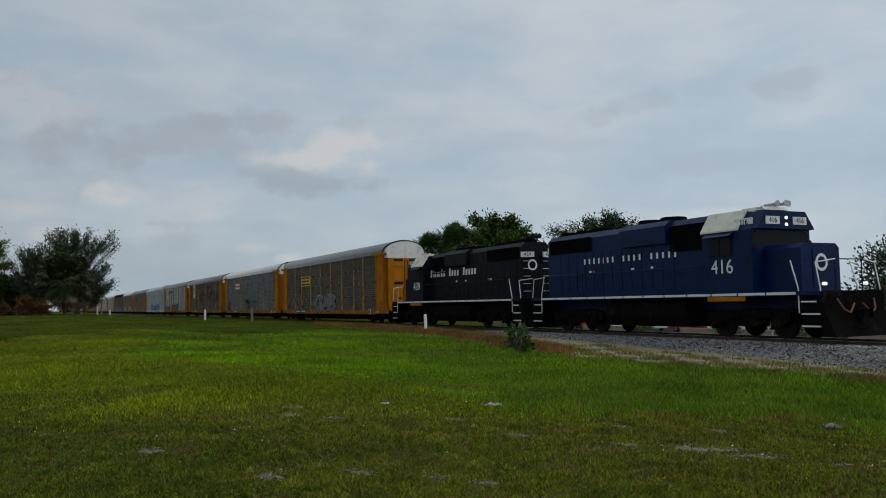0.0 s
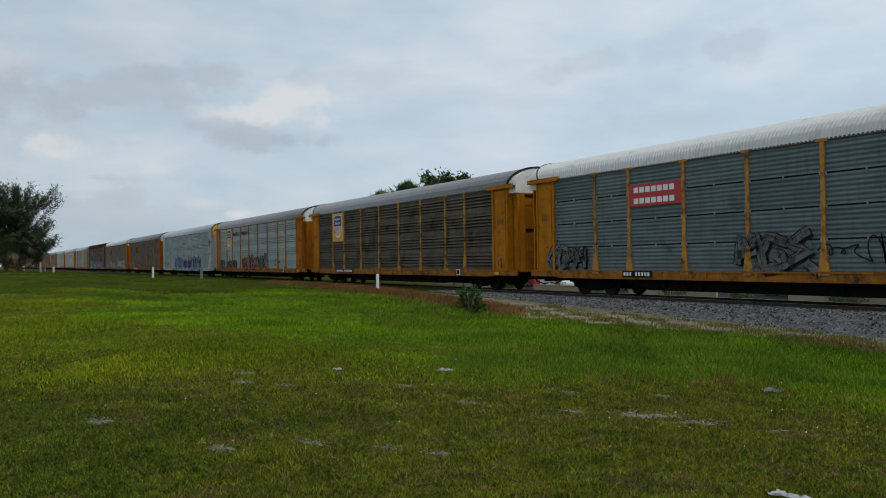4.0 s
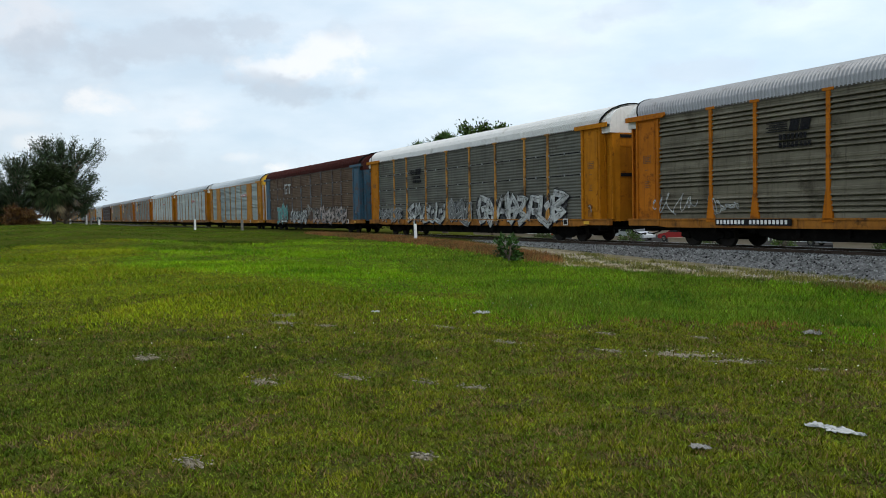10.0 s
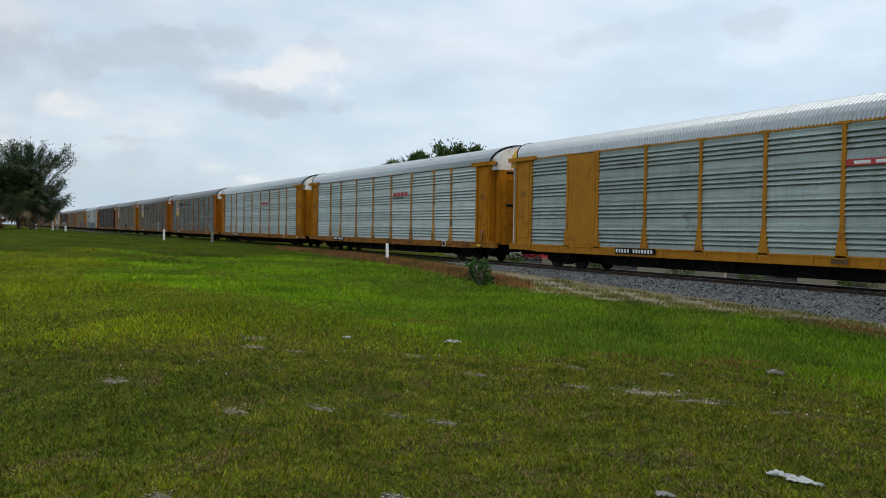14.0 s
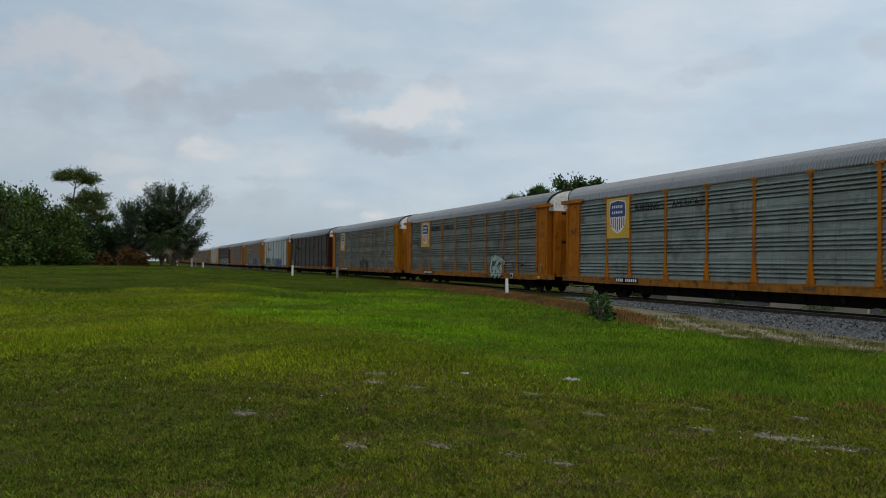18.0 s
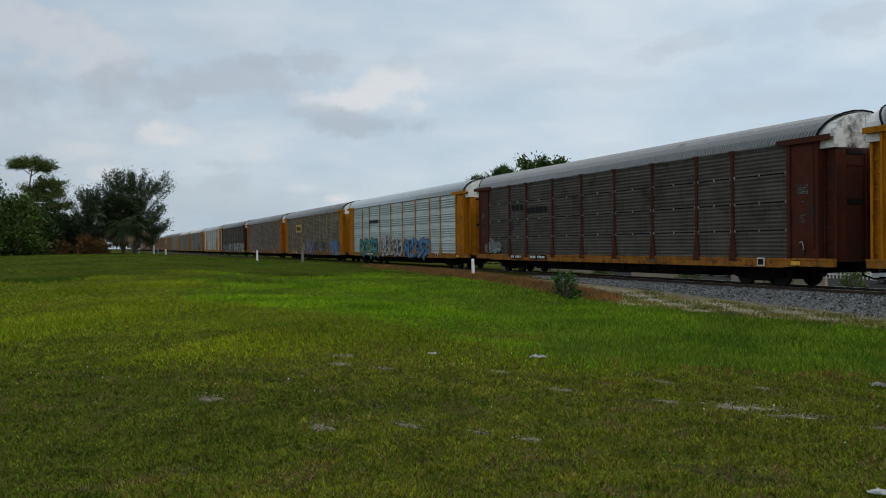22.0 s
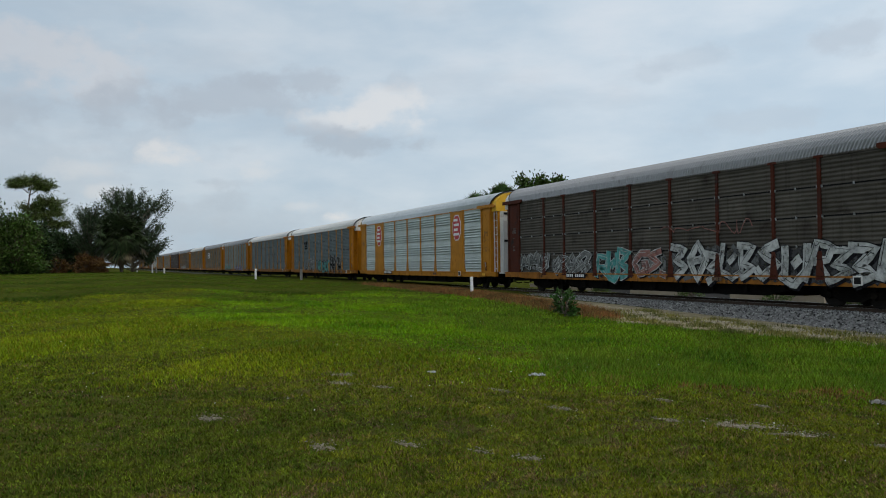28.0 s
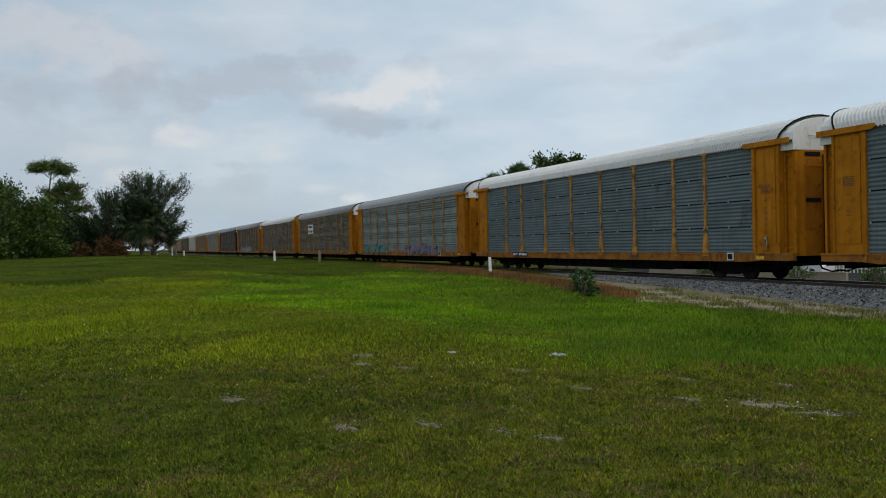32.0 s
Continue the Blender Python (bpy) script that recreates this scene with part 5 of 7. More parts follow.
loose_bars(CAR[11], B[5] + 0.4, B[6] - 0.3, 3.75, 0.22, red_paint, 4)
for n in (10, 11, 12, 13, 18, 22):
    plate(CAR[n], -8.0, 1.9)
graffiti(CAR[13], 5.3, 7.4, 0.75, 2.1, mint_spray, white_spray, 3, 30)
scribble(CAR[13], 8.8, 10.6, 1.4, 1.8, black_spray, 31)
graffiti(CAR[14], 0.0, 3.0, 1.0, 1.9, grey_spray, black_spray, 4, 32)
plate(CAR[14], -8.2, 3.0)
loose_bars(CAR[15], B[1] + 0.4, B[2] - 0.2, 3.6, 0.3, black_paint, 3)
loose_bars(CAR[15], B[2] + 0.2, B[3] - 0.4, 3.4, 0.3, black_paint, 5)
graffiti(CAR[15], -11.9, -9.9, 1.2, 1.8, grey_spray, white_spray, 4, 33)
plate(CAR[15], -8.6, 1.2)
plate(CAR[15], -6.4, 1.8)
loose_bars(CAR[16], B[2] + 0.1, B[3] - 0.2, 3.6, 0.3, black_paint, 8)
graffiti(CAR[16], -9.6, -4.6, 0.75, 2.3, teal_paint, black_spray, 5, 34)
graffiti(CAR[16], -3.6, 1.6, 0.8, 2.2, white_spray, black_spray, 5, 35)
graffiti(CAR[16], 2.0, 7.4, 0.8, 2.2, blue_spray, black_spray, 5, 36)
plate(CAR[16], -7.6, 2.0)
sign(CAR[17], B[2] + 0.06, B[3] - 0.06, 3.3, 4.2, logo_yellow, black_paint, 1, 3)
scribble(CAR[17], -11.6, -8.0, 1.2, 2.0, grey_spray, 37)
scribble(CAR[17], -5.0, -2.6, 1.1, 2.0, white_spray, 38)
graffiti(CAR[17], -2.4, 1.6, 0.85, 2.0, violet_spray, white_spray, 5, 39)
scribble(CAR[17], -0.9, 0.6, 2.0, 2.5, blue_spray, 43)
graffiti(CAR[17], 2.0, 6.6, 1.0, 2.2, grey_spray, grey_spray, 3, 40)
graffiti(CAR[17], 8.6, 12.0, 0.8, 2.2, blue_spray, violet_spray, 4, 41)
plate(CAR[17], -8.6, 2.6)
scribble(CAR[18], -3.4, -0.6, 1.1, 1.9, white_spray, 42)
graffiti(CAR[19], -11.4, -8.6, 1.2, 2.1, grey_spray, white_spray, 3, 44)
graffiti(CAR[19], -7.9, -4.4, 1.0, 2.0, grey_spray, white_spray, 5, 45)
graffiti(CAR[19], -3.9, -1.0, 0.85, 2.1, teal_paint, white_spray, 3, 46)
graffiti(CAR[19], -0.8, 1.2, 0.9, 2.1, pink_spray, white_spray, 2, 47)
graffiti(CAR[19], 1.9, 6.6, 0.8, 2.3, white_spray, black_spray, 5, 48)
graffiti(CAR[19], 6.8, 12.6, 0.8, 2.2, white_spray, black_spray, 6, 49)
scribble(CAR[19], 1.2, 6.2, 2.6, 3.2, pink_spray, 50)
plate(CAR[19], -6.6, 1.8)
octagon(CAR[20], (B[1] + B[2]) / 2, 4.0, 0.85)
octagon(CAR[20], (B[7] + B[8]) / 2, 4.0, 0.85)
plate(CAR[20], -6.6, 1.9)
graffiti(CAR[21], -5.6, -1.2, 1.0, 2.2, grey_spray, white_spray, 4, 51)
graffiti(CAR[21], 0.0, 4.4, 0.85, 2.0, teal_paint, black_spray, 5, 52)
graffiti(CAR[21], 5.2, 9.2, 0.85, 2.4, black_spray, white_spray, 4, 53)
graffiti(CAR[23], -11.0, -4.0, 0.9, 1.6, teal_paint, grey_spray, 9, 54)
graffiti(CAR[23], 1.0, 8.0, 0.9, 1.6, violet_spray, white_spray, 9, 55)
graffiti(CAR[26], -8.0, 4.0, 0.9, 1.7, white_spray, grey_spray, 10, 56)
sign(CAR[24], B[2] + 0.06, B[3] - 0.06, 3.2, 4.3, white_clean, black_paint, 2, 4)
# small stencils on the corner panels
for n, car_ in CAR.items():
    for e in (-1, 1):
        xx = e * (HALF - 1.2)
        b_ = Build()
        for i, zz in enumerate((2.3, 2.38, 2.46, 2.54, 3.0)):
            b_.box(xx - 0.12, xx + 0.1 - 0.04 * (i % 3), -0.008, 0, zz, zz + 0.025)
        b_.box(xx - 0.22, xx + 0.22, -0.008, 0, 3.28, 3.296).box(xx - 0.22, xx + 0.22, -0.008, 0, 3.57, 3.586).box(xx - 0.22, xx - 0.204, -0.008, 0, 3.296, 3.57).box(xx + 0.204, xx + 0.22, -0.008, 0, 3.296, 3.57)
        for i in range(3):
            b_.box(xx - 0.16, xx + 0.16 - 0.05 * (i % 2), -0.008, 0, 3.33 + 0.075 * i, 3.365 + 0.075 * i)
        st_ = decal(car_, "stencil", b_, grey_spray if n in (15, 19) else RUSTY, 0, 0, out=-0.004, label="small stencilled notice")
        tagged(st_, kind="stuff")


# ------------------------------------------------------------ trees and shrubs
bark = material("bark", (0.13, 0.10, 0.075), 0.9, vary=0.35, scale=3, fine=20, bump=0.6)


def leaf_material(name, base, vary=0.3):
    m = material(name, base, 0.6, vary=vary, scale=0.6, fine=8, bump=0, spec=0.25, random_tint=0.7, island=True)
    b = m.node_tree.nodes["Principled BSDF"]
    b.inputs["Transmission Weight"].default_value = 0.0
    b.inputs["Subsurface Weight"].default_value = 0.0
    return m


L_CASUARINA = leaf_material("feathery_needles", (0.04, 0.062, 0.026))
L_BROAD = leaf_material("broad_leaves", (0.02, 0.04, 0.008))
L_BRIGHT = leaf_material("bright_leaves", (0.06, 0.1, 0.015))
L_PINE = leaf_material("pine_needles", (0.075, 0.10, 0.018))
L_PALM = leaf_material("palm_fronds", (0.06, 0.105, 0.025))
L_DRYPALM = leaf_material("dry_fronds", (0.10, 0.075, 0.04))
L_DEAD = leaf_material("dead_brush", (0.11, 0.052, 0.016))


def leaf_mesh(name, centres, dirs, length, width, droop=0.0, seed=1, fold=True):
    """One mesh of many single leaves: slim kites from a point along a direction."""
    r = np.random.default_rng(seed)
    c, d = np.asarray(centres, float), np.asarray(dirs, float)
    n = len(c)
    d = d + r.normal(0, 0.25, d.shape)
    d[:, 2] -= droop
    d /= np.linalg.norm(d, axis=1)[:, None] + 1e-9
    side = np.cross(d, r.normal(0, 1, d.shape))
    side /= np.linalg.norm(side, axis=1)[:, None] + 1e-9
    l = length * r.uniform(0.6, 1.3, (n, 1))
    w = width * r.uniform(0.6, 1.3, (n, 1))
    v = np.stack([c, c + d * l * 0.45 + side * w * 0.5, c + d * l, c + d * l * 0.45 - side * w * 0.5], 1).reshape(-1, 3)
    f = np.arange(4 * n).reshape(n, 4)
    me = bpy.data.meshes.new(name)
    me.vertices.add(4 * n)
    me.vertices.foreach_set("co", v.ravel())
    me.loops.add(4 * n)
    me.loops.foreach_set("vertex_index", f.ravel())
    me.polygons.add(n)
    me.polygons.foreach_set("loop_start", np.arange(0, 4 * n, 4))
    me.update(calc_edges=True)
    return me


def limb_tree(name, label, at, trunk_pts, trunk_r, limbs, leaf, leaf_len, leaf_w, per, spread, mat, seed, category="tree", droop=0.0, group=""):
    """trunk_pts: points of the trunk; limbs: (start, mid, end) with a leafy outer part."""
    r = np.random.default_rng(seed)
    tree = thing(name, label, category, group, at=at)
    b = Build()
    k = len(trunk_pts) - 1
    for i in range(k):
        b.tube(trunk_pts[i], trunk_pts[i + 1], trunk_r * (1 - 0.75 * i / k), trunk_r * (1 - 0.75 * (i + 1) / k), n=9)
    part("trunk", b, bark, tree)
    lb = Build()
    cs, ds = [], []
    for p, q, s in limbs:
        lb.tube(p, q, trunk_r * 0.3, trunk_r * 0.18, n=5, caps=False)
        lb.tube(q, s, trunk_r * 0.18, trunk_r * 0.05, n=5, caps=False)
        p, q, s = (np.array(a) for a in (p, q, s))
        t = r.uniform(0.15, 1.05, (per, 1))
        c = q + (s - q) * t + r.normal(0, spread, (per, 3)) * (0.5 + 0.5 * t)
        cs.append(c)
        out = (s - q) / (np.linalg.norm(s - q) + 1e-9)
        ds.append(np.repeat(out[None], per, 0) + r.normal(0, 0.6, (per, 3)))
    part("branchwork", lb, bark, tree)
    part("crown", leaf_mesh("crown", np.concatenate(cs), np.concatenate(ds), leaf_len, leaf_w, droop, seed), mat, tree)
    return tree


def casuarina(at, height, width, seed, per=150, label="tall feathery ironwood tree with ragged upright sprays"):
    r = random.Random(seed)
    limbs = []
    for i in range(66):
        a = r.uniform(0, 2 * math.pi)
        h = r.uniform(0.0, 0.72) * height
        env = (0.72 + 0.28 * math.sin(math.pi * min(1, max(0, h / height + 0.1)))) * width / 2 * r.uniform(0.65, 1.05)
        p = (0, 0, h * 0.7)
        q = (env * 0.45 * math.cos(a), env * 0.45 * math.sin(a), h + 0.05 * height)
        s = (env * math.cos(a), env * math.sin(a), min(height * r.uniform(0.92, 1.02), h + r.uniform(0.16, 0.34) * height))
        limbs.append((p, q, s))
    for i in range(10):
        a = r.uniform(0, 2 * math.pi)
        e = r.uniform(0.05, 0.3) * width
        limbs.append(((0, 0, 0.5 * height), (e * 0.6 * math.cos(a), e * 0.6 * math.sin(a), 0.72 * height), (e * math.cos(a), e * math.sin(a), height * r.uniform(0.93, 1.03))))
    return limb_tree("ironwood_tree", label, at, [(0, 0, -0.3), (0.1, 0, height * 0.3), (-0.1, 0.1, height * 0.75)], 0.28, limbs, None, 0.4, 0.085, per, 0.3, L_CASUARINA, seed)


def fan_palm(at, height, crown, seed, label="cabbage palm with stiff fan fronds", skirt=8, fronds=34, low=-0.5, leaf=None, hang=0.05):
    r = random.Random(seed)
    palm = thing("fan_palm", label, "palm tree", "palms", at=at)
    b = Build()
    for i in range(6):
        z0, z1 = height * i / 6, height * (i + 1) / 6
        b.tube((0, 0, z0 - (0.3 if i == 0 else 0)), (0, 0, z1), 0.2, 0.17 if i % 2 else 0.22, n=10)
    part("trunk", b, bark, palm)
    def fans(count, lo, hi, size, mat, name):
        f = Build()
        for i in range(count):
            a = 2.4 * i + r.uniform(-0.3, 0.3)
            el = lo + (hi - lo) * (i + r.random()) / count
            d = Vector((math.cos(a) * math.cos(el), math.sin(a) * math.cos(el), math.sin(el)))
            hub = Vector((0, 0, height)) + d * crown * r.uniform(0.36, 0.72)
            f.tube((0, 0, height), hub, 0.025, 0.015, n=4, caps=False)
            u = d.cross(Vector((0, 0, 1)))
            u = (u if u.length > 0.05 else Vector((1, 0, 0))).normalized()
            w = u.cross(d).normalized()
            for k in range(15):
                t = (k - 7) / 7 * 1.9
                e = d * math.cos(t) + u * math.sin(t)
                tip = hub + e * size * crown * r.uniform(0.24, 0.36) - Vector((0, 0, 0.07 * crown * abs(math.sin(t)) + hang * crown * r.uniform(0.5, 1.3))) + w * 0.03
                m = hub + (tip - hub) * 0.5
                n = e.cross(w).normalized() * 0.034 * crown / 1.6
                f.poly([hub, m + n + w * 0.02, tip, m - n + w * 0.02], [(0, 1, 2, 3)])
        part(name, f, mat, palm)
    fans(fronds, low, 1.45, 1.0, leaf or L_PALM, "crown")
    if skirt:
        fans(skirt, -1.3, -0.5, 0.9, L_DRYPALM, "dead_frond")
    return palm


def umbrella_pine(at, seed):
    """A slash pine: a bent bare stem with flat tiers of needles."""
    r = random.Random(seed)
    limbs = []
    tiers = [(13.3, 0.2, -0.6, 2.3), (13.0, -1.2, 0.8, 1.7), (12.6, 1.6, 0.2, 1.6), (10.2, 2.2, 1.2, 2.2), (9.6, 0.2, 0.2, 2.2), (9.0, 3.2, -0.6, 2.2), (8.2, 1.4, 0.6, 2.8), (7.2, 4.2, 0.6, 2.6), (6.6, 0.6, -0.8, 2.6), (5.4, 3.2, 0, 2.8), (4.6, 0.2, 0.4, 3.0)]
    for z, y, x, w in tiers:
        for i in range(10):
            a = r.uniform(0, 2 * math.pi)
            e = w * r.uniform(0.2, 1.2)
            limbs.append(((0, 0, z - 1.6), (x, y, z - 0.5), (x + e * math.cos(a), y + e * math.sin(a), z + r.uniform(-0.6, 0.55))))
    return limb_tree("pine_tree", "tall pine with flat tiers of needles and bare bent limbs", at, [(0, 0, -0.3), (0.2, 0.3, 4), (-0.2, -0.3, 8), (0.1, 0.4, 12.6)], 0.26, limbs, None, 0.3, 0.12, 260, 0.34, L_PINE, seed)


def broad_shrub(name, at, rad, height, seed, mat, label, leaf=0.3, count=70, per=75, category="tree", clear=0.12):
    r = random.Random(seed)
    limbs = []
    for i in range(count):
        a, u = r.uniform(0, 2 * math.pi), r.random() ** 0.5
        z = height * r.uniform(clear, 1.0)
        env = rad * math.sqrt(max(0.05, 1 - ((z / height - 0.45) / 0.6) ** 2)) * r.uniform(0.6, 1.08)
        s = (env * math.cos(a) * (0.45 + 0.55 * u), env * math.sin(a) * (0.45 + 0.55 * u), z)
        q = (s[0] * 0.6, s[1] * 0.6, z * 0.78)
        limbs.append(((0, 0, height * 0.12), q, s))
    return limb_tree(name, label, at, [(0, 0, -0.3), (0.1, 0, height * 0.3), (0, 0.1, height * 0.6)], 0.05 * rad + 0.05, limbs, None, leaf, leaf * 0.55, per, rad * 0.11, mat, seed, category)


def on_ground(x, y, rz=0):
    return pose(x, y, float(ground_z(x, y)), 0, 0, rz)


casuarina(on_ground(-118.5, 4.8), 10.9, 10.0, 11, per=330)
casuarina(on_ground(-121.0, -0.4), 8.6, 5.5, 12, per=180, label="smaller feathery ironwood with thin grey-green sprays")
fan_palm(on_ground(-112.0, 3.2), 4.6, 4.2, 13, "dark cabbage palm with a skirt of hanging dead fronds", 34, 150, -0.8, leaf_material("dark_fronds", (0.034, 0.05, 0.016)), 0.14)
umbrella_pine(on_ground(-130.0, -8.6), 14)
for i, (x, y, rad, h) in enumerate(((-104, -12.6, 4.2, 8.8), (-100, -18.5, 5.0, 8.2), (-112, -7.6, 4.0, 6.4), (-124, -3.6, 3.2, 5.2), (-96, -27.0, 6.0, 8.5), (-118, -14.0, 5.0, 9.0), (-94, -36.0, 6.0, 9.0), (-128, -6.0, 3.6, 5.6), (-106, -8.2, 3.4, 6.8), (-100, -14.4, 4.0, 8.6), (-116, -10.5, 4.4, 7.4), (-126, -1.6, 3.0, 4.6), (-102, -22.5, 5.0, 9.4))):
    broad_shrub("broadleaf_tree", on_ground(x, y), rad, h, 20 + i, L_BRIGHT if i in (0, 1, 8, 9) else L_BROAD, "dense dark green broadleaf thicket tree", 0.36, 90, 90, clear=0.0)
for i, (x, y, rad, h) in enumerate(((-111, -1.2, 1.7, 2.3), (-114, -4.4, 1.6, 2.0), (-110, 0.6, 1.3, 1.6))):
    broad_shrub("dry_shrub", on_ground(x, y), rad, h, 40 + i, L_DEAD, "withered orange-brown shrub at the foot of the trees", 0.25, 40, 60, category="shrub", clear=0.02)
# behind the train
fan_palm(on_ground(-86.5, 41.5), 9.3, 3.2, 51, "cabbage palm behind the railway with full green crown", 5, 110)
fan_palm(on_ground(-83.6, 43.0), 9.1, 2.8, 52, "cabbage palm behind the railway with full green crown", 4, 110)
fan_palm(on_ground(-77.6, 40.2), 9.7, 3.0, 53, "taller cabbage palm behind the railway", 5, 110)


def spreading_tree(at, height, width, seed, mat, leaf, label, clumps=26, per=120):
    r = random.Random(seed)
    limbs = []
    for i in range(clumps):
        a = r.uniform(0, 2 * math.pi)
        e = width / 2 * r.uniform(0.15, 1.0)
        z = height * r.uniform(0.78, 1.0) - 0.12 * height * (e / (width / 2)) ** 2
        q = (e * 0.55 * math.cos(a), e * 0.55 * math.sin(a), z * 0.9)
        for j in range(2):
            limbs.append(((0, 0, height * 0.45), q, (e * math.cos(a) + r.uniform(-0.5, 0.5), e * math.sin(a) + r.uniform(-0.5, 0.5), z + r.uniform(-0.2, 0.2))))
    return limb_tree("broadleaf_tree", label, at, [(0, 0, -0.3), (0.2, 0.1, height * 0.3), (0, -0.1, height * 0.6)], 0.24, limbs, None, leaf, leaf * 0.6, per, 0.4, mat, seed)


spreading_tree(on_ground(-77.8, 46.0), 13.2, 11.0, 61, L_BRIGHT, 0.36, "broadleaf tree with dark round leaf clumps behind the railway", 24, 300)
spreading_tree(on_ground(-71.0, 55.0), 12.7, 13.5, 62, L_CASUARINA, 0.24, "fine-leaved tree with an airy grey-green crown", 44, 210)
broad_shrub("broadleaf_tree", on_ground(-41.5, 61.0), 4.4, 8.2, 63, L_BROAD, "round leafy tree beside the low building", 0.3, 90, 80)
broad_shrub("broadleaf_tree", on_ground(-30.0, 66.0), 4.6, 7.6, 64, L_BROAD, "round leafy tree beside the low building", 0.3, 80, 80)


# ------------------------------------------------------------ behind the track: parking lot, cars, walls
beige_wall = material("beige_stucco", (0.36, 0.29, 0.22), 0.85, vary=0.1, scale=0.8, dirt=(0.3, 0.25, 0.2), dirt_amount=0.25)
tile_roof = material("brown_roof", (0.14, 0.10, 0.08), 0.8, vary=0.25, scale=2)
car_glass = material("car_glass", (0.02, 0.025, 0.03), 0.05, vary=0.02, bump=0)
chrome = material("chrome", (0.6, 0.6, 0.6), 0.2, metal=1.0, vary=0.05, bump=0)
BACK = -2.0

asphalt = material("worn_asphalt", (0.045, 0.044, 0.042), 0.9, vary=0.25, scale=0.5, fine=15, bump=0.3, spec=0.0, dirt=(0.08, 0.076, 0.07), dirt_amount=0.2)
lot = single("pavement", Build().box(-95, 10, 47, 72, BACK - 0.1, BACK + 0.03), asphalt, "worn asphalt parking lot behind the railway", "pavement", kind="structure")


def car_paint(name, c):
    return material(name, c, 0.25, vary=0.04, bump=0, spec=0.6)


def parked_car(at, paint, label, kind="sedan"):
    car = thing("parked_car", label, "car", "parked cars", at=at)
    L2, W = 2.25, 0.88
    if kind == "van":
        prof = [(-2.4, 0.35), (2.4, 0.35), (2.42, 0.9), (1.7, 1.15), (1.25, 1.9), (-2.35, 1.95), (-2.42, 0.9)]
        glass = [(1.05, 1.2), (1.5, 1.2), (1.15, 1.75), (-1.9, 1.8), (-1.9, 1.2)]
    else:
        prof = [(-L2, 0.32), (L2, 0.32), (L2 + 0.03, 0.6), (L2 - 0.1, 0.78), (1.05, 0.95), (0.35, 1.4), (-1.1, 1.42), (-1.75, 1.02), (-L2, 0.95)]
        glass = [(0.9, 0.97), (0.3, 1.33), (-1.0, 1.35), (-1.55, 1.0)]
    part("body", Build().prism(prof, "y", -W, W), paint, car)
    for s in (-1, 1):
        part("side_window", Build().prism(glass, "y", min(s * W, s * (W + 0.01)), max(s * W, s * (W + 0.01))), car_glass, car)
    part("windshield", Build().prism([(1.02, 0.985), (1.04, 0.985), (0.41, 1.39), (0.39, 1.39)] if kind != "van" else [(1.7, 1.18), (1.72, 1.18), (1.29, 1.86), (1.27, 1.86)], "y", -W + 0.08, W - 0.08), car_glass, car)
    for x in (-1.4, 1.4):
        for s in (-1, 1):
            wheel = part("wheel", shared("car_wheel", lambda: Build().tube((0, -0.1, 0), (0, 0.1, 0), 0.33, n=18)), rubber, car, at=pose(x, s * (W - 0.06), 0.33))
            part("rim", shared("car_rim", lambda: Build().tube((0, -0.112, 0), (0, 0.112, 0), 0.2, n=12)), chrome, wheel)
    for s in (-1, 1):
        part("headlight", Build().box(L2 - 0.06, L2 + 0.03, s * 0.65 - 0.14, s * 0.65 + 0.14, 0.62, 0.74), chrome, car)
        part("tail_light", Build().box(-L2 - 0.01, -L2 + 0.05, s * 0.65 - 0.14, s * 0.65 + 0.14, 0.7, 0.86), marker_red, car)
    return car


PAINTS = [car_paint("car_silver", (0.5, 0.52, 0.54)), car_paint("car_white", (0.75, 0.75, 0.74)), car_paint("car_red", (0.4, 0.03, 0.03)), car_paint("car_grey", (0.16, 0.17, 0.18)), car_paint("car_blue", (0.05, 0.1, 0.2))]
NAMES = ["silver saloon car parked on the lot", "white van parked on the lot", "red saloon car parked on the lot", "grey saloon car parked on the lot", "blue saloon car parked on the lot"]
for x, y, turn, p, kd in ((-46.5, 61, 8, 0, "sedan"), (-40.0, 61.5, 92, 3, "sedan"), (-36.5, 61.2, 88, 1, "van"), (-58.0, 60, 5, 1, "van"), (-64.0, 60.5, 185, 2, "sedan"), (-70.5, 60, 3, 0, "sedan"), (-33.0, 61.4, 91, 4, "sedan"), (-78.0, 60.5, 0, 1, "sedan"), (-84.5, 61, 180, 2, "sedan"), (-28.0, 61, 90, 0, "sedan"), (-90.5, 60.5, 2, 1, "van")):
    parked_car(pose(x, y, BACK + 0.034, 0, 0, turn), PAINTS[p], NAMES[p], kd)

wall_ob = thing("boundary_wall", "low white boundary wall with piers behind the parking lot", "wall", kind="structure")
part("wall", Build().box(-34, 6, 70.0, 70.2, BACK, BACK + 1.3), white_paint, wall_ob)
for x in range(-34, 7, 5):
    part("pier", shared("pier", lambda: Build().box(-0.22, 0.22, -0.22, 0.22, 0, 1.5).box(-0.28, 0.28, -0.28, 0.28, 1.5, 1.58)), white_paint, wall_ob, at=pose(x, 70.1, BACK))
fence = thing("picket_fence", "white picket fence along the parking lot", "fence", kind="structure")
for x in np.arange(-60, -44, 0.42):
    part("picket", shared("picket", lambda: Build().box(-0.06, 0.06, -0.02, 0.02, 0, 1.5).prism([(-0.06, 1.5), (0.06, 1.5), (0, 1.6)], "y", -0.02, 0.02)), white_paint, fence, at=pose(float(x), 66.0, BACK))
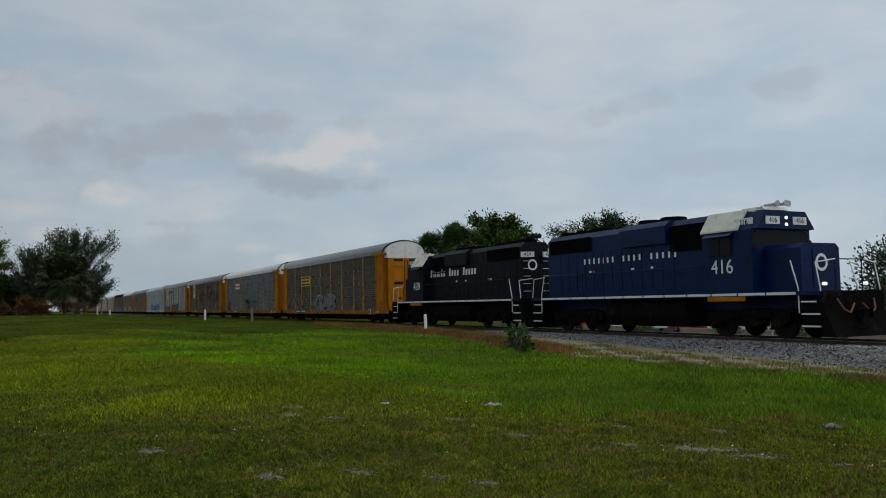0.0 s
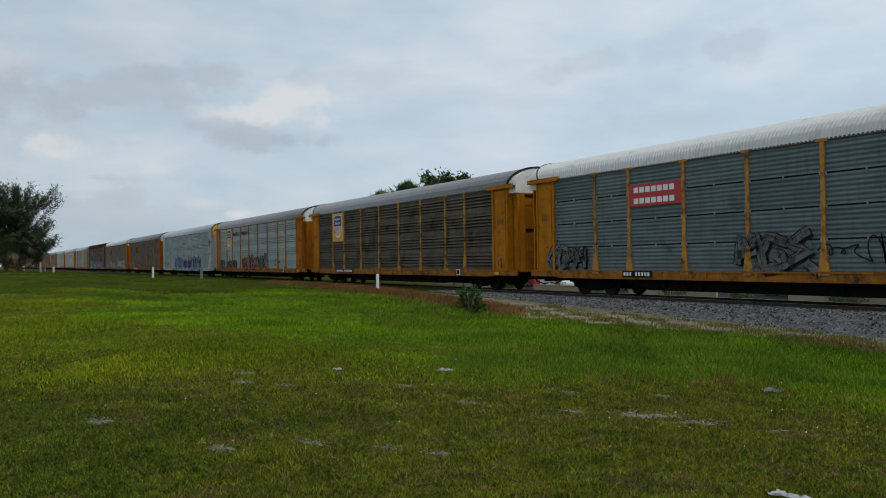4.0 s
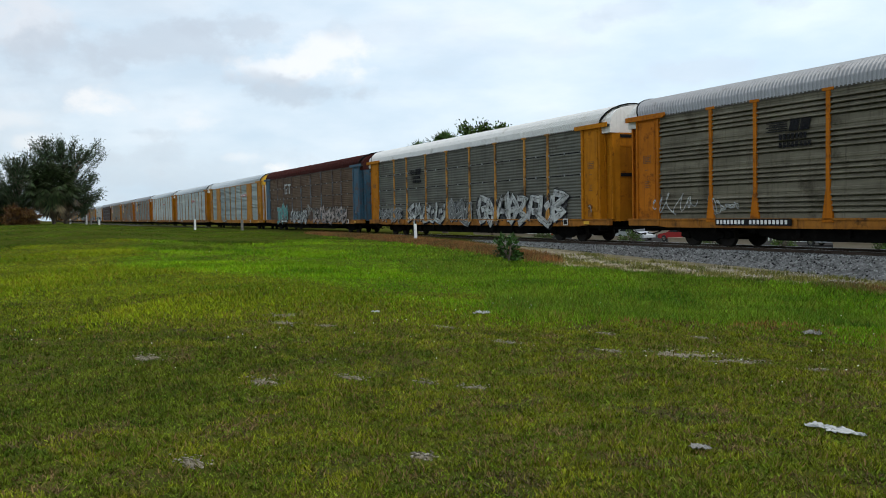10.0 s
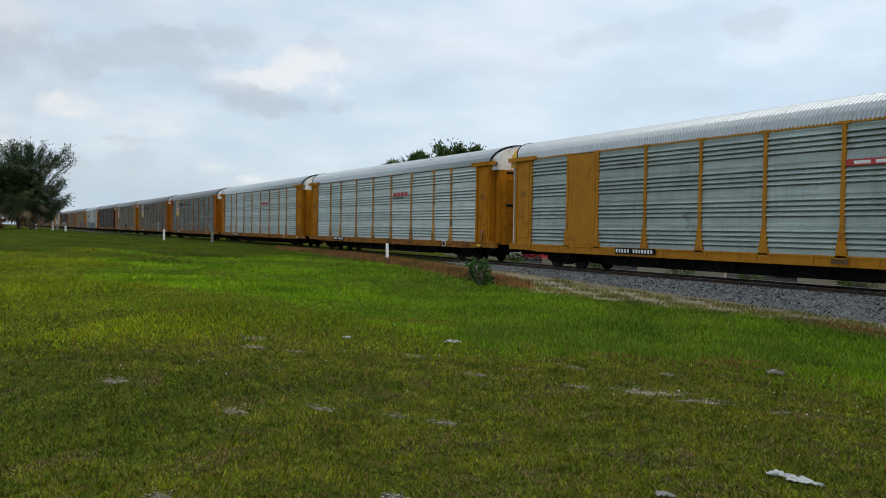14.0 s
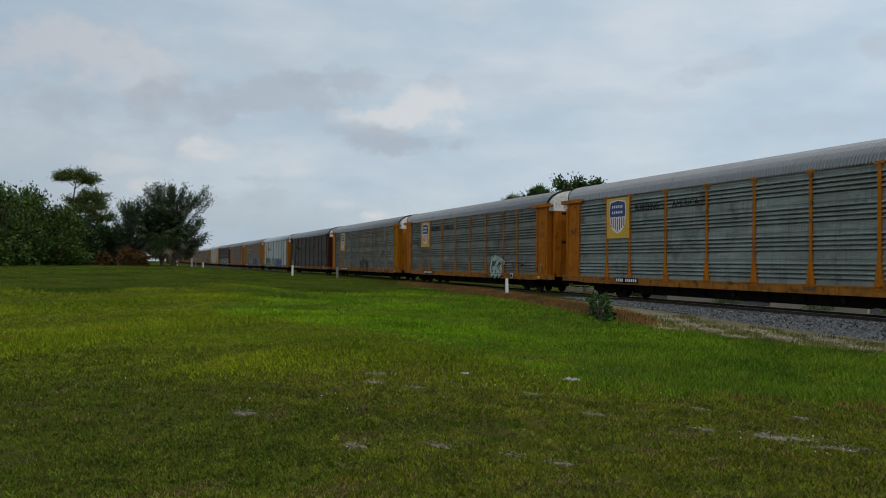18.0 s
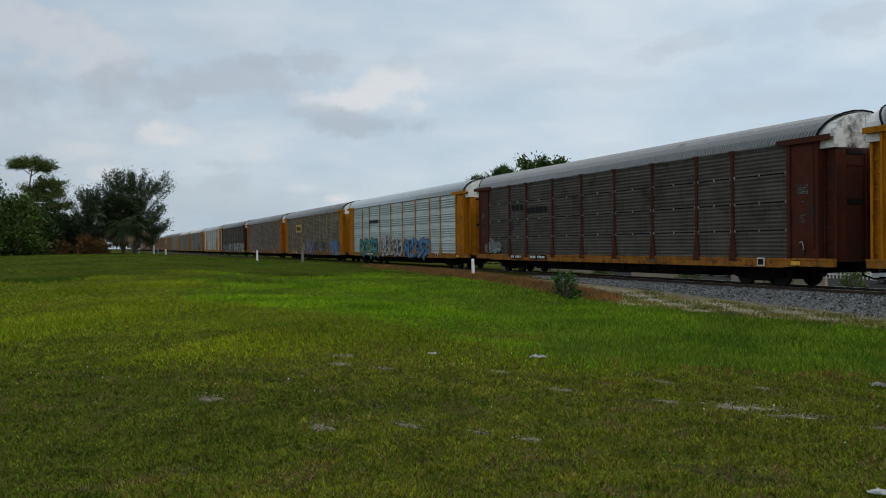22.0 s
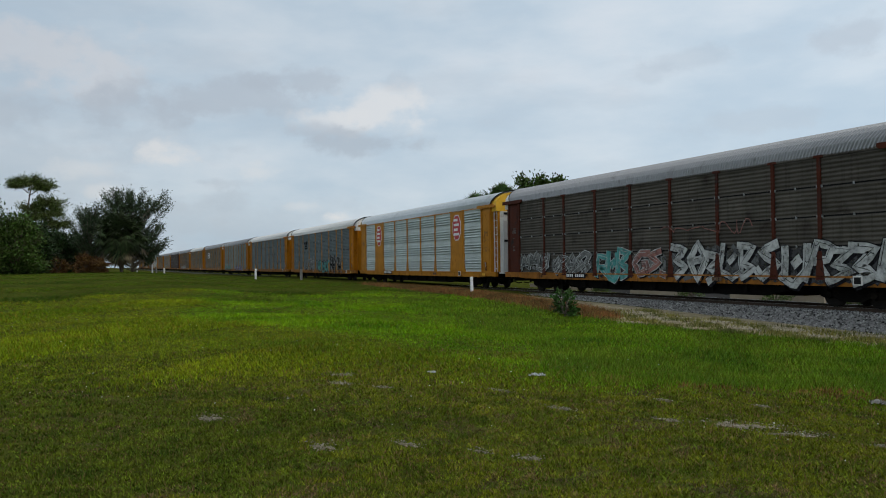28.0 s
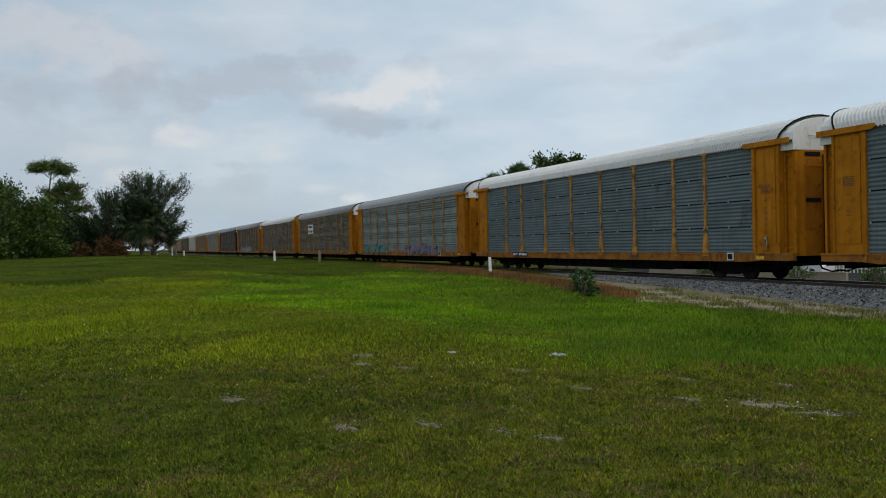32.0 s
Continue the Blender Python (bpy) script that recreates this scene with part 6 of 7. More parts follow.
part("rail", Build().box(-60, -44, 66.03, 66.07, BACK + 0.4, BACK + 0.5).box(-60, -44, 66.03, 66.07, BACK + 1.1, BACK + 1.2), white_paint, fence)


garden_wall = thing("garden_wall", "low beige garden wall behind the railway", "wall", kind="structure")
for x0, x1 in ((-82, -68), (-63, -55), (-50, -41), (-35, -24), (-18, -6)):
    part("wall", Build().box(x0, x1, 46.0, 46.2, BACK, BACK + 1.1), beige_wall, garden_wall)
    part("coping", Build().box(x0 - 0.05, x1 + 0.05, 45.95, 46.25, BACK + 1.1, BACK + 1.17), beige_wall, garden_wall)
for i, x in enumerate((-65.5, -53.0, -44.0, -37.5, -30.0, -21.0)):
    broad_shrub("garden_shrub", on_ground(x, 44.6), 1.3, 1.75, 90 + i, L_BRIGHT, "rounded green garden shrub beside the beige wall", 0.14, 40, 45, category="shrub", clear=0.02)


def low_building(x0, x1, y0, y1, h, label, wall_mat):
    hs = thing("low_building", label, "building")
    b = Build().box(x0, x1, y0, y0 + 0.25, BACK, BACK + h).box(x0, x1, y1 - 0.25, y1, BACK, BACK + h).box(x0, x0 + 0.25, y0 + 0.25, y1 - 0.25, BACK, BACK + h).box(x1 - 0.25, x1, y0 + 0.25, y1 - 0.25, BACK, BACK + h)
    part("wall", b, wall_mat, hs)
    part("roof", Build().prism([(y0 - 0.5, BACK + h), (y1 + 0.5, BACK + h), (y1 + 0.5, BACK + h + 0.25), ((y0 + y1) / 2, BACK + h + 1.2), (y0 - 0.5, BACK + h + 0.25)], "x", x0 - 0.5, x1 + 0.5), tile_roof, hs)
    x = x0 + 1.5
    while x < x1 - 1.5:
        w = part("window", Build().box(x, x + 1.2, y0 - 0.05, y0 + 0.02, BACK + 1.0, BACK + 2.2), white_paint, hs)
        part("pane", Build().box(x + 0.08, x + 1.12, y0 - 0.07, y0 - 0.05, BACK + 1.08, BACK + 2.12), glass_dark, w)
        x += 3.2
    part("door", Build().box(x1 - 1.4, x1 - 0.5, y0 - 0.05, y0 + 0.02, BACK, BACK + 2.1), rust_red, hs)


low_building(-38.5, -24, 72, 80, 2.9, "low beige building with brown roof behind the railway", beige_wall)
low_building(-88, -62, 73, 82, 2.2, "long low beige building behind the parked cars", beige_wall)
low_building(-16, 12, 74, 82, 3.2, "low white building beyond the boundary wall", white_paint)
table = thing("picnic_table", "weathered picnic table on the lot", "table", at=pose(-36.0, 57.0, BACK + 0.034))
part("tabletop", Build().box(-0.9, 0.9, -0.4, 0.4, 0.7, 0.76), tile_roof, table)
for s in (-1, 1):
    part("bench", Build().box(-0.9, 0.9, s * 0.75 - 0.14, s * 0.75 + 0.14, 0.42, 0.47), tile_roof, table)
    part("leg", Build().box(s * 0.65 - 0.05, s * 0.65 + 0.05, -0.8, 0.8, 0.36, 0.42).box(s * 0.65 - 0.05, s * 0.65 + 0.05, -0.3, -0.2, 0, 0.7).box(s * 0.65 - 0.05, s * 0.65 + 0.05, 0.2, 0.3, 0, 0.7), tile_roof, table)

# ------------------------------------------------------------ posts, weeds, litter on the near side
def marker_post(at, h, label, mat, r=0.09):
    p = thing("marker_post", label, "post", "marker posts beside the track", at=at)
    b = Build().tube((0, 0, -0.3), (0, 0, h - 0.08), r, r * 0.95, n=10)
    part("shaft", b, mat, p)
    part("cap", Build().tube((0, 0, h - 0.08), (0, 0, h), r * 1.05, r * 0.7, n=10), mat, p)


post_white = material("post_white", (0.8, 0.8, 0.78), 0.6, vary=0.06, dirt=(0.4, 0.36, 0.3), dirt_amount=0.15)
post_grey = material("post_grey", (0.2, 0.19, 0.17), 0.8, vary=0.2)
marker_post(on_ground(-40.1, 18.9) @ pose(0, 0, 0, 0, -3), 0.98, "white marker post leaning slightly in dry grass", post_white)
marker_post(on_ground(-92.0, 16.6) @ pose(0, 0, 0, 0, 2), 1.15, "white marker post on the bank", post_white, 0.12)
marker_post(on_ground(-82.0, 19.4), 1.1, "grey weathered post on the bank", post_grey, 0.14)
for x, y, h, m in ((-120.0, 7.4, 1.3, post_white), (-121.0, 8.0, 0.9, post_grey), (-123.0, 9.2, 0.8, post_white), (-119.5, 5.4, 0.7, post_white)):
    marker_post(on_ground(x, y), h, "small far post at the foot of the trees", m, 0.13)

weed = broad_shrub("roadside_weed", on_ground(-25.4, 15.7), 0.55, 1.0, 71, leaf_material("weed_leaves", (0.045, 0.10, 0.016)), "single feathery green weed bush at the edge of the ballast", 0.16, 24, 20, category="shrub", clear=0.05)
for i, (x, y, rad, h, mt) in enumerate(((-26.8, 16.3, 0.35, 0.45, L_BROAD),)):
    broad_shrub("low_weed", on_ground(x, y), rad, h, 80 + i, mt, "low leafy weed in the grass", 0.09, 26, 22, category="weed", clear=0.02)


def crumpled(name, x, y, w, d, h, mat, label, category, seed, turn=0, n=9):
    """A crumpled sheet lying in the grass."""
    r = np.random.default_rng(seed)
    X, Y = np.meshgrid(np.linspace(-w / 2, w / 2, n * 2), np.linspace(-d / 2, d / 2, n))
    edge = 1 + 0.35 * np.sin(X / w * 9 + r.uniform(0, 6)) + 0.2 * r.normal(0, 1, X.shape)
    Z = np.abs(r.normal(0, h * 0.5, X.shape)) + h * 0.5 + 0.02
    Y = Y * edge * (1 - 0.75 * smooth(0.15 * w, 0.5 * w, X))
    v = np.stack([X + r.normal(0, w * 0.012, X.shape), Y, Z], -1).reshape(-1, 3)
    m, k = X.shape
    i = np.arange(m * k).reshape(m, k)
    f = np.stack([i[:-1, :-1], i[:-1, 1:], i[1:, 1:], i[1:, :-1]], -1).reshape(-1, 4)
    me = bpy.data.meshes.new(name)
    me.from_pydata(v.tolist(), [], f.tolist())
    ob = single(name, me, mat, label, category, at=on_ground(x, y, turn))
    md = ob.modifiers.new("thickness", 'SOLIDIFY')
    md.thickness = 0.004
    return ob


paper = material("torn_plastic", (0.40, 0.40, 0.385), 0.5, vary=0.08, bump=0.05)
crumpled("plastic_sheet", -3.75, 4.92, 0.4, 0.12, 0.018, paper, "torn white plastic sheet lying in the grass", "litter", 3, 8)
crumpled("paper_scrap", -10.9, 6.25, 0.24, 0.16, 0.035, paper, "crumpled white paper scrap in the grass", "litter", 4, 40)
crumpled("paper_scrap", -11.9, 4.9, 0.14, 0.09, 0.02, paper, "small white paper scrap in the grass", "litter", 5, 10)
crumpled("paper_scrap", -3.79, 3.72, 0.13, 0.08, 0.012, post_grey, "small pale scrap trodden into the grass", "litter", 6, 30)
crumpled("stone", -7.84, 9.86, 0.24, 0.18, 0.05, post_grey, "pale stone lying in the grass", "stone", 7, 0)


# ------------------------------------------------------------ bare patches
sand = material("bare_sand", (0.22, 0.185, 0.13), 0.95, vary=0.3, scale=5, fine=40, bump=0.5, dirt=(0.10, 0.085, 0.05), dirt_amount=0.5, dirt_scale=7)
PATCHES = [(-9.48, 1.16, 0.5, 0.3, 20), (-7.28, 2.74, 0.42, 0.2, 25), (-9.8, 5.04, 0.75, 0.28, 25), (-7.0, 6.6, 0.75, 0.36, 70), (-6.35, 6.75, 0.6, 0.22, 75), (-8.14, 8.05, 0.5, 0.25, 40),
           (-8.29, 5.05, 0.34, 0.16, 30), (-10.49, 3.58, 0.5, 0.18, 25), (-12.34, 3.54, 0.42, 0.3, 20), (-7.48, 1.95, 0.42, 0.24, 20), (-6.34, 3.54, 0.26, 0.15, 30), (-6.75, 3.25, 0.24, 0.14, 30),
           (-8.7, 6.9, 0.55, 0.22, 35), (-7.4, 5.9, 0.4, 0.16, 40), (-4.6, 2.2, 0.3, 0.16, 30), (-11.2, 3.2, 0.4, 0.2, 20), (-5.2, 0.9, 0.3, 0.18, 10), (-5.6, 7.1, 0.5, 0.16, 75)]


PATCHES = [(px, py, a * k, b * k, turn) for (px, py, a, b, turn), k in zip(PATCHES, (0.7, 0.6, 0.35, 1.0, 0.8, 0.4, 0.8, 0.5, 0.9, 0.7, 0.9, 0.7, 0.35, 0.6, 0.6, 0.8, 0.7, 0.35))]


def sand_patch(x, y, a, b, turn, seed):
    r = np.random.default_rng(seed)
    n = 26
    th = np.linspace(0, 2 * np.pi, n, endpoint=False)
    rad = 1 + 0.3 * np.sin(3 * th + r.uniform(0, 6)) * r.uniform(0.4, 1) + r.normal(0, 0.34, n)
    c, s = math.cos(radians(turn)), math.sin(radians(turn))
    v, f = [], []
    for k, q in enumerate((0.0, 0.55, 1.0)):
        for i in range(n):
            u, w = 0.62 * a * rad[i] * q * math.cos(th[i]), 0.62 * b * rad[i] * q * math.sin(th[i])
            px, py = x + u * c - w * s, y + u * s + w * c
            v.append((px, py, float(ground_z(px, py)) + (0.012 if q < 1 else -0.02) + r.normal(0, 0.003)))
    for k in range(2):
        for i in range(n):
            j = (i + 1) % n
            f.append((k * n + i, k * n + j, (k + 1) * n + j, (k + 1) * n + i))
    me = bpy.data.meshes.new("bare_patch")
    me.from_pydata(v, [], f)
    single("bare_patch", me, sand, "bare sandy patch worn into the grass", "bare ground", group="bare patches", kind="structure")


for i, p_ in enumerate(PATCHES):
    sand_patch(*p_, seed=i)

# strip of sand, pebbles and dead grass between meadow and ballast
strip_mat = material("sandy_verge", (0.26, 0.21, 0.12), 0.95, vary=0.35, scale=1.6, fine=14, bump=0.6, dirt=(0.13, 0.115, 0.04), dirt_amount=0.4, dirt_scale=1.3)
vx = np.linspace(-60, 22, 165)
vr = np.random.default_rng(8)
rows_v = []
for k in range(7):
    t = k / 6
    near = np.interp(vx, [-60, -40, -28, -24, -21, -19, -17, 22], [19.8, 19.4, 17.6, 16.3, 17.0, 17.6, 18.8, 18.9]) + 0.35 * np.sin(vx * 0.9) + vr.normal(0, 0.12, len(vx))
    yy = near * (1 - t) + np.interp(vx, [-50, -32, -16, 22], [20.6, 20.9, 21.5, 21.6]) * t
    rows_v.append(np.stack([vx, yy, ground_z(vx, yy) + 0.014 * (0.2 if k == 0 else 1) + vr.normal(0, 0.004, len(vx))], -1))
V = np.array(rows_v)
ii = np.arange(V.shape[0] * V.shape[1]).reshape(V.shape[:2])
me_v = bpy.data.meshes.new("verge")
me_v.from_pydata(V.reshape(-1, 3).tolist(), [], np.stack([ii[:-1, :-1], ii[:-1, 1:], ii[1:, 1:], ii[1:, :-1]], -1).reshape(-1, 4).tolist())
single("verge", me_v, strip_mat, "sandy verge with pebbles and dead grass beside the ballast", "verge", kind="structure")


# ------------------------------------------------------------ ballast stones and sleepers
def scatter(name, pts, size, mat, label, category, seed, flat=0.7):
    """Many small angular stones in one mesh."""
    r = np.random.default_rng(seed)
    base = np.array([(1, 0, 0), (-1, 0, 0), (0, 1, 0), (0, -1, 0), (0, 0, 1), (0, 0, -1)], float)
    tri = np.array([(0, 2, 4), (2, 1, 4), (1, 3, 4), (3, 0, 4), (2, 0, 5), (1, 2, 5), (3, 1, 5), (0, 3, 5)])
    n = len(pts)
    a = r.uniform(0, 2 * np.pi, n)
    c, s = np.cos(a), np.sin(a)
    v = base[None] * (size * r.uniform(0.5, 1.25, (n, 1, 1))) * r.uniform(0.65, 1.2, (n, 6, 1)) * np.array([1, 0.8, flat])
    x = v[..., 0] * c[:, None] - v[..., 1] * s[:, None]
    y = v[..., 0] * s[:, None] + v[..., 1] * c[:, None]
    v = np.stack([x, y, v[..., 2]], -1) + np.asarray(pts)[:, None]
    f = tri[None] + 6 * np.arange(n)[:, None, None]
    me = tri_mesh(name, v.reshape(-1, 3), f.reshape(-1, 3))
    return single(name, me, mat, label, category, kind="stuff")


def tri_mesh(name, v, f):
    me = bpy.data.meshes.new(name)
    me.vertices.add(len(v))
    me.vertices.foreach_set("co", np.ascontiguousarray(v, dtype=np.float32).ravel())
    me.loops.add(3 * len(f))
    me.loops.foreach_set("vertex_index", np.ascontiguousarray(f, dtype=np.int32).ravel())
    me.polygons.add(len(f))
    me.polygons.foreach_set("loop_start", np.arange(0, 3 * len(f), 3, dtype=np.int32))
    me.update(calc_edges=True)
    return me


stone_mat = material("ballast_stone", (0.23, 0.225, 0.215), 0.9, spec=0.1, vary=0.35, scale=9, fine=50, bump=0.3, random_tint=0.95, island=True)
sr = np.random.default_rng(9)
N_ST = 46000
sx = -64 + 78 * sr.random(N_ST) ** 0.8
sy = TRACK_Y + 0.2 - (ballast_toe(sx) + 0.15) * sr.random(N_ST)
scatter("ballast_stones", np.stack([sx, sy, ballast_z(sx, sy) + 0.015], -1), 0.045, stone_mat, "loose angular grey ballast stones", "gravel", 10)
pale_crumb = material("pale_sand_crumb", (0.25, 0.22, 0.17), 0.95, vary=0.25, random_tint=0.4, island=True)
cr = np.random.default_rng(21)
crumb = []
for cx, cy, a, b, turn in PATCHES:
    n = int(150 * a)
    u, w = a * 0.5 * cr.normal(0, 1, n), b * 0.5 * cr.normal(0, 1, n)
    c, s = math.cos(radians(turn)), math.sin(radians(turn))
    crumb.append(np.stack([cx + u * c - w * s, cy + u * s + w * c], -1))
crumb = np.concatenate(crumb)
scatter("sand_crumbs", np.stack([crumb[:, 0], crumb[:, 1], ground_z(crumb[:, 0], crumb[:, 1]) + 0.02], -1), 0.014, pale_crumb, "pale crumbs of sand and shell on the bare spots", "gravel", 12, 0.5)
pebble = material("pale_pebble", (0.38, 0.335, 0.26), 0.9, vary=0.2, random_tint=0.4, island=True)
px_ = sr.uniform(-29, 8, 5500)
py_ = np.interp(px_, [-27, -24, -19, -17, 8], [18.2, 17.8, 18.8, 19.6, 19.6]) + sr.random(5500) * 1.9
scatter("verge_pebbles", np.stack([px_, py_, ground_z(px_, py_) + 0.02], -1), 0.037, pebble, "pale pebbles scattered along the verge", "gravel", 11)

sleeper_wood = material("sleeper_wood", (0.07, 0.055, 0.045), 0.9, vary=0.35, scale=4, fine=30, bump=0.5)
sleepers = thing("sleepers", "weathered wooden sleepers under the rails", "sleepers", kind="structure")
tie = shared("sleeper", lambda: Build().box(-0.11, 0.11, -1.3, 1.3, -0.2, 0.0))
for i in range(150):
    part("sleeper", tie, sleeper_wood, sleepers, at=pose(-78 + i * 0.6, TRACK_Y + random.uniform(-0.03, 0.03), RAIL_Z - 0.13, 0, 0, random.uniform(-1, 1)))


# ------------------------------------------------------------ grass
def grass_material(name, base, dry, dry_amount, patch=0.5):
    m = bpy.data.materials.new(name)
    m.use_nodes = True
    nt = m.node_tree
    N, L = nt.nodes.new, nt.links.new
    b = nt.nodes["Principled BSDF"]
    b.inputs["Roughness"].default_value = 0.65
    b.inputs["Specular IOR Level"].default_value = 0.08
    tc, geo = N("ShaderNodeTexCoord"), N("ShaderNodeNewGeometry")

    def nz(scale, detail):
        n = N("ShaderNodeTexNoise")
        n.inputs["Scale"].default_value, n.inputs["Detail"].default_value = scale, detail
        L(tc.outputs["Object"], n.inputs["Vector"])
        return n.outputs[0]

    def rng_(f, a, c, lo, hi):
        r = N("ShaderNodeMapRange")
        for i, v in ((1, a), (2, c), (3, lo), (4, hi)):
            r.inputs[i].default_value = v
        L(f, r.inputs[0])
        return r.outputs[0]

    def mix(fac, a, c):
        x = N("ShaderNodeMix")
        x.data_type = 'RGBA'
        for sock, v in ((x.inputs[0], fac), (x.inputs[6], a), (x.inputs[7], c)):
            if isinstance(v, tuple):
                sock.default_value = (*v, 1)
            else:
                L(v, sock)
        return x.outputs[2]

    col = mix(rng_(nz(patch, 4), 0.35, 0.65, 0, 1), tuple(c * k for c, k in zip(base, (0.48, 0.66, 0.7))), tuple(c * 1.3 for c in base))
    col = mix(rng_(nz(patch * 2.7, 5), 0.55, 0.75, 0, dry_amount), col, dry)
    rnd = geo.outputs["Random Per Island"]
    hsv = N("ShaderNodeHueSaturation")
    L(rng_(rnd, 0, 1, 0.4, 1.75), hsv.inputs["Value"])
    L(rng_(rnd, 0, 1, 0.485, 0.51), hsv.inputs["Hue"])
    L(col, hsv.inputs["Color"])
    straw = N("ShaderNodeMath")
    straw.operation = 'GREATER_THAN'
    L(rnd, straw.inputs[0])
    straw.inputs[1].default_value = 1 - 0.12 * dry_amount * 2
    col = mix(straw.outputs[0], hsv.outputs[0], dry)
    L(col, b.inputs["Base Color"])
    MATS[name] = m
    return m


def blades(name, x, y, h, w, mat, label, category, seed, lean=0.5):
    """One triangle for each blade, bent over a little by its lean."""
    r = np.random.default_rng(seed)
    n = len(x)
    a = r.uniform(0, 2 * np.pi, n)
    b = r.uniform(0, 2 * np.pi, n)
    z = ground_z(x, y) - 0.01
    ux, uy = np.cos(a) * w * 0.5, np.sin(a) * w * 0.5
    tip = h * lean * r.uniform(0.1, 1.3, n)
    v = np.stack([np.stack([x - ux, y - uy, z], -1), np.stack([x + ux, y + uy, z], -1), np.stack([x + tip * np.cos(b), y + tip * np.sin(b), z + h], -1)], 1)
    return single(name, tri_mesh(name, v.reshape(-1, 3), np.arange(3 * n).reshape(-1, 3)), mat, label, category, kind="stuff")


def sector(n, r0, r1, power, seed, a0=24.0, a1=103.0):
    """Random points in the wedge of meadow before the camera."""
    r = np.random.default_rng(seed)
    d = r0 * (r1 / r0) ** (r.random(n) ** power)
    a = np.radians(r.uniform(a0, a1, n))
    return -np.sin(a) * d, np.cos(a) * d, d, r


def cells(x, y, size, seed):
    """A random value for each cell of an uneven net of cells about as wide as size."""
    u = x / size + 0.35 * np.sin(y / size * 1.9 + seed) + 0.2 * np.sin(x / size * 3.1)
    w = y / size + 0.35 * np.sin(x / size * 1.7 + 2 * seed) + 0.2 * np.sin(y / size * 2.7)
    i, j = np.floor(u).astype(np.int64), np.floor(w).astype(np.int64)
    k = (i * 73856093) ^ (j * 19349663) ^ (seed * 83492791)
    k = (k ^ (k >> 13)) * 1274126177
    return ((k ^ (k >> 16)) & 0xFFFF) / 65535.0


def clear_of_patches(x, y, r, keep=0.6):
    ok = np.ones(len(x), bool)
    for cx, cy, a, b, turn in PATCHES:
        c, s = math.cos(radians(turn)), math.sin(radians(turn))
        u, w = (x - cx) * c + (y - cy) * s, -(x - cx) * s + (y - cy) * c
        ok &= ~(((u / a) ** 2 + (w / b) ** 2 < 0.8) & (r.random(len(x)) > keep))
    return ok


def tall_zone(x, y):
    """1 inside the stands of tall grass."""
    wob = 0.8 * np.sin(x * 0.7) + 0.5 * np.sin(y * 1.3 + x)
    near = np.interp(x, [-40, -30, -22, -15.5, -13.8, -10, -9.3, -7, 10], [12, 12, 10.5, 8.5, 8.0, 7.0, 11.0, 14.0, 16.0])
    return smooth(-0.5, 0.6, y - near - 0.5 * wob) * (1 - smooth(-0.4, 0.5, y - np.interp(x, [-60, -40, -28, -24, -21, -19, -17.5, 10], [19.2, 18.6, 17.2, 16.1, 17.0, 17.4, 19.0, 19.3])))


def mid_zone(x, y):
    """1 on the far, longer meadow."""
    return smooth(11.5, 15.5, np.hypot(x, y) + 1.2 * np.sin(x * 0.8) * np.cos(y * 0.6))


G_LAWN = grass_material("lawn_grass", (0.150, 0.163, 0.008), (0.20, 0.13, 0.05), 0.7, 2.3)
G_MID = grass_material("meadow_grass", (0.185, 0.235, 0.005), (0.25, 0.185, 0.015), 0.5, 0.16)
G_TALL = grass_material("tall_grass", (0.112, 0.182, 0.010), (0.17, 0.15, 0.02), 0.4, 0.45)
G_BRIGHT = grass_material("bright_grass", (0.15, 0.28, 0.004), (0.20, 0.2, 0.012), 0.4, 0.3)
G_BANK = grass_material("bank_grass", (0.062, 0.108, 0.004), (0.16, 0.13, 0.015), 0.35, 0.12)
G_RED = grass_material("red_seed_grass", (0.23, 0.10, 0.035), (0.2, 0.16, 0.05), 0.7, 0.6)
G_DRY = grass_material("dry_verge_grass", (0.20, 0.175, 0.045), (0.12, 0.14, 0.03), 0.6, 0.9)
G_LEAF = grass_material("clover_leaves", (0.125, 0.165, 0.010), (0.15, 0.115, 0.03), 0.5, 2.9)

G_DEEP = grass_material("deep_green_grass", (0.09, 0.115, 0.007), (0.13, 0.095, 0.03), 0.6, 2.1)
G_BROWN = grass_material("dead_lawn_grass", (0.16, 0.105, 0.045), (0.09, 0.055, 0.02), 0.6, 1.4)

x, y, d, r = sector(700000, 3.0, 17.0, 0.75, 101)
fine, coarse = cells(x, y, 0.075, 3), cells(x, y, 0.5, 7)
k = clear_of_patches(x, y, r, 0.3) & (tall_zone(x, y) < r.random(len(x))) & (y < 18.5) & (r.random(len(x)) < 0.5 + 0.6 * fine * (0.6 + 0.6 * coarse))
h = (0.012 + 0.024 * r.random(len(x)) ** 1.4) * (0.6 + 0.9 * fine) * (1 + 0.03 * d)
w = 0.0075 + 0.0014 * d
brown = (cells(x, y, 0.34, 11) > 0.86) & (r.random(len(x)) < 0.75)
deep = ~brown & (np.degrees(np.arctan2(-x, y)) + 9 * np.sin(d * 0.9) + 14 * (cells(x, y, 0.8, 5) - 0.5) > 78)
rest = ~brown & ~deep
blades("lawn", x[k & rest], y[k & rest], h[k & rest], w[k & rest], G_LAWN, "short trodden meadow grass with straw in it", "grass", 1, 0.95)
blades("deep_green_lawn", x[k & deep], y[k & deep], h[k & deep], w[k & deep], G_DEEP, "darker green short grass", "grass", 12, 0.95)
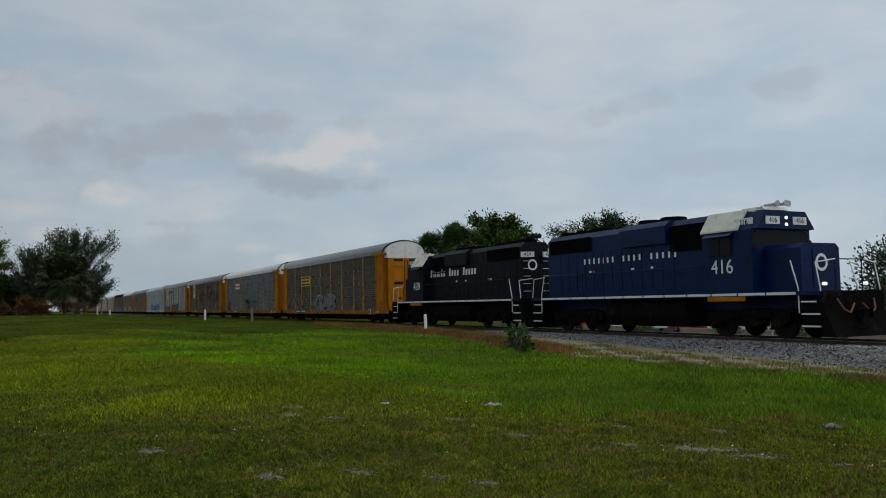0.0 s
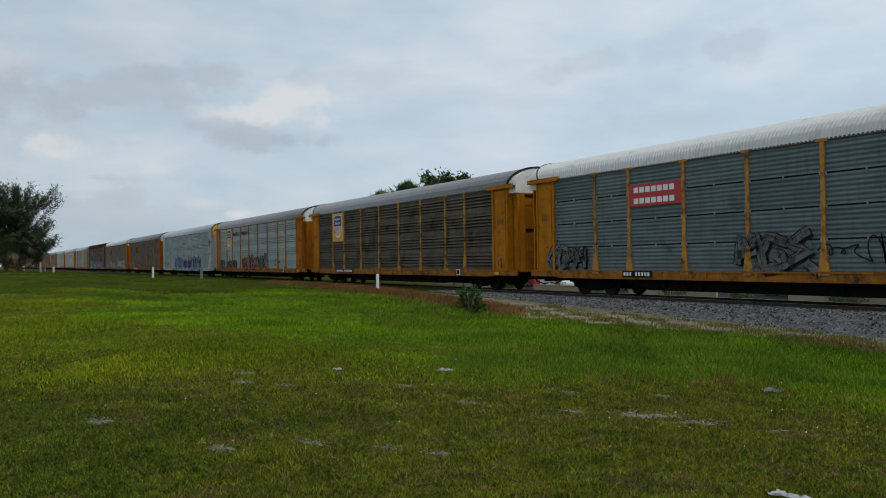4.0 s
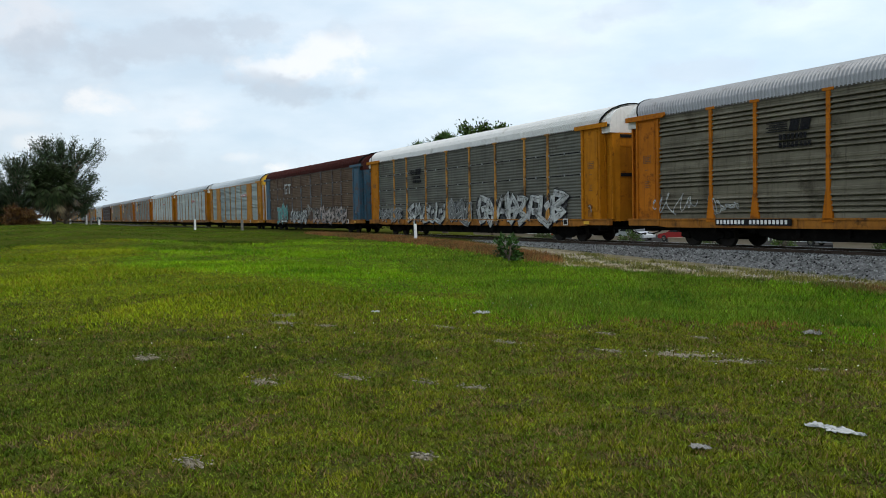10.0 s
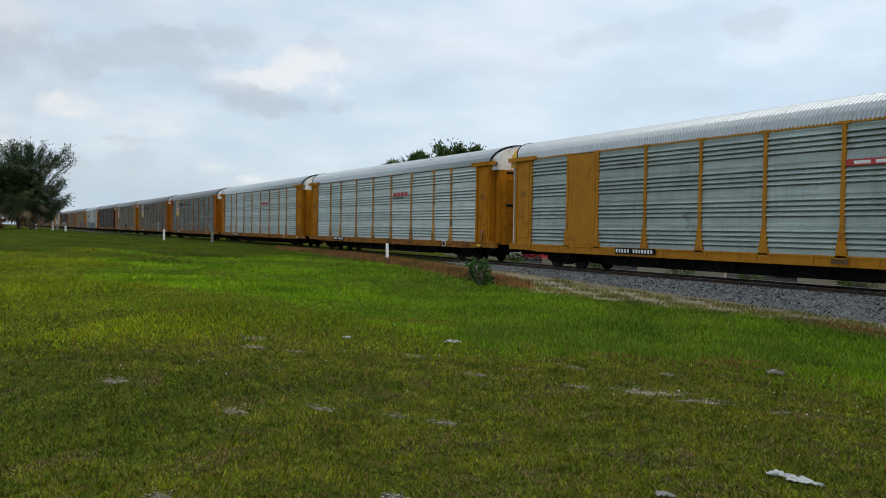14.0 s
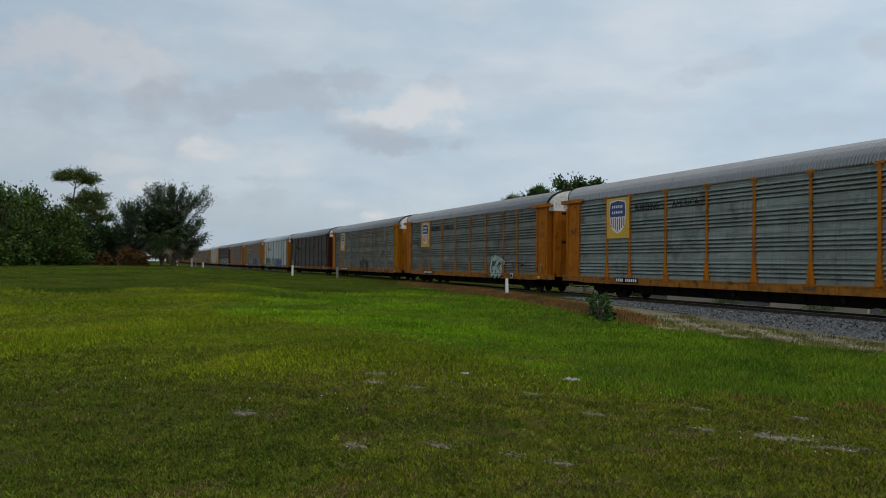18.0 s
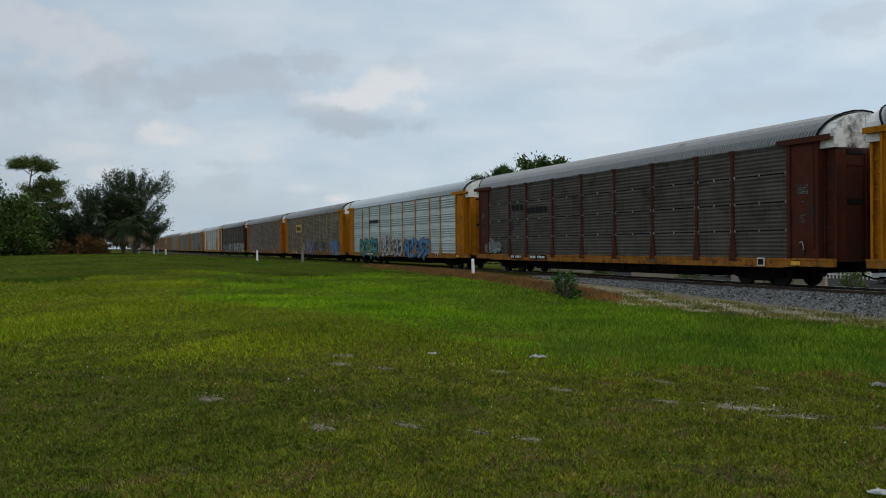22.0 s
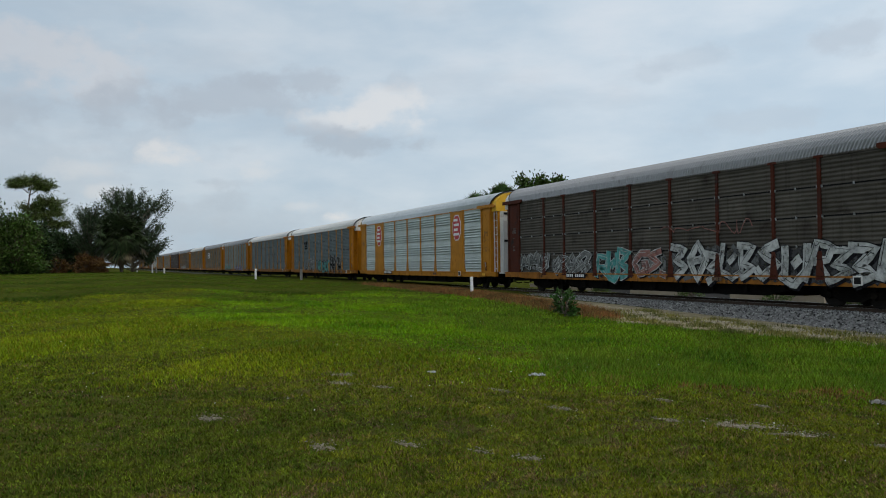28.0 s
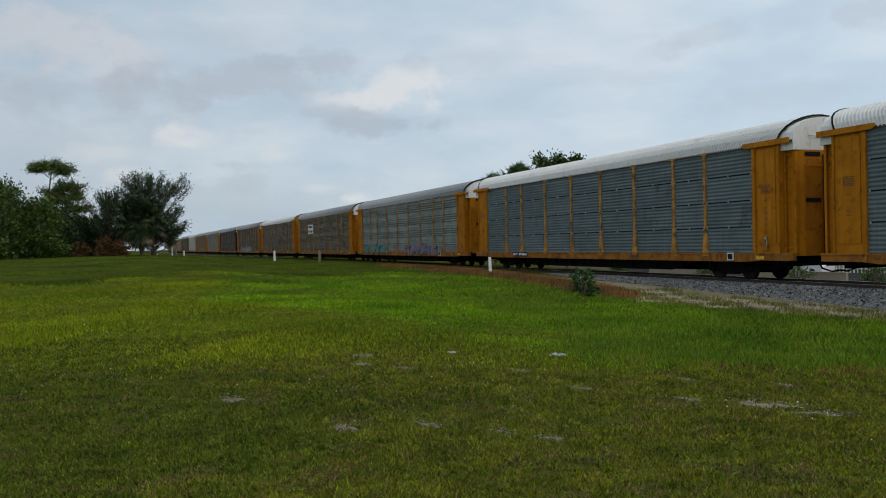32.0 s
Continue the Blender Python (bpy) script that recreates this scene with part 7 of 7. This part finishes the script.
blades("dead_lawn", x[k & brown], y[k & brown], h[k & brown] * 0.7, w[k & brown], G_BROWN, "brown dead spots in the short grass", "grass", 13, 1.5)

x, y, d, r = sector(260000, 3.0, 22.0, 0.9, 102)
k = clear_of_patches(x, y, r, 0.1) & (cells(x, y, 0.2, 17) * (0.5 + cells(x, y, 0.8, 19)) > 0.22) & (tall_zone(x, y) < 0.5)
blades("clover", x[k], y[k], 0.012 + 0.02 * r.random(k.sum()), 0.014 + 0.0017 * d[k], G_LEAF, "low broad-leaved clover and weeds among the grass", "weeds", 2, 1.5)

x, y, d, r = sector(620000, 11.0, 125.0, 1.0, 103)
limit = np.interp(x, [-130, -60, -40, -28, -24, -21, -19, -17.5, 10], [20.6, 20.2, 19.0, 17.4, 16.2, 17.0, 17.4, 18.8, 19.2])
k = (y < limit) & (mid_zone(x, y) > r.random(len(x)) * 0.8) & clear_of_patches(x, y, r)
rise = np.where(d > 45, 0.7, 1.0)
hh = (0.035 + 0.06 * r.random(len(x))) * (0.6 + 0.6 * (np.sin(x * 0.5 + 2 * np.sin(y * 0.4)) > 0)) * rise * np.minimum(1, 0.3 + d / 26)
ww = 0.006 + 0.0011 * d
edge = 4.0 * np.sin(x * 0.21 + y * 0.5) + 2.5 * np.sin(y * 0.9 - x * 0.37) + r.normal(0, 1.6, len(x))
bank = d + edge * 1.5 > 46
bright = ~bank & (y + 0.35 * edge > np.interp(x, [-50, -34, -22, -10], [4.0, 5.0, 3.5, 7.0]))
rest = ~bank & ~bright
blades("bank_grass", x[k & bank], y[k & bank], hh[k & bank], ww[k & bank], G_BANK, "darker green grass on the far bank", "grass", 3, 1.0)
blades("bright_meadow", x[k & bright], y[k & bright], hh[k & bright], ww[k & bright], G_BRIGHT, "bright green meadow grass sloping to the track", "grass", 31, 1.0)
blades("meadow", x[k & rest], y[k & rest], hh[k & rest], ww[k & rest], G_MID, "yellow-green meadow grass", "grass", 32, 1.0)

x, y, d, r = sector(330000, 8.0, 40.0, 0.9, 104, 24, 80)
k = tall_zone(x, y) > r.random(len(x))
blades("tall_grass", x[k], y[k], (0.05 + 0.1 * r.random(len(x)) ** 1.3)[k], (0.005 + 0.0008 * d)[k], G_TALL, "stand of taller green grass before the track", "grass", 4, 0.9)

gr = np.random.default_rng(105)
n = 64000
x = -62 + 38 * gr.random(n)
y = np.interp(x, [-62, -45, -34, -26, -24], [19.3, 18.7, 17.7, 16.6, 16.2]) + gr.normal(0.7, 0.45, n) * np.interp(x, [-62, -50, -26, -24], [0.5, 1, 1, 0.6])
k = gr.random(n) < np.interp(x, [-62, -54, -46, -27, -24], [0.0, 0.4, 1, 1, 0.2])
blades("red_grass", x[k], y[k], (0.12 + 0.2 * gr.random(n))[k], (0.016 + 0.016 * gr.random(n))[k], G_RED, "reddish-brown seeding grass along the track", "grass", 5, 0.5)

n = 60000
x = -27 + 36 * gr.random(n)
y = np.interp(x, [-27, -24, -21, -19, -17, 9], [16.9, 16.3, 17.0, 17.5, 18.6, 18.8]) + gr.random(n) ** 1.3 * np.interp(x, [-27, -19, -16, 9], [3.8, 3.4, 2.4, 2.2])
k = np.sin(x * 2.2 + y * 1.4) * np.cos(y * 2.7 - x * 0.8) > gr.uniform(-0.5, 0.7, n)
blades("dry_grass", x[k], y[k], (0.06 + 0.12 * gr.random(n))[k], (0.02 + 0.015 * gr.random(n))[k], G_DRY, "sparse dry grass on the sandy verge", "grass", 6, 0.7)
n = 9000
x = -16 + 12 * gr.random(n)
y = 18.9 + gr.normal(0.3, 0.35, n)
k = np.sin(x * 1.3) > gr.uniform(-0.6, 0.9, n)
blades("red_tufts", x[k], y[k], (0.06 + 0.12 * gr.random(n))[k], (0.02 + 0.015 * gr.random(n))[k], G_RED, "low red-brown tufts on the verge", "grass", 7, 0.7)

n = 7000
x = -12.5 + 11 * gr.random(n)
y = np.interp(x, [-15.5, -13.8, -10, -9.3, -7, 0], [8.5, 8.0, 7.6, 10.2, 11.4, 12.5]) + gr.normal(-0.1, 0.45, n)
k = cells(x, y, 0.5, 23) > 0.35
blades("brown_fringe", x[k], y[k], (0.04 + 0.07 * gr.random(n))[k], (0.012 + 0.01 * gr.random(n))[k], G_RED, "brown fringe before the stand of tall grass", "grass", 9, 0.7)

# small white flower heads
x, y, d, r = sector(500, 7.0, 40.0, 0.8, 106)
k = (y < 16) & (np.sin(x * 0.9) * np.cos(y * 0.7 + 1) > 0.1)
scatter("meadow_flowers", np.stack([x, y, ground_z(x, y) + 0.07 + 0.03 * r.random(len(x))], -1)[k], 0.011, white_clean, "tiny white flower heads in the meadow", "flowers", 8)




def motions():
    """The whole train runs past at a steady speed."""
    times = [0, 4, 8, 12, 16, 20, 24, 28, 32]
    for index, car in CARS:
        walk(car, [(t, pose(X0 + SPEED * t - PITCH * index, TRACK_Y, RAIL_Z + 0.004)) for t in times])
    for start, turn, engine in ENGINES:
        walk(engine, [(t, pose(start + SPEED * t, TRACK_Y, RAIL_Z + 0.004, 0, 0, turn)) for t in times])


motions()
